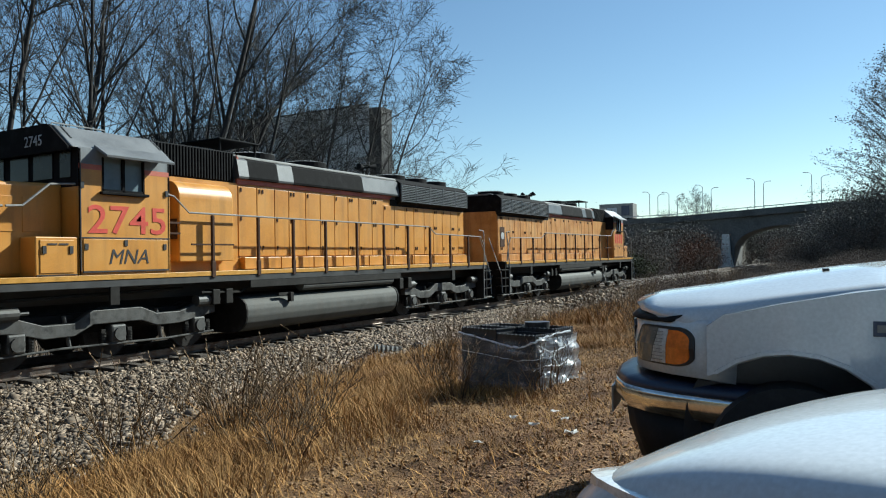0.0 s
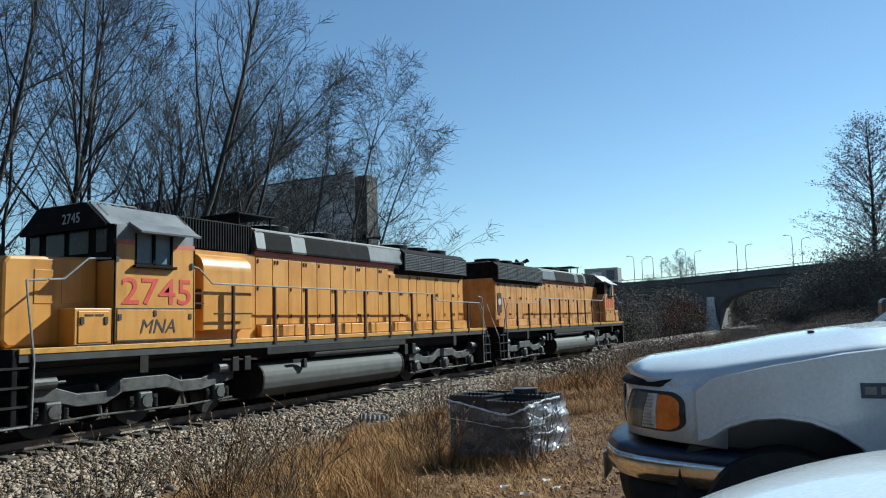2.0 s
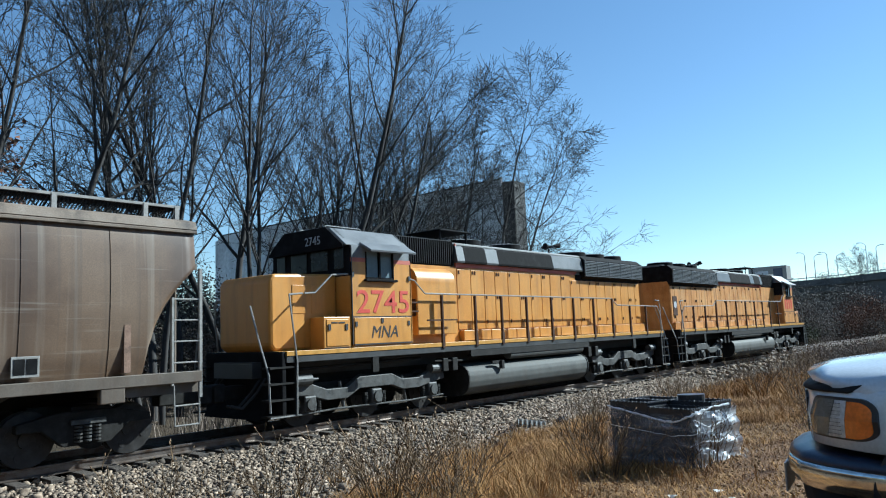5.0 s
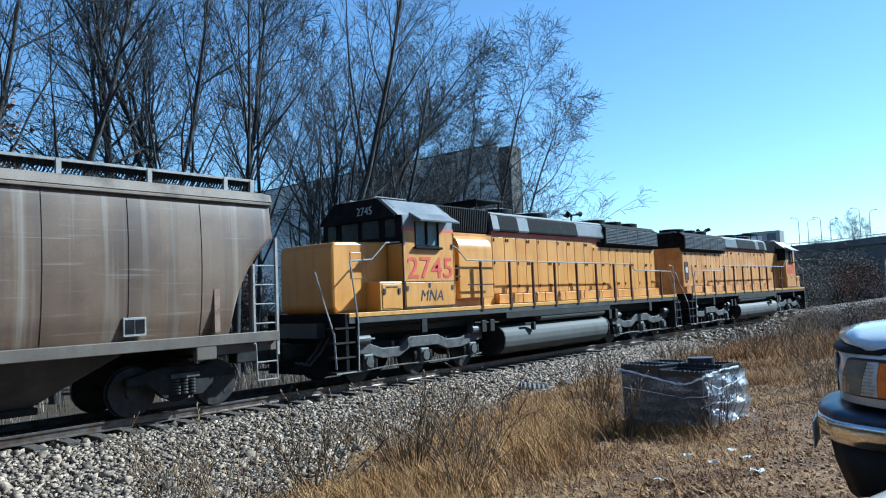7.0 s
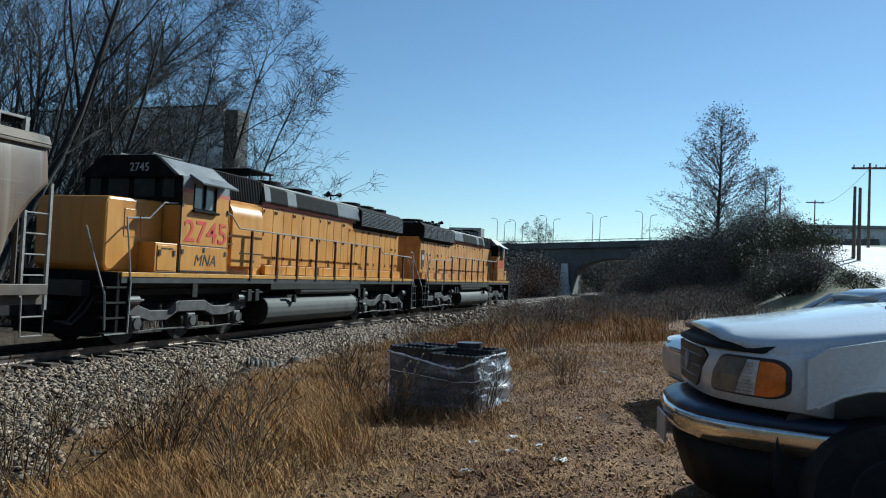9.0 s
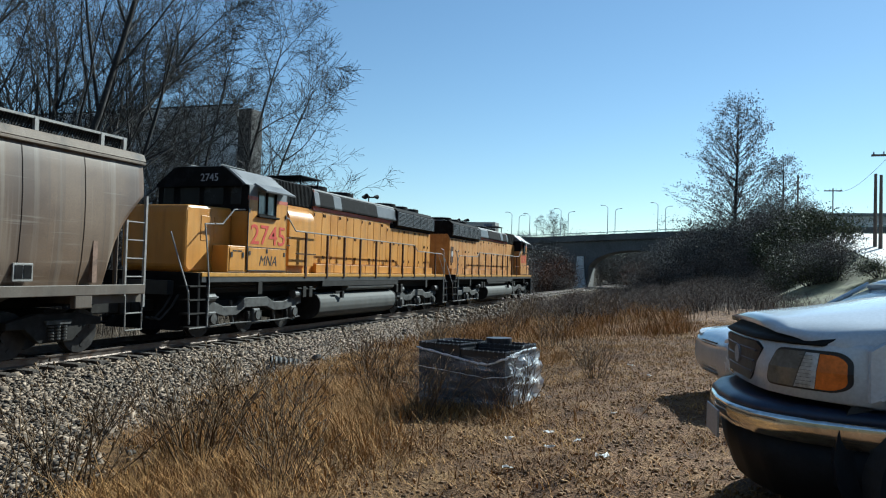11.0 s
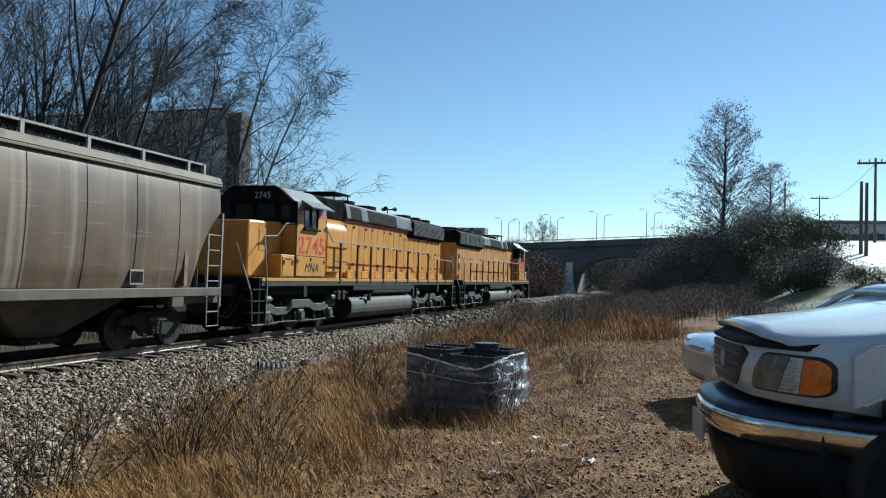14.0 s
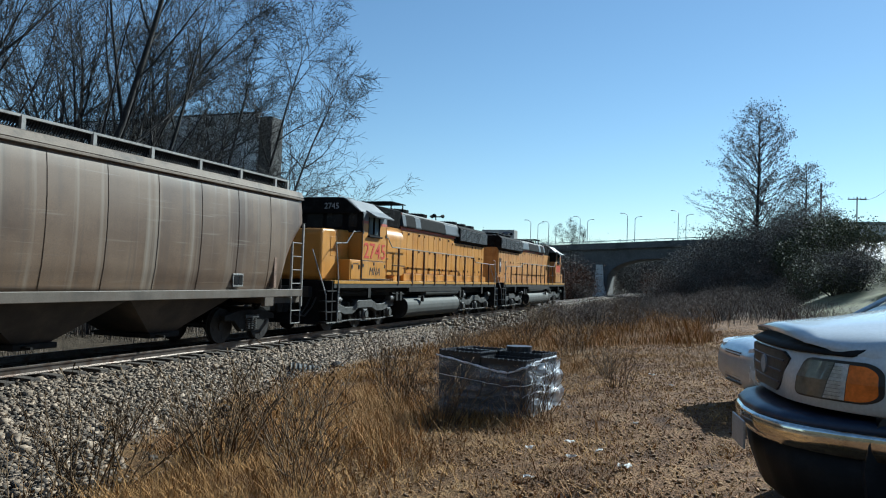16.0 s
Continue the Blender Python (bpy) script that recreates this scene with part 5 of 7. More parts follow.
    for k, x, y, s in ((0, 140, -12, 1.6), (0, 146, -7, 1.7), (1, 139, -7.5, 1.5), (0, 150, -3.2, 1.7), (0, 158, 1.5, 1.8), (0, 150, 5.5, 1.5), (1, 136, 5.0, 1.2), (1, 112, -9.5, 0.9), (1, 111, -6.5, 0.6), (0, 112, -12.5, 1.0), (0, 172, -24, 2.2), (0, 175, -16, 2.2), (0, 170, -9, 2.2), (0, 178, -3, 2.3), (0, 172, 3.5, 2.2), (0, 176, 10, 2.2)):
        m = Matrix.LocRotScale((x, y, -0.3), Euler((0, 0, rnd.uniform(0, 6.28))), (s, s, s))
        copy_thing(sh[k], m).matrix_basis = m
    for k, x, y, s in ((3, 142, 12.5, 0.62), (3, 146, 11.2, 0.55)):
        m = Matrix.LocRotScale((x, y, 4.5), Euler((0, 0, 1.0)), (s, s, s))
        copy_thing(made[k], m).matrix_basis = m


def conical_tree(at, seed=5, label="tall pointed tree with sparse fading autumn leaves"):
    """A tall pointed tree, half bare, with sparse pale leaves."""
    rnd = random.Random(seed)
    T = thing("tall_tree", label, "tree", "trees by the bridge", at=at)
    segs, tips = [], []
    H = 17.2
    for k in range(20):
        a, b = k / 20, (k + 1) / 20
        segs.append((0.1 * math.sin(a * 5), 0.1 * math.cos(a * 4), a * H, 0.1 * math.sin(b * 5), 0.1 * math.cos(b * 4), b * H, 0.24 * (1 - a) + 0.02, 0.24 * (1 - b) + 0.02))
    for k in range(170):
        q = rnd.uniform(0.16, 0.97)
        reach = 7.9 * (1 - q) ** 0.62 * rnd.uniform(0.6, 1.08)
        a = rnd.uniform(0, 6.28)
        p = Vector((0, 0, q * H))
        d = Vector((math.cos(a), math.sin(a), rnd.uniform(0.55, 1.1))).normalized()
        r = 0.06 * (1 - q) + 0.016
        n = max(2, round(reach * 1.15))
        for s in range(n):
            d = (d + Vector((rnd.gauss(0, 0.14), rnd.gauss(0, 0.14), rnd.gauss(0.0, 0.1)))).normalized()
            e = p + d * reach / n
            segs.append((*p, *e, r, r * 0.75))
            r *= 0.75
            if s > 0:
                for _ in range(3):
                    b = (d + Vector((rnd.gauss(0, 0.6), rnd.gauss(0, 0.6), rnd.gauss(0.1, 0.4)))).normalized()
                    t = e + b * rnd.uniform(0.3, 0.9)
                    segs.append((*e, *t, 0.012, 0.005))
                    tips += [tuple(t), tuple(e.lerp(t, 0.5))]
            p = e
        tips.append(tuple(p))
    v, f = tubes(segs[:20], 7)
    indexed_mesh("trunk", v, f, BARK).parent = T
    v, f = tubes(segs[20:], 3)
    o = indexed_mesh("limb", v, f, BARK)
    o.parent, o["kind"] = T, "stuff"
    v, n = leaf_cloud(tips, 0.07, 3, 0.20, 4)
    o = quads_mesh("foliage", v, n, LEAFDUSK)
    o.parent, o["kind"] = T, "stuff"
    return T


# ---- bank, bridge and distance ----
def bank_top(x):
    return np.interp(x, [20, 30, 36, 54, 80, 115, 150, 260], [0.66, 1.6, 2.4, 4.9, 6.6, 8.3, 9.5, 10.5])


def bank_z(x, y):
    """Ground with the road bank on it, on which the shrubs stand."""
    g = float(ground_z(x, y))
    if y > -16.5:
        return g
    return max(g, float(np.interp(-y, [16.5, 21.3], [g, bank_top(x)])))


def build_bank():
    xs = np.r_[np.arange(20, 60, 2.0), np.arange(60, 270, 10)]
    ys = np.array([-16.2, -18, -19.8, -21.3, -21.35, -28.6, -28.7, -34, -60, -140])
    rows = []
    rs = np.random.RandomState(3)
    for y in ys:
        for x in xs:
            t = float(bank_top(x))
            g = float(ground_z(x, y)) - 0.05
            k = float(np.interp(-y, [16.2, 21.3], [0, 1]))
            z = g + (t - g) * k if y > -30 else t + (-y - 30) * 0.03
            rows.append((x, y - (rs.rand() * 0.4 if y > -21 else 0), z - (0.06 if -28.65 < y < -21.32 else 0)))
    w = len(xs)
    f = []
    for j in range(len(ys) - 1):
        for i in range(w - 1):
            f.append((j * w + i, (j + 1) * w + i, (j + 1) * w + i + 1, j * w + i + 1))
    ob = mesh_from("embankment", rows, f, mat("bank_grass", (0.12, 0.12, 0.055), 0.95, dark=(0.07, 0.065, 0.035), light=(0.20, 0.18, 0.09), scale=0.5, amount=0.6, fine=8, bump=0.6))
    tagged(ob, "grassy bank that carries the road up to the bridge", "embankment", kind="structure")
    rows, f = [], []
    for x in xs:
        t = float(bank_top(x))
        rows += [(x, -21.4, t + 0.03), (x, -28.6, t + 0.03)]
    for i in range(w - 1):
        f.append((2 * i, 2 * i + 1, 2 * i + 3, 2 * i + 2))
    ob = mesh_from("road", rows, f, PALECONCRETE)
    tagged(ob, "pale sunlit concrete road climbing the bank", "road", kind="structure")


def build_bridge():
    B = thing("road_bridge", "grey concrete arched road bridge over the track", "bridge")
    X0, X1 = 114.0, 122.0
    top = lambda y: float(np.interp(y, [-40, -9.8, 10.3, 60], [9.6, 8.6, 7.5, 6.6]))
    # spandrel wall with three arches, built as one outline
    arches = [(-28.5, -15.0), (-12.9, 2.0), (4.2, 18.5)]
    pts = [(-40, -0.5)]
    for a, b in arches:
        for k in range(15):
            th = math.pi * k / 14
            y = (a + b) / 2 - (b - a) / 2 * math.cos(th)
            z = -0.5 if k in (0, 14) else 1.6 + 4.1 * math.sin(th) ** 0.75
            pts.append((y, z))
    pts += [(60, -0.5)] + [(y, top(y) - 0.9) for y in (60, 10.3, -9.8, -40)]
    bm = bmnew()
    prism(bm, pts, "x", X0, X1)
    bmesh.ops.triangulate(bm, faces=bm.faces[:])
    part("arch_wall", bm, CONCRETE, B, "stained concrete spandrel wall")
    for a, b in arches:
        bm = bmnew()
        n = 16
        for r0, x0, x1 in ((0.35, X0 - 0.18, X0 - 0.005),):
            lo, hi = [], []
            for k in range(n + 1):
                th = math.pi * k / n
                y, z = (a + b) / 2 - (b - a) / 2 * math.cos(th), 1.6 + 4.1 * math.sin(th) ** 0.75
                lo.append((y, z))
                hi.append(((a + b) / 2 - ((b - a) / 2 + r0) * math.cos(th), 1.6 + (4.1 + r0) * math.sin(th) ** 0.75))
            prism(bm, lo + hi[::-1], "x", x0, x1)
        part("arch_ring", bm, CONCRETE, B)
    for y in (-13.95, 3.1):
        bm = bmnew()
        loft(bm, [[(X0 - 1.6, y - 1.25, -0.6), (X0, y - 1.25, -0.6), (X0, y + 0.9, -0.6), (X0 - 1.6, y + 0.9, -0.6)],
                  [(X0 - 0.9, y - 0.75, 1.6), (X0, y - 0.75, 1.6), (X0, y + 0.6, 1.6), (X0 - 0.9, y + 0.6, 1.6)],
                  [(X0 - 0.25, y - 0.5, 4.6), (X0, y - 0.5, 4.6), (X0, y + 0.45, 4.6), (X0 - 0.25, y + 0.45, 4.6)]])
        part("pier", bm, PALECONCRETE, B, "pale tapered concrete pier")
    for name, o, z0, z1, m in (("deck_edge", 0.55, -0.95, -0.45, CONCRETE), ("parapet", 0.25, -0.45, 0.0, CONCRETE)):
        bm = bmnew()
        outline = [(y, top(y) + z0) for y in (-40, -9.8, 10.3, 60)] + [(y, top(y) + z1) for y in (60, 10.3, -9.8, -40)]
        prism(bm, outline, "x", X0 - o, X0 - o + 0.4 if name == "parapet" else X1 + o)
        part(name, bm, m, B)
    bm = bmnew()
    for k in range(26):
        y = -38 + k * 3.8
        box(bm, X0 - 0.2, X0 - 0.1, y - 0.05, y + 0.05, top(y), top(y) + 0.32)
    o = part("rail_posts", bm, GALV, B)
    o["kind"] = "stuff"
    bm = bmnew()
    prism(bm, [(y, top(y) + 0.26) for y in (-40, -9.8, 10.3, 60)] + [(y, top(y) + 0.36) for y in (60, 10.3, -9.8, -40)], "x", X0 - 0.2, X0 - 0.12)
    part("guard_rail", bm, GALV, B, "galvanised guard rail")
    # added dark fill, so the side arches read shaded with no sky through them
    bm = bmnew()
    prism(bm, [(-45, -0.6), (-13.5, -0.6), (-13.5, 4.5), (-20, 8.0), (-45, 8.0)], "x", X1 - 1.5, X1 + 30)
    prism(bm, [(4.0, -0.6), (60, -0.6), (60, 6.2), (5.0, 6.2)], "x", X1 - 1.5, X1 + 30)
    ob = part("backfill", bm, mat("earth", (0.06, 0.05, 0.035), 0.95, scale=0.4, amount=0.6, fine=5), None)
    tagged(ob, "dark fill added behind the side arches", "earth bank", kind="structure")


def build_lamp(at, face, h):
    """A street lamp with a curved arm."""
    L = thing("street_lamp", "tall thin street lamp with a curved arm on the bridge", "street lamp", "street lamps", at=at)
    bm = bmnew()
    rod(bm, (0, 0, 0), (0, 0, h), 0.07, 0.045, n=8)
    part("pole", bm, GALV, L)
    bm = bmnew()
    pts = [(0, 0, h - 0.02)]
    for k in range(1, 7):
        a = math.pi / 2 * k / 6
        pts.append((0, face * 0.8 * (1 - math.cos(a)), h - 0.02 + 0.5 * math.sin(a)))
    pipe(bm, pts, 0.04)
    part("arm", bm, GALV, L)
    bm = bmnew()
    box(bm, -0.08, 0.08, face * 0.75, face * 1.1, h + 0.42, h + 0.52, 0.02)
    part("lamp_head", bm, GALV, L)
    return L


def build_pole(at, h, arm=True, r=0.12):
    U = thing("utility_pole", "weathered wooden utility pole" + (" with a crossarm" if arm else ""), "utility pole", "utility poles", at=at)
    bm = bmnew()
    rod(bm, (0, 0, -0.5), (0, 0, h), r, r * 0.65, n=10)
    part("pole", bm, WOOD, U)
    if arm:
        bm = bmnew()
        box(bm, -0.06, 0.06, -1.2, 1.2, h - 0.45, h - 0.3)
        part("crossarm", bm, WOOD, U)
        for y in (-1.05, -0.4, 0.4, 1.05):
            bm = bmnew()
            rod(bm, (0, y, h - 0.3), (0, y, h - 0.1), 0.05, n=8)
            part("insulator", bm, GALV, U)
    return U


def build_distance():
    # large grey building behind the trees
    W = thing("warehouse", "tall plain grey panelled building behind the trees", "building")
    X, Y0, Z = 66.4, 33.2, 19.0
    bm = bmnew()
    box(bm, X + 0.3, X + 9.0, Y0 + 3.4, 92, -1, Z - 0.6)
    part("block", bm, BUILDGREY, W)
    bm = bmnew()
    box(bm, X + 0.2, X + 2.4, Y0 - 1.6, Y0, -1, Z - 0.35, 0.05)
    part("dark_fin", bm, BUILDDARK, W, "dark corner wing")
    y = Y0
    k = 0
    while y < 90:
        bm = bmnew()
        box(bm, X, X + 0.32, y + 0.03, y + 3.17, -1, Z, 0.03)
        part("wall_panel", bm, BUILDGREY, W)
        y += 3.2
    bm = bmnew()
    box(bm, X - 0.05, X + 0.45, Y0, 90, Z, Z + 0.18, 0.02)
    part("coping", bm, BUILDDARK, W)
    # box trailer and long low shed beyond the bridge
    T = thing("box_trailer", "white box trailer with a blue mark on the road bridge", "trailer")
    bm = bmnew()
    box(bm, 124.5, 127, 19.6, 25.5, 8.0, 10.6, 0.04)
    part("box", bm, LADDER, T)
    bm = bmnew()
    box(bm, 124.44, 124.5, 20.2, 21.6, 8.5, 10.2)
    part("mark", bm, NAVY, T, "blue mark")
    bm = bmnew()
    box(bm, 124.44, 124.5, 22.4, 24.4, 8.8, 9.9)
    part("mark", bm, BUILDGREY, T)
    for y in (20.4, 24.6):
        bm = bmnew()
        rod(bm, (124.5, y, 7.6), (126.9, y, 7.6), 0.5, n=14)
        part("wheel", bm, RUBBER, T)
    S = thing("shed", "long low grey shed beyond the bridge", "building")
    bm = bmnew()
    prism(bm, [(26, -1), (60, -1), (60, 9.6), (43, 10.8), (26, 9.6)], "x", 130, 150)
    part("wall", bm, BUILDGREY, S)
    bm = bmnew()
    prism(bm, [(25.5, 9.5), (25.5, 9.8), (43, 11.0), (60.5, 9.8), (60.5, 9.5), (43, 10.75)], "x", 129.6, 150.4)
    part("roof", bm, ROOFGREY, S)
    # flat building on the hill
    H = thing("hill_building", "low flat-roofed building on the hill beside the road", "building")
    bm = bmnew()
    box(bm, 160, 185, -78, -38, 8, 14.6, 0.1)
    part("wall", bm, BUILDGREY, H)
    bm = bmnew()
    box(bm, 159.4, 185.6, -78.6, -37.4, 14.6, 15.2, 0.05)
    part("roof", bm, GREY, H)
    for k in range(8):
        bm = bmnew()
        box(bm, 159.9, 160.05, -75 + k * 5, -72 + k * 5, 10.6, 13.0)
        part("window", bm, GLASS, H)
    for b, top in ((13.1, 11.6), (11.7, 11.4), (9.3, 12.2), (5.75, 12.7), (2.05, 13.1)):
        for k, off in enumerate((-0.28, 0.28)):
            a = radians(b + off)
            x = 115.0 if k else 121.0
            y = -13 + x * math.tan(a)
            z = float(np.interp(y, [-40, -9.8, 10.3, 60], [9.6, 8.6, 7.5, 6.6])) - 0.46
            build_lamp(pose(x, y, z), 1 if k else -1, top - z - 0.5)
    for b, d, h, z, arm in ((-9.41, 120, 9.2, 6.2, True), (-7.22, 85, 8.0, 5.0, False), (-12.8, 62, 8.3, 3.3, True), (-12.32, 47, 5.4, 2.5, False), (-12.0, 48, 5.6, 2.5, False)):
        a = radians(b)
        build_pole(pose(d * math.cos(a), -13 + d * math.sin(a), z), h, arm)
    # overhead wire between the roadside poles
    Wi = bmnew()
    a0 = Vector((62 * math.cos(radians(-12.8)), -13 + 62 * math.sin(radians(-12.8)), 11.2))
    a1 = Vector((120 * math.cos(radians(-9.41)), -13 + 120 * math.sin(radians(-9.41)), 15.0))
    pts = [a0.lerp(a1, k / 8) - Vector((0, 0, 1.0 * math.sin(math.pi * k / 8))) for k in range(9)]
    pipe(Wi, pts, 0.02, 4)
    tagged(part("overhead_wire", Wi, INK), "thin black overhead wire between the poles", "wire")


def build_skylight_screens():
    """Added dark screens, unseen behind and beside the eye, that cut the skylight."""
    screen = mat("dark_screen", (0.05, 0.05, 0.035), 0.95, scale=0.3, amount=0.6, fine=3)
    for name, a in (("sky_blocker_west", (-19, -18.4, -46, 40)), ("sky_blocker_south", (-19, 70, -46.6, -46))):
        bm = bmnew()
        box(bm, a[0], a[1], a[2], a[3], -1, 11)
        tagged(part(name, bm, screen), "plain unseen dark screen added to cut skylight", "wall", kind="structure")


build_skylight_screens()
build_bank()
build_bridge()
build_distance()
build_plants()


# ---- parked vehicles and loose things ----
def wheel_part(parent, x, y, z, r, w, side):
    bm = bmnew()
    rod(bm, (x, y - w / 2, z), (x, y + w / 2, z), r, n=28)
    t = part("wheel", bm, RUBBER, parent)
    bm = bmnew()
    rod(bm, (x, y + side * (w / 2 - 0.03), z), (x, y + side * (w / 2 + 0.012), z), r * 0.62, r * 0.56, n=24)
    # rim coloured near-black to carry the wheel arch's shade
    part("rim", bm, FRAMEGREY, t)
    return t


def build_pickup():
    """Its own x points ahead, y to its left, z 0 on the ground; the front bumper ends at x 0."""
    T = thing("pickup_truck", "white pickup truck with chrome bumper and dark bonnet deflector", "pickup truck", at=pose(4.078, -13.29, 0.807, 0, 0, 99) @ Matrix.Scale(0.885, 4))
    P = lambda n, bm, m, lab="", parent=None, smooth=False: part(n, bm, m, parent or T, lab, smooth)
    W = 0.97

    def front_x(y):
        return float(np.interp(abs(y), [0, 0.2, 0.35, 0.45, 0.53, 0.60, 0.66, 0.72, 0.77, 0.80], [-0.03, -0.034, -0.045, -0.065, -0.10, -0.15, -0.21, -0.285, -0.37, -0.46]))

    def outer(x):
        return W - 0.165 * max(0.0, min(1.0, (x + 1.1) / 0.725)) ** 2
    # wings: outline with the wheel arch cut in, pushed from inside to outside and rounded
    ax, az, ar = -0.78, 0.37, 0.45
    for s in (-1, 1):
        pts = [(-0.42, 0.74), (-0.42, 0.98), (-0.50, 1.04), (-0.75, 1.10), (-1.05, 1.155), (-1.42, 1.20), (-1.42, 0.42), (ax - ar, 0.42)]
        for k in range(13):
            a = math.pi - math.pi * k / 12
            if ax + ar * math.cos(a) < -0.45:
                pts.append((ax + ar * math.cos(a), az + 0.10 + (ar - 0.04) * math.sin(a)))
        # remove doubled corners at the arch's feet
        bm = bmnew()
        prism(bm, pts, "y", s * 0.70, s * W)
        for v in bm.verts:
            if abs(v.co.y) > 0.8:
                v.co.y = s * outer(v.co.x)
        bmesh.ops.triangulate(bm, faces=[f for f in bm.faces if len(f.verts) > 4])
        P("wing", bm, WHITEPAINT)
        bm = bmnew()
        for k in range(12):
            a0, a1 = math.pi * k / 12, math.pi * (k + 1) / 12
            p0 = (ax + ar * math.cos(a0), az + 0.10 + (ar - 0.04) * math.sin(a0))
            p1 = (ax + ar * math.cos(a1), az + 0.10 + (ar - 0.04) * math.sin(a1))
            if max(p0[0], p1[0]) > -0.42:
                continue
            rod(bm, (p0[0], s * (outer(p0[0]) - 0.008), p0[1]), (p1[0], s * (outer(p1[0]) - 0.008), p1[1]), 0.016, n=6)
        P("arch_lip", bm, WHITEPAINT)
        bm = bmnew()
        rod(bm, (ax, s * 0.45, az + 0.08), (ax, s * 0.72, az + 0.08), ar + 0.03, n=24)
        P("arch_liner", bm, BLACKPLASTIC)
        bm = bmnew()
        prism(bm, [(-1.435, 0.30), (-1.435, 1.20), (-3.0, 1.22), (-3.0, 0.30)], "y", s * 0.86, s * W, 0.02)
        d = P("door", bm, WHITEPAINT)
        bm = bmnew()
        box(bm, -2.9, -2.72, s * W, s * (W + 0.03), 0.98, 1.03, 0.008)
        P("door_handle", bm, BLACKPLASTIC, parent=d)
        bm = bmnew()
        box(bm, -1.75, -1.60, s * 1.0, s * 1.17, 1.22, 1.42, 0.03)
        rod(bm, (-1.66, s * 0.95, 1.27), (-1.66, s * 1.05, 1.3), 0.03)
        P("mirror", bm, BLACKPLASTIC)
        # model badge, as plain shapes
        bm = bmnew()
        box(bm, -1.365, -1.10, s * W, s * (W + 0.008), 0.965, 1.03, 0.002)
        b = P("badge", bm, NAVY, "dark blue model badge")
        bm = bmnew()
        for k in range(4):
            box(bm, -1.345 + k * 0.062, -1.30 + k * 0.062, s * (W + 0.008), s * (W + 0.012), 0.982, 1.014)
        box(bm, -1.34, -1.22, s * W, s * (W + 0.008), 0.93, 0.955)
        P("badge_bars", bm, LADDER, parent=b)
    # bonnet: crowned, with raised middle
    rings = []
    for x, z, w in ((-0.05, 1.00, 0.745), (-0.16, 1.03, 0.775), (-0.50, 1.075, 0.84), (-0.85, 1.135, 0.91), (-1.15, 1.175, 0.905), (-1.40, 1.20, 0.90)):
        ring = []
        for k in range(13):
            q = -1 + k / 6
            crown = 0.075 * (1 - abs(q) ** 2.4) + (0.018 if abs(q) < 0.62 else 0.0)
            y = q * w
            ring.append((min(x, front_x(y) - 0.04 * len(rings)), y, z - 0.012 + crown))
        ring += [(ring[-1][0], w, z - 0.12), (ring[0][0], -w, z - 0.12)]
        rings.append(ring)
    bm = bmnew()
    loft(bm, rings)
    hood = P("bonnet", bm, WHITEPAINT, "white crowned bonnet", smooth=True)
    bm = bmnew()
    box(bm, -1.02, -0.99, 0.25, 0.30, 1.225, 1.245, 0.004)
    P("washer_jet", bm, BLACKPLASTIC, parent=hood)
    # bug deflector along the bonnet's front edge
    bm = bmnew()
    rings = []
    for k in range(15):
        q = -1 + k / 7
        y = q * 0.70
        x = front_x(y) - 0.01
        rise = 0.05 * (1 - 0.25 * abs(q) ** 3)
        rings.append([(x - 0.03, y, 1.0), (x + 0.025, y, 0.985), (x + 0.035, y, 0.995), (x - 0.05, y, 1.0 + rise * 0.8 + 0.012 * (1 - abs(q)))])
    loft(bm, rings)
    P("bonnet_deflector", bm, SMOKE, "smoked dark bonnet deflector", smooth=True)
    # front panel, rounded at the corners
    bm = bmnew()
    rings = []
    for k in range(65):
        y = -0.79 + 1.58 * k / 64
        x = front_x(y)
        rings.append([(x - 0.03, y, 1.005), (x, y, 0.985), (x + 0.012, y, 0.86), (x + 0.004, y, 0.725), (x - 0.12, y, 0.70), (x - 0.14, y, 1.0)])
    loft(bm, rings)
    P("front_panel", bm, WHITEPAINT, "white grille surround", smooth=True)

    def band(y0, y1, s0, s1, lift, z0, z1, r0, r1, back=0.03, side=1):
        """A strip over the curved front: y0 to y1, its ends slanted by s0 and s1 and rounded by r0 and r1."""
        bm = bmnew()
        rings = []
        n = 28
        for k in range(n + 1):
            q = (1 - math.cos(math.pi * k / n)) / 2
            ring = []
            w = (y1 - y0) * q
            cut = 0.0
            for r, d in ((r0, w), (r1, (y1 - y0) - w)):
                if d < r:
                    cut = max(cut, r - math.sqrt(max(0.0, r * r - (r - d) ** 2)))
            lo, hi = z0 + min(cut, (z1 - z0) * 0.49), z1 - min(cut, (z1 - z0) * 0.49)
            for z, off in ((lo, -back), (lo + 0.004, lift), ((lo + hi) / 2, lift + 0.010), (hi - 0.004, lift), (hi, -back)):
                h = (z - z0) / (z1 - z0)
                y = y0 + w + (s0 * (1 - q) + s1 * q) * h
                e = 0.01
                slope = (front_x(y + e) - front_x(y - e)) / (2 * e)
                m = math.sqrt(1 + slope * slope)
                ring.append((front_x(y) + off / m, side * (y - off * slope / m), z))
            rings.append(ring)
        loft(bm, rings)
        return bm
    # grille: dark, wider at its top, with fine bars and a round emblem
    bm = bmnew()
    rings = []
    for k in range(25):
        q = -1 + k / 12
        ring = []
        for h, off in ((0.0, -0.03), (0.04, 0.016), (0.96, 0.016), (1.0, -0.03)):
            y = q * (0.275 + 0.135 * h)
            c = 0.03 * max(0.0, abs(q) - 0.85) / 0.15
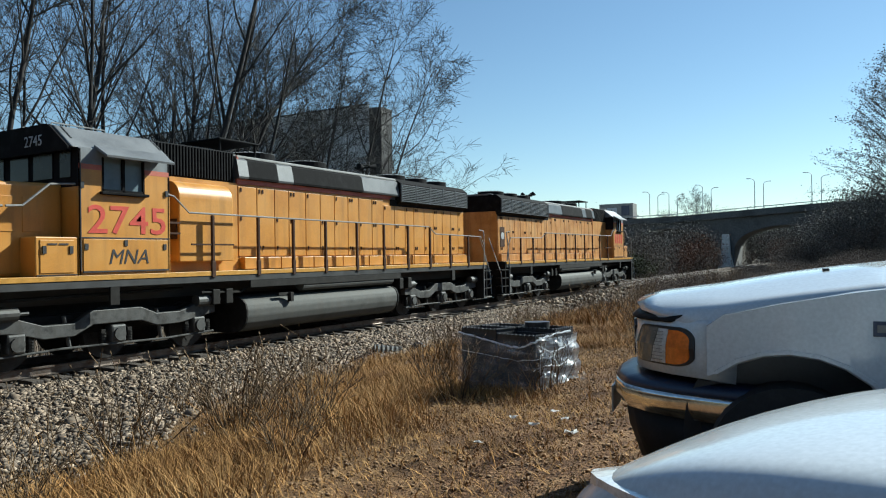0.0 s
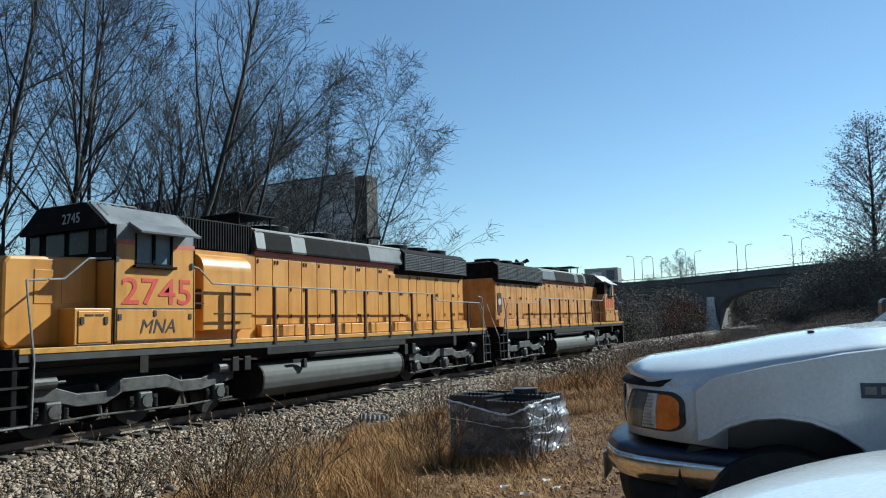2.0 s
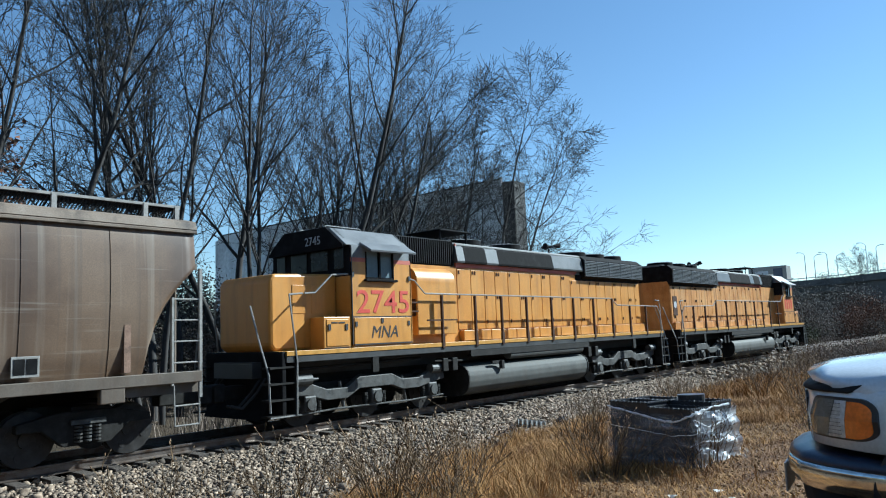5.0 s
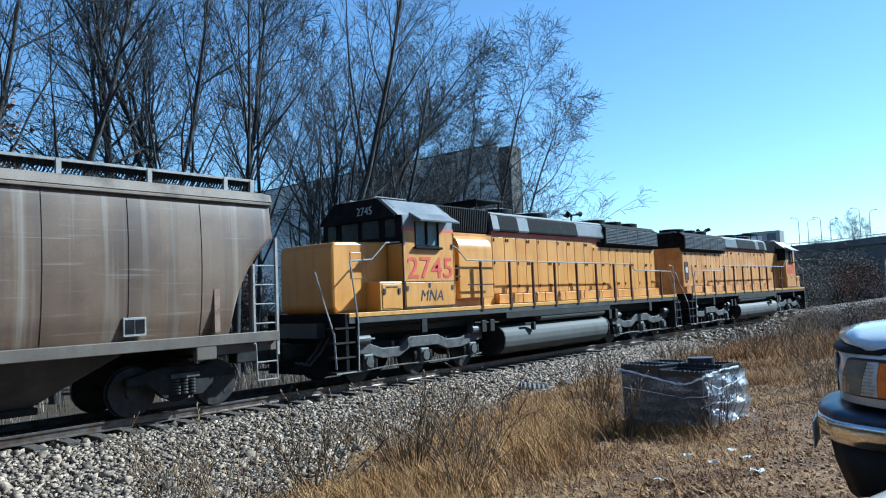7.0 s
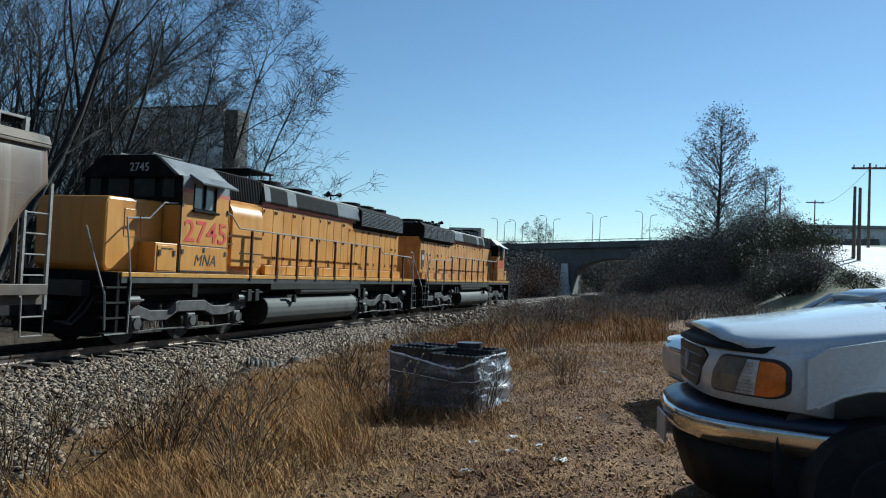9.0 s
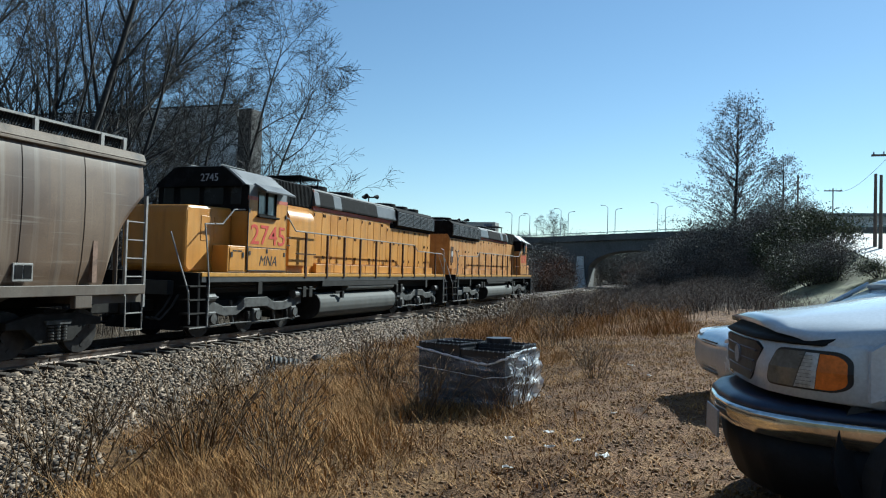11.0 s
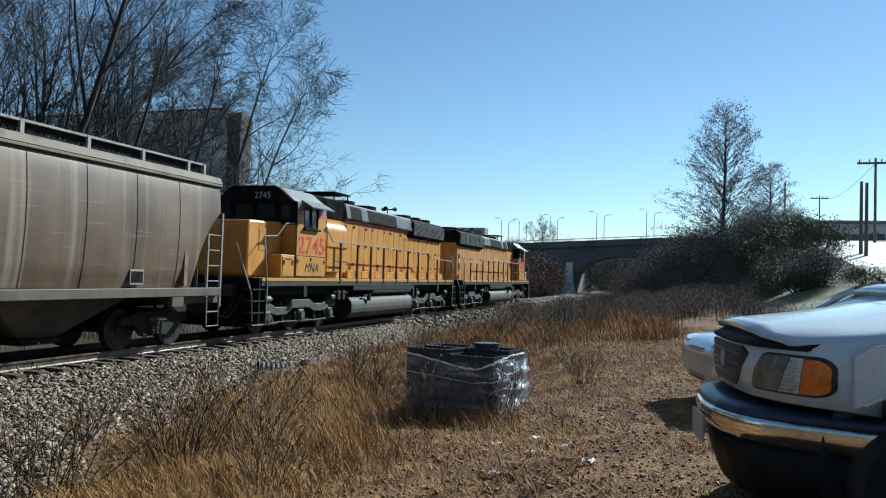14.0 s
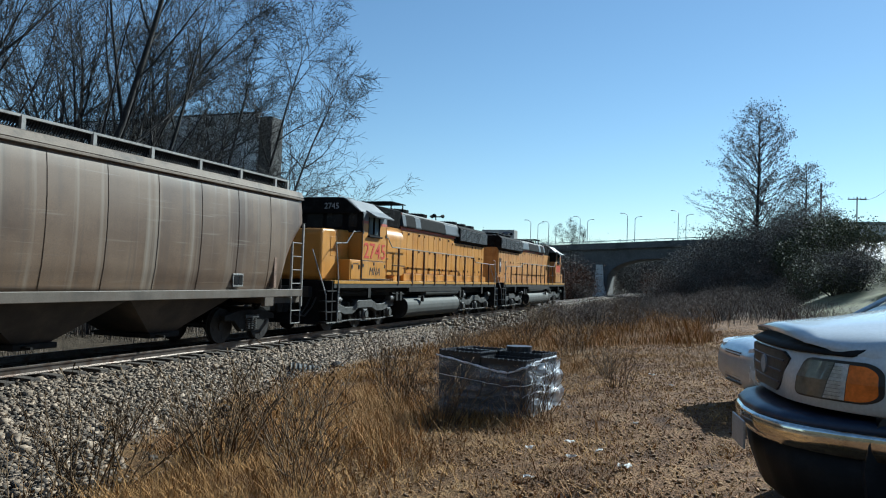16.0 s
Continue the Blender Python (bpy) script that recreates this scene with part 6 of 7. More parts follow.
            z = 0.742 + 0.236 * h + (c if h < 0.5 else -c)
            ring.append((front_x(y) + off, y, z))
        rings.append(ring)
    loft(bm, rings)
    g = P("grille", bm, BLACKPLASTIC, "dark grille in a white surround")
    for z in (0.80, 0.86, 0.92):
        bm = bmnew()
        hw = 0.24 + 0.135 * (z - 0.742) / 0.236
        pipe(bm, [(front_x(hw * q) + 0.014, hw * q, z) for q in (-1, -0.6, -0.2, 0.2, 0.6, 1)], 0.006)
        P("grille_bar", bm, NAVY, parent=g)
    bm = bmnew()
    rod(bm, (-0.03, 0, 0.87), (-0.005, 0, 0.87), 0.052, n=20)
    P("emblem", bm, INKGREY, parent=g)
    # headlamps that wrap round the corner: grey lens, clear ribbed part, amber part
    for s in (-1, 1):
        h = P("headlamp", band(0.432, 0.768, 0.085, 0.0, 0.010, 0.762, 0.968, 0.055, 0.06, side=s), BLACKPLASTIC, "wrap-round headlamp with amber corner")
        P("lens", band(0.446, 0.600, 0.078, 0.045, 0.015, 0.772, 0.958, 0.045, 0.0, side=s), LENS, "grey headlamp lens", parent=h)
        c = P("clear_lamp", band(0.602, 0.672, 0.045, 0.015, 0.015, 0.772, 0.955, 0.0, 0.0, side=s), LENSWHITE, "ribbed clear lamp", parent=h)
        for k in range(9):
            z = 0.79 + k * 0.018
            P("rib", band(0.612 + 0.002 * k, 0.664 + 0.0005 * k, 0, 0, 0.0265, z, z + 0.006, 0, 0, side=s), LENS, parent=c)
        P("turn_lamp", band(0.674, 0.756, 0.015, 0.0, 0.015, 0.772, 0.952, 0.0, 0.05, side=s), AMBER, "amber turn lamp", parent=h)
    # bumper: dark top pad, chrome bar, dark valance
    def bump_x(y):
        return float(np.interp(abs(y), [0, 0.25, 0.45, 0.58, 0.68, 0.76, 0.82], [0.085, 0.065, -0.005, -0.12, -0.27, -0.44, -0.60]))
    def sweep(name, sec, m, lab):
        bm = bmnew()
        rings = []
        for k in range(49):
            y = -0.82 + 1.64 * k / 48
            rings.append([(bump_x(y) + dx, y, z) for dx, z in sec])
        loft(bm, rings)
        return P(name, bm, m, lab, smooth=True)
    sweep("bumper_pad", [(-0.16, 0.70), (-0.005, 0.665), (0.02, 0.64), (0.015, 0.625), (-0.16, 0.625)], NAVY, "dark blue bumper top")
    sweep("bumper", [(-0.12, 0.625), (0.02, 0.622), (0.032, 0.60), (0.026, 0.545), (0.0, 0.50), (-0.02, 0.495), (-0.12, 0.495)], CHROME, "worn chrome bumper")
    sweep("valance", [(-0.14, 0.497), (-0.03, 0.49), (-0.05, 0.36), (-0.11, 0.19), (-0.24, 0.19)], SMOKE, "black lower valance")
    bm = bmnew()
    box(bm, 0.118, 0.13, -0.16, 0.16, 0.40, 0.555, 0.004)
    P("number_plate", bm, GALV, "pale front plate")
    # cowl, windscreen, cab
    bm = bmnew()
    box(bm, -1.56, -1.40, -0.88, 0.88, 1.10, 1.205, 0.02)
    P("cowl", bm, BLACKPLASTIC)
    for y in (-0.25, 0.45):
        bm = bmnew()
        pipe(bm, [(-1.42, y, 1.22), (-1.55, y + 0.1, 1.27), (-1.70, y + 0.45, 1.34)], 0.012)
        P("wiper", bm, BLACKPLASTIC)
    bm = bmnew()
    prism(bm, [(-1.48, 1.19), (-2.18, 1.74), (-2.21, 1.72), (-1.54, 1.17)], "y", -0.74, 0.74)
    P("windscreen", bm, mat("windscreen", (0.05, 0.10, 0.13), 0.05, scale=2, amount=0.1, bump=0, spec=1.0, coat=0.5), "blue-tinted sloping windscreen")
    bm = bmnew()
    box(bm, -3.05, -2.12, -0.70, 0.70, 1.72, 1.80, 0.035)
    P("cab_roof", bm, WHITEPAINT)
    bm = bmnew()
    box(bm, -3.05, -1.56, -0.86, 0.86, 0.35, 1.18)
    P("cab_inside", bm, BLACKPLASTIC)
    for s in (-1, 1):
        bm = bmnew()
        for a, c in (((-1.46, s * 0.86, 1.19), (-2.18, s * 0.72, 1.76)), ((-3.02, s * 0.88, 1.2), (-3.0, s * 0.72, 1.76))):
            rod(bm, a, c, 0.035, n=8)
        P("pillar", bm, WHITEPAINT)
        bm = bmnew()
        prism(bm, [(-1.62, 1.22), (-2.18, 1.70), (-2.95, 1.72), (-2.98, 1.22)], "y", s * 0.83, s * 0.84)
        P("side_glass", bm, GLASS)
    bm = bmnew()
    prism(bm, [(-3.1, 0.40), (-3.1, 1.22), (-4.95, 1.22), (-4.95, 0.45), (-4.45, 0.45), (-4.42, 0.72), (-4.22, 0.86), (-3.92, 0.86), (-3.72, 0.72), (-3.68, 0.42)], "y", -W, W, 0.0)
    bmesh.ops.triangulate(bm, faces=[f for f in bm.faces if len(f.verts) > 4])
    P("bed", bm, WHITEPAINT)
    for x in (-0.78, -4.07):
        for s in (-1, 1):
            wheel_part(T, x, s * 0.82, 0.36, 0.36, 0.24, s)
    bm = bmnew()
    box(bm, -4.8, -0.3, -0.5, 0.5, 0.32, 0.55)
    P("chassis", bm, UNDER)
    return T


def build_sedan(name, label, at, paint, hood_z, roof_z, lamp_label):
    """A rounded saloon car; its own x points ahead, y to its left, z 0 on the ground, the nose at x 0."""
    T = thing(name, label, "car", at=at)
    P = lambda n, bm, m, lab="", parent=None, smooth=False: part(n, bm, m, parent or T, lab, smooth)
    W = 0.87
    rings = []
    rows = ((0.02, 0.34, 0.56, 0.60), (-0.03, 0.20, 0.66, 0.72), (-0.14, 0.16, 0.71, 0.80), (-0.45, 0.22, hood_z - 0.09, 0.85), (-0.80, 0.22, hood_z - 0.03, W), (-1.15, 0.22, hood_z, W), (-1.35, 0.22, hood_z + 0.02, W),
            (-2.2, 0.22, hood_z + 0.04, W), (-3.4, 0.22, hood_z + 0.05, W), (-4.2, 0.24, hood_z + 0.03, 0.85), (-4.5, 0.32, hood_z - 0.08, 0.76), (-4.6, 0.45, 0.62, 0.68))
    for x, lo, hi, w in rows:
        ring = [(x, -w * 0.9, lo), (x, -w, lo + (hi - lo) * 0.35), (x, -w * 0.99, lo + (hi - lo) * 0.72), (x, -w * 0.93, hi - 0.035), (x, -w * 0.80, hi), (x, -w * 0.45, hi + 0.035 if x < -0.1 else hi), (x, 0, hi + 0.05 if x < -0.1 else hi)]
        ring += [(px, -py, pz) for px, py, pz in ring[-2::-1]]
        rings.append(ring)
    bm = bmnew()
    loft(bm, rings)
    ob = P("body", bm, paint, smooth=True)
    sub = ob.modifiers.new("round", "SUBSURF")
    sub.levels = sub.render_levels = 2
    rings = []
    for x, z, w in ((-1.30, hood_z + 0.02, 0.78), (-1.75, hood_z + 0.30, 0.68), (-2.15, roof_z - 0.05, 0.60), (-2.7, roof_z, 0.58), (-3.3, roof_z - 0.06, 0.58), (-3.75, hood_z + 0.28, 0.64), (-4.1, hood_z + 0.05, 0.72)):
        rings.append([(x, -0.80, hood_z - 0.05), (x, -w, z - 0.04), (x, -w * 0.7, z), (x, w * 0.7, z), (x, w, z - 0.04), (x, 0.80, hood_z - 0.05)])
    bm = bmnew()
    loft(bm, rings)
    g = P("glasshouse", bm, GLASS, "dark tinted windows", smooth=True)
    bm = bmnew()
    rings = [[(x, -w, z), (x, -w * 0.6, z + 0.03), (x, w * 0.6, z + 0.03), (x, w, z), (x, w * 0.9, z - 0.05), (x, -w * 0.9, z - 0.05)] for x, z, w in ((-2.0, roof_z - 0.08, 0.57), (-2.2, roof_z - 0.02, 0.6), (-2.7, roof_z + 0.01, 0.6), (-3.2, roof_z - 0.02, 0.6), (-3.4, roof_z - 0.09, 0.57))]
    loft(bm, rings)
    P("roof", bm, paint, smooth=True)
    for s in (-1, 1):
        for a, c in (((-1.32, s * 0.79, hood_z), (-2.05, s * 0.60, roof_z - 0.07)), ((-4.05, s * 0.76, hood_z + 0.03), (-3.4, s * 0.6, roof_z - 0.08)), ((-2.75, s * 0.81, hood_z), (-2.72, s * 0.62, roof_z - 0.03))):
            bm = bmnew()
            rod(bm, a, c, 0.03, n=8)
            P("pillar", bm, paint)
        bm = bmnew()
        rings = []
        for k in range(7):
            q = k / 6
            x = -0.06 - 0.42 * q ** 1.6
            y = s * (0.45 + 0.37 * q ** 0.6)
            z0, z1 = 0.54 + 0.03 * q, 0.665 + 0.075 * q ** 0.6
            rings.append([(x - 0.05, y * 0.9, z0), (x + 0.055, y * 1.02, z0), (x + 0.035, y * 1.01, z1), (x - 0.06, y * 0.88, z1 + 0.02)])
        loft(bm, rings)
        h = P("headlamp", bm, LENSWHITE, lamp_label)
        bm = bmnew()
        rod(bm, (-0.42, s * 0.76, 0.665), (-0.36, s * 0.845, 0.665), 0.045, n=12)
        P("turn_lamp", bm, AMBER, parent=h)
        for x in (-0.85, -3.55):
            wheel_part(T, x, s * 0.78, 0.31, 0.31, 0.2, s)
            bm = bmnew()
            rod(bm, (x, s * 0.66, 0.33), (x, s * 0.872, 0.33), 0.36, n=24)
            P("arch_liner", bm, BLACKPLASTIC)
        bm = bmnew()
        box(bm, -1.75, -1.62, s * 0.86, s * 1.02, hood_z + 0.05, hood_z + 0.17, 0.03)
        P("mirror", bm, paint)
    for z in (0.26, 0.30, 0.34, 0.57, 0.60):
        bm = bmnew()
        box(bm, -0.12, 0.008, -0.26, 0.26, z, z + 0.014)
        P("grille_bar", bm, BLACKPLASTIC)
    return T


def wrap_material(name, low, high):
    m = bpy.data.materials.new(name)
    m.use_nodes = True
    nt = m.node_tree
    link = nt.links.new
    b = nt.nodes["Principled BSDF"]
    b.inputs["Base Color"].default_value = (0.78, 0.80, 0.82, 1)
    b.inputs["Roughness"].default_value = 0.22
    b.inputs["Specular IOR Level"].default_value = 0.9
    co = nt.nodes.new("ShaderNodeTexCoord")
    mp = nt.nodes.new("ShaderNodeMapping")
    mp.inputs["Scale"].default_value = (1.2, 1.2, 7)
    mp.inputs["Rotation"].default_value = (0.15, 0.2, 0)
    link(co.outputs["Object"], mp.inputs["Vector"])
    n = nt.nodes.new("ShaderNodeTexNoise")
    n.inputs["Scale"].default_value, n.inputs["Detail"].default_value = 2.0, 3
    link(mp.outputs[0], n.inputs["Vector"])
    r = nt.nodes.new("ShaderNodeMapRange")
    r.inputs[1].default_value, r.inputs[2].default_value, r.inputs[3].default_value, r.inputs[4].default_value = 0.50, 0.76, low, high
    link(n.outputs["Fac"], r.inputs[0])
    link(r.outputs[0], b.inputs["Alpha"])
    bp = nt.nodes.new("ShaderNodeBump")
    bp.inputs["Strength"].default_value, bp.inputs["Distance"].default_value = 0.6, 0.03
    link(n.outputs["Fac"], bp.inputs["Height"])
    link(bp.outputs[0], b.inputs["Normal"])
    return m


def build_bundle():
    """A stack of black crates on a pallet, bound in torn stretch wrap."""
    B = thing("wrapped_crates", "stack of black plastic crates bound in torn clear stretch wrap", "crate stack", at=pose(8.181, -10.741, 0.385, -1.3, 0, -17.6))
    P = lambda n, bm, m, lab="", parent=None: part(n, bm, m, parent or B, lab)
    sx, sy, h = 0.35, 0.603, 0.74
    bm = bmnew()
    for y in (-0.54, -0.27, 0, 0.27, 0.54):
        box(bm, -sx, sx, y - 0.05, y + 0.05, 0.09, 0.11)
    for x in (-0.3, 0, 0.3):
        box(bm, x - 0.04, x + 0.04, -sy + 0.03, sy - 0.03, 0.0, 0.09)
    P("pallet", bm, WOOD, "weathered wooden pallet")
    # four open crates in the top layer, closed ones below
    for i, x in enumerate((-0.172, 0.172)):
        for j, y in enumerate((-0.298, 0.298)):
            for z0, z1 in ((0.11, 0.42), (0.42, 0.74)):
                t = 0.015
                w, d = 0.166, 0.292
                bm = bmnew()
                zz = z1 - (0.05 if (i, j) == (0, 0) and z1 > 0.7 else 0)
                box(bm, x - w, x + w, y - d, y - d + t, z0, zz)
                box(bm, x - w, x + w, y + d - t, y + d, z0, zz)
                box(bm, x - w, x - w + t, y - d + t, y + d - t, z0, zz)
                box(bm, x + w - t, x + w, y - d + t, y + d - t, z0, zz)
                box(bm, x - w + t, x + w - t, y - d + t, y + d - t, z0, z0 + 0.02)
                c = P("crate", bm, CRATE, "black plastic crate")
                if z1 > 0.7:
                    # scalloped rim
                    bm = bmnew()
                    for k in range(9):
                        q = -1 + 2 * (k + 0.5) / 9
                        for yy in (y - d, y + d):
                            rod(bm, (x + q * w, yy - 0.01, zz), (x + q * w, yy + 0.01, zz - 0.006), 0.012, n=8)
                        for xx in (x - w, x + w):
                            rod(bm, (xx - 0.01, y + q * d, zz), (xx + 0.01, y + q * d, zz - 0.006), 0.012, n=8)
                    P("rim", bm, CRATE, parent=c)["kind"] = "stuff"
    bm = bmnew()
    rod(bm, (0.16, -0.20, 0.62), (0.16, -0.20, 0.80), 0.14, 0.15, n=20)
    P("tub", bm, CRATE, "black round tub in the crates")
    # the wrap: a crumpled sleeve, its upper edge sagging
    rs = np.random.RandomState(8)
    for lay, (grow_by, lo, hi, seed) in enumerate(((0.012, 0.03, 0.70, 1), (0.024, 0.10, 0.66, 2))):
        n, rows = 88, 15
        verts, faces = [], []
        for j in range(rows):
            for i in range(n):
                q = i / n * 4
                side, f = int(q) % 4, q - int(q)
                a, b = sx + grow_by, sy + grow_by
                x, y = ((-a + 2 * a * f, -b), (a, -b + 2 * b * f), (a - 2 * a * f, b), (-a, b - 2 * b * f))[side]
                sag = 0.10 * max(0.0, math.sin(math.pi * ((q + 0.75) % 4) / 1.5)) if (q + 0.75) % 4 < 1.5 else 0.03 * math.sin(5 * q)
                top = hi - sag - 0.02 * math.sin(11 * q + seed)
                z = lo + (top - lo) * j / (rows - 1)
                w = 0.012 * math.sin(23 * z + 4 * math.sin(3 * q + seed) + seed) + 0.010 * math.sin(9 * q + 13 * z) + 0.006 * rs.randn()
                cx = 1 + w
                verts.append((x * cx, y * cx, z))
        for j in range(rows - 1):
            for i in range(n):
                faces.append((j * n + i, j * n + (i + 1) % n, (j + 1) * n + (i + 1) % n, (j + 1) * n + i))
        ob = mesh_from("stretch_wrap", verts, faces, WRAP, B, smooth=False)
        ob["label"] = "torn clear stretch wrap with bright folds"
    # bright twisted edge of the wrap, and a bunched sheet whitened for the sunlit side
    for pts, r in (([(-0.59, 0.53, 0.68), (-0.60, 0.30, 0.645), (-0.60, 0.05, 0.60), (-0.60, -0.20, 0.555), (-0.60, -0.36, 0.55), (-0.60, -0.53, 0.62), (-0.45, -0.575, 0.66), (-0.10, -0.58, 0.70), (0.40, -0.58, 0.705)], 0.011),
                   ([(-0.60, 0.50, 0.47), (-0.605, 0.10, 0.44), (-0.605, -0.3, 0.40), (-0.60, -0.55, 0.43), (-0.2, -0.59, 0.46)], 0.004),
                   ([(-0.60, -0.50, 0.30), (-0.40, -0.59, 0.36), (-0.05, -0.595, 0.33), (0.40, -0.585, 0.42)], 0.007),
                   ([(-0.58, -0.57, 0.58), (-0.30, -0.595, 0.50), (0.05, -0.60, 0.53), (0.45, -0.585, 0.60)], 0.008)):
        bm = bmnew()
        fine = []
        for a, b in zip(pts, pts[1:]):
            for k in range(6):
                p = Vector(a).lerp(Vector(b), k / 6)
                p = Vector((p.x * sx / 0.56, p.y * sy / 0.53, p.z))
                fine.append(p + Vector((0.003 * rs.randn(), 0.003 * rs.randn(), 0.003 * rs.randn())))
        for a, b in zip(fine, fine[1:]):
            rod(bm, a, b, r * (0.7 + 0.6 * rs.rand()), n=6)
        P("wrap_fold", bm, FOLD, "bright twisted fold of stretch wrap")
    n, rows = 26, 18
    vs, fs = [], []
    for j in range(rows):
        for i in range(n):
            q, z = i / (n - 1), 0.10 + 0.58 * j / (rows - 1)
            x = (sx + 0.01) * (2 * q - 1)
            y = -sy - 0.035 - 0.018 * math.sin(31 * z + 5 * q) - 0.014 * math.sin(17 * q - 9 * z) - 0.010 * abs(rs.randn())
            vs.append((x, y, z - 0.03 * math.sin(3 * q)))
    for j in range(rows - 1):
        for i in range(n - 1):
            fs.append((j * n + i, j * n + i + 1, (j + 1) * n + i + 1, (j + 1) * n + i))
    mesh_from("wrap_sheet", vs, fs, SUNSHEET, B)["label"] = "bunched sheet of stretch wrap whitened for sunlight"
    vs, fs = [], []
    for j in range(rows):
        for i in range(n):
            q = i / (n - 1)
            top = 0.66 - 0.11 * math.sin(math.pi * min(1, max(0, (q - 0.25) / 0.75))) ** 1.5
            z = 0.08 + (top - 0.08) * j / (rows - 1)
            vs.append((-sx - 0.036 - 0.010 * math.sin(13 * z + 4 * q) - 0.006 * abs(rs.randn()), sy + 0.02 - (2 * sy + 0.06) * q, z))
    for j in range(rows - 1):
        for i in range(n - 1):
            fs.append((j * n + i, j * n + i + 1, (j + 1) * n + i + 1, (j + 1) * n + i))
    mesh_from("wrap_sheet", vs, fs, FILM, B)["label"] = "clear sheet of stretch wrap with soft sheen"
    # loose scraps of wrap at the foot
    for k, (x, y, s) in enumerate(((0.42, -0.72, 0.16), (0.2, -0.80, 0.10), (-0.3, -0.78, 0.09))):
        vs, fs = [], []
        for j in range(5):
            for i in range(5):
                vs.append((x + (i - 2) * s / 2, y + (j - 2) * s / 2.5, 0.13 + 0.05 * abs(rs.randn()) * (1 if 0 < i < 4 else 0.4)))
        for j in range(4):
            for i in range(4):
                fs.append((j * 5 + i, j * 5 + i + 1, j * 5 + i + 6, j * 5 + i + 5))
        mesh_from("wrap_scrap", vs, fs, WRAP, B)


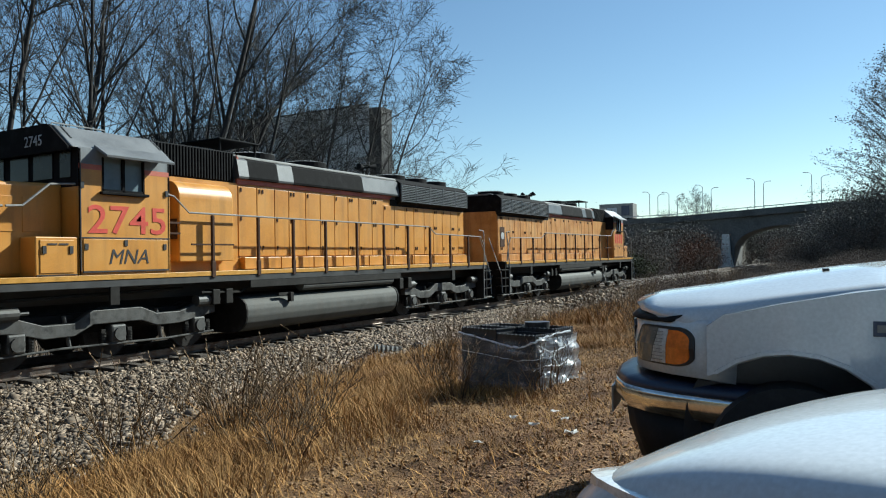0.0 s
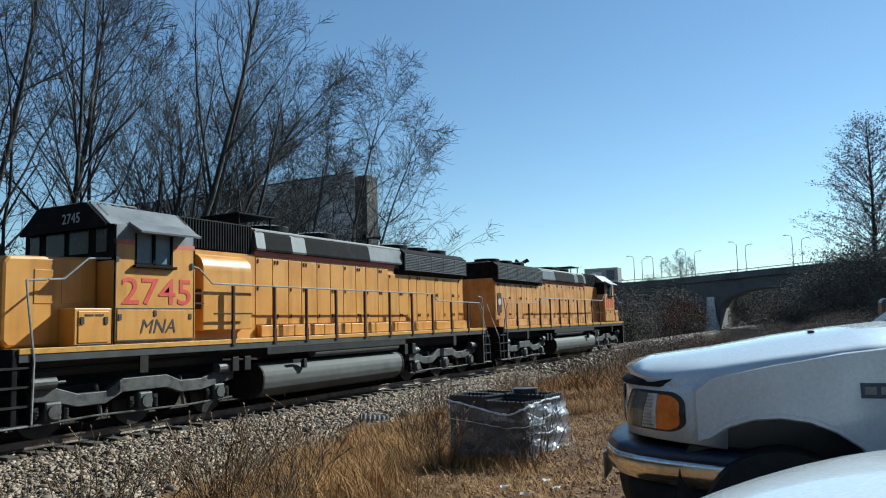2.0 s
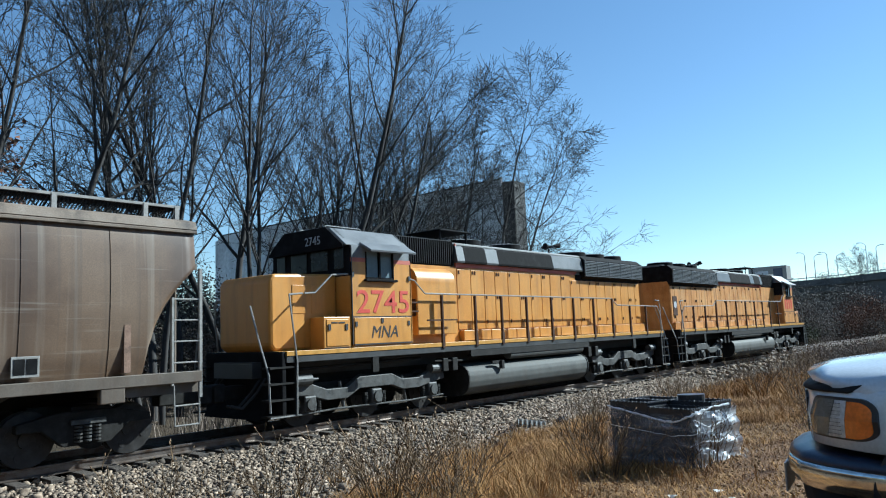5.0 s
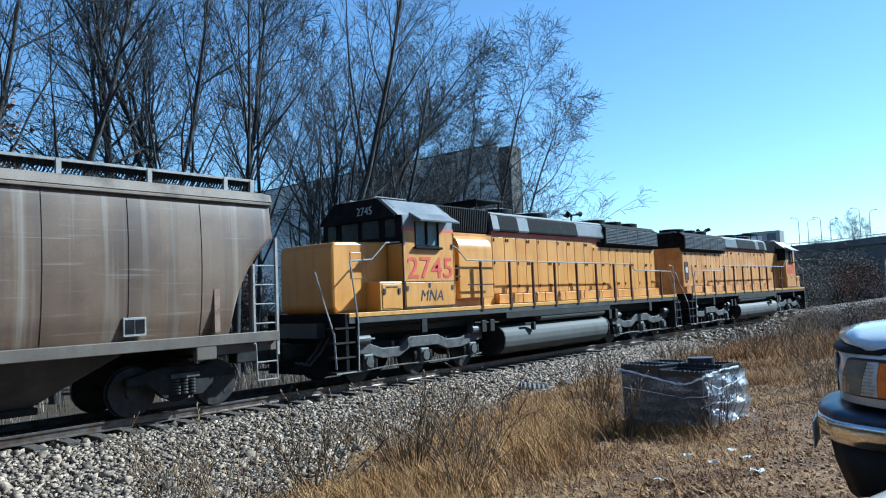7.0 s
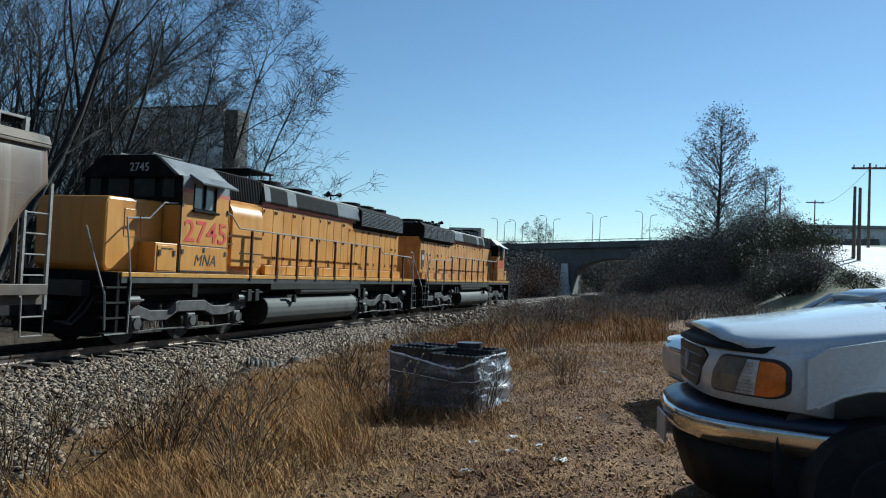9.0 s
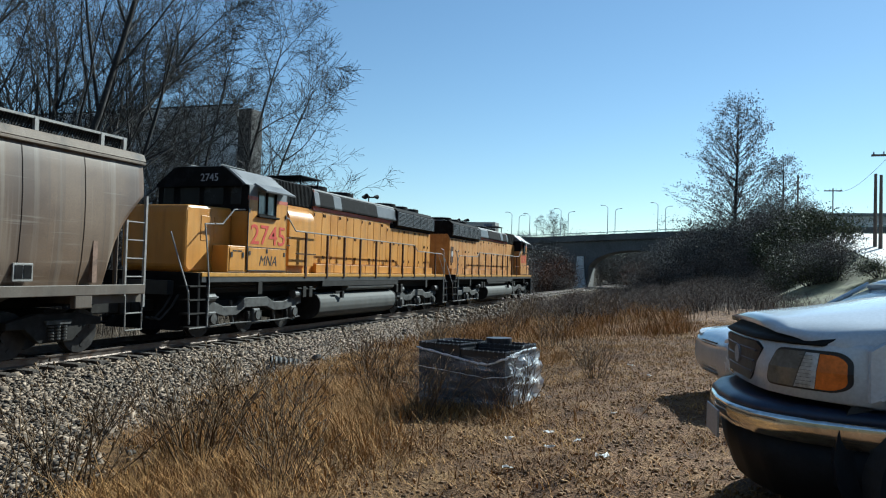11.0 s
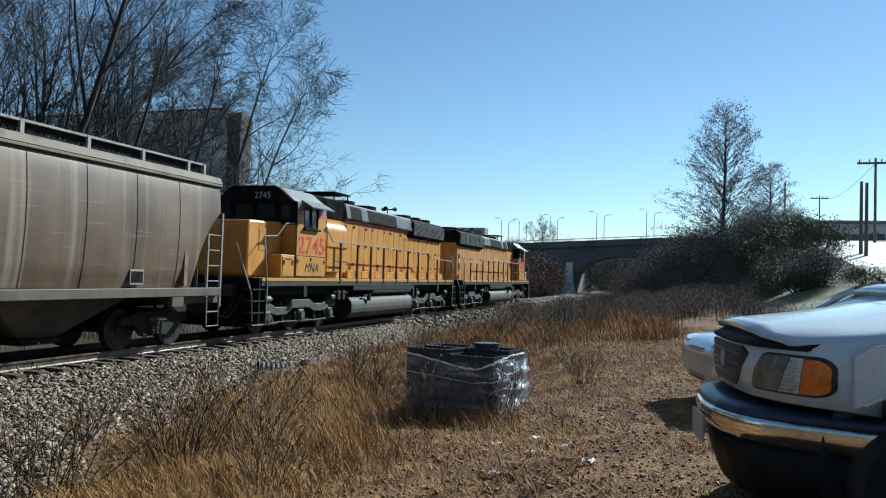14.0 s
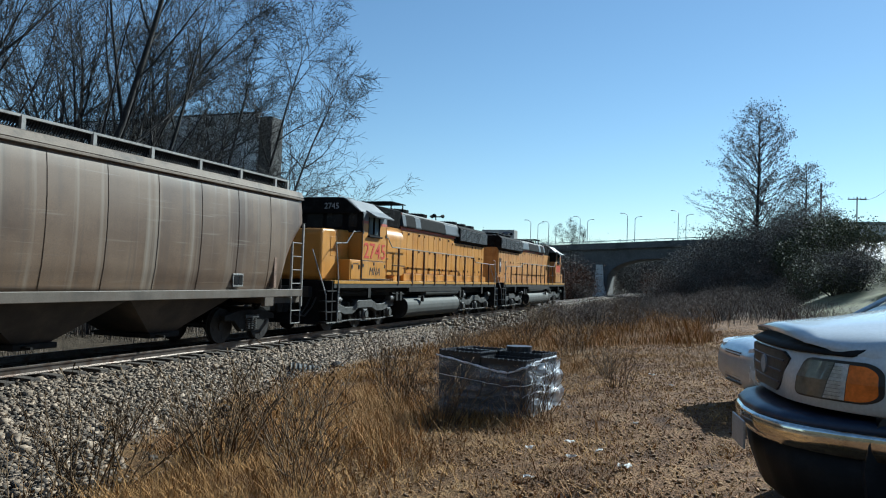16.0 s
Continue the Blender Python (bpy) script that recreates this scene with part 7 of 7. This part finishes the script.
def build_loose():
    rnd = random.Random(31)
    # scraps of paper on the dirt
    for x, y, s in ((5.53, -12.07, 0.045), (6.16, -11.6, 0.045), (5.75, -12.25, 0.04), (6.4, -11.9, 0.045), (5.2, -12.5, 0.045), (7.0, -12.4, 0.03), (4.9, -11.9, 0.03), (9.5, -12.6, 0.04), (10.5, -12.3, 0.045)):
        bm = bmnew()
        n = 4
        grid = [[bm.verts.new(((i - 1.5) * s * 0.6 + rnd.gauss(0, 0.01), (j - 1.5) * s * 0.4 + rnd.gauss(0, 0.01), rnd.uniform(0.005, 0.03))) for i in range(n)] for j in range(n)]
        for j in range(n - 1):
            for i in range(n - 1):
                bm.faces.new((grid[j][i], grid[j][i + 1], grid[j + 1][i + 1], grid[j + 1][i]))
        ob = part("paper_scrap", bm, PAPER)
        ob.matrix_basis = pose(x, y, float(ground_z(x, y)) + 0.012, 0, 0, rnd.uniform(0, 180))
        tagged(ob, "crumpled pale scrap of litter on the dirt", "litter", "litter")
    # short lengths of ribbed drain pipe beside the ballast
    for x, y, r, ln, rz, tilt in ((15.6, -3.75, 0.27, 0.7, 130, -8), (15.8, -4.6, 0.20, 0.45, 215, 5), (13.2, -4.75, 0.22, 0.55, 170, 14)):
        bm = bmnew()
        rings = []
        n = 18
        for k in range(23):
            q = k / 22
            rr = r * (1.0 + 0.05 * math.sin(q * 2 * math.pi * 6))
            rings.append([(-ln / 2 + ln * q, rr * math.cos(6.2832 * i / n), rr * math.sin(6.2832 * i / n)) for i in range(n)])
        for k in range(5):
            rings.append([(ln / 2 - ln * k / 4 * 0.98, r * 0.86 * math.cos(6.2832 * i / n), r * 0.86 * math.sin(6.2832 * i / n)) for i in range(n)])
        loft(bm, rings, cap=False)
        ob = part("drain_pipe", bm, PIPEBLACK)
        ob.matrix_basis = pose(x, y, float(ground_z(x, y)) - r * 0.30, 0, tilt, rz)
        tagged(ob, "short length of black ribbed drain pipe in the ballast", "drain pipe", "drain pipes")
    heap = []
    for k in range(46):
        r = rnd.random() ** 0.7
        a = rnd.uniform(0, 6.28)
        heap.append((13.4 + 2.1 * r * math.cos(a), -4.6 + 0.75 * r * math.sin(a), rnd.uniform(0.06, 0.17) * (1.2 - 0.5 * r), rnd.uniform(0, 180)))
    for k in range(14):
        heap.append((rnd.uniform(8.5, 12.5), rnd.uniform(-5.6, -3.9), rnd.uniform(0.05, 0.12), rnd.uniform(0, 180)))
    for k, (x, y, s, rz) in enumerate(heap):
        bm = bmnew()
        bmesh.ops.create_icosphere(bm, subdivisions=1, radius=s)
        for v in bm.verts:
            v.co *= 0.85 + 0.9 * noise.noise(v.co * (0.5 / s) + Vector((x, y, s)))
            v.co.z *= 0.7
        ob = part("rubble", bm, DARKHOLE if k % 4 == 0 else STONE)
        ob.matrix_basis = pose(x, y, float(ground_z(x, y)) + s * 0.15, 0, 0, rz)
        tagged(ob, "broken lump of rubble lying in the ballast", "rubble", "rubble")


WRAP = wrap_material("stretch_wrap", 0.02, 0.20)
# more opaque white: sunlight on that face put into the wrap itself
SUNSHEET = wrap_material("sunlit_wrap", 0.40, 0.85)
# whitish alpha bands in the film draw its soft sheen
FILM = wrap_material("film", 0.06, 0.27)
FOLD = mat("wrap_fold", (0.74, 0.76, 0.78), 0.25, scale=6, amount=0.3, bump=0.3)
build_pickup()
SILVER = mat("silver_car_paint", (0.52, 0.56, 0.60), 0.25, 0.3, scale=1.0, amount=0.1, bump=0, coat=0.6)
build_sedan("white_car", "white saloon car parked beside the pickup truck", pose(2.55, -13.865, 0.81, 0, 0, 68) @ Matrix.Scale(0.87, 4), WHITEPAINT, 0.94, 1.42, "clear headlamp")
build_sedan("silver_car", "silver saloon car parked beyond the pickup truck", pose(7.87, -13.26, 0.78, 0, 0, 105) @ Matrix.Scale(0.885, 4), SILVER, 0.84, 1.38, "clear headlamp")
build_bundle()
build_loose()


# ---- what moves ----
def motions():
    gap = 20.98
    walk(LOCO_A, [(t, pose(s, 0, 0)) for t, s in TRAIN])
    walk(LOCO_B, [(t, pose(s + gap, 0, 0, 0, 0, 180)) for t, s in TRAIN])
    walk(HOPPER_CAR, [(t, pose(s, 0, 0)) for t, s in TRAIN])
    # the wheels roll: rows close enough together that none turns far
    times = [0.4 * k for k in range(41)]
    gone = np.interp(times, [t for t, s in TRAIN], [s - TRAIN[0][1] for t, s in TRAIN])
    for axles, way in ((AXLES_A, 1), (AXLES_B, -1), (AXLES_H, 1)):
        for a in axles:
            u, r = a["axle_u"], a["axle_r"]
            walk(a, [(t, pose(u, 0, r, 0, way * math.degrees(g / r), 0)) for t, g in zip(times, gone)])


motions()
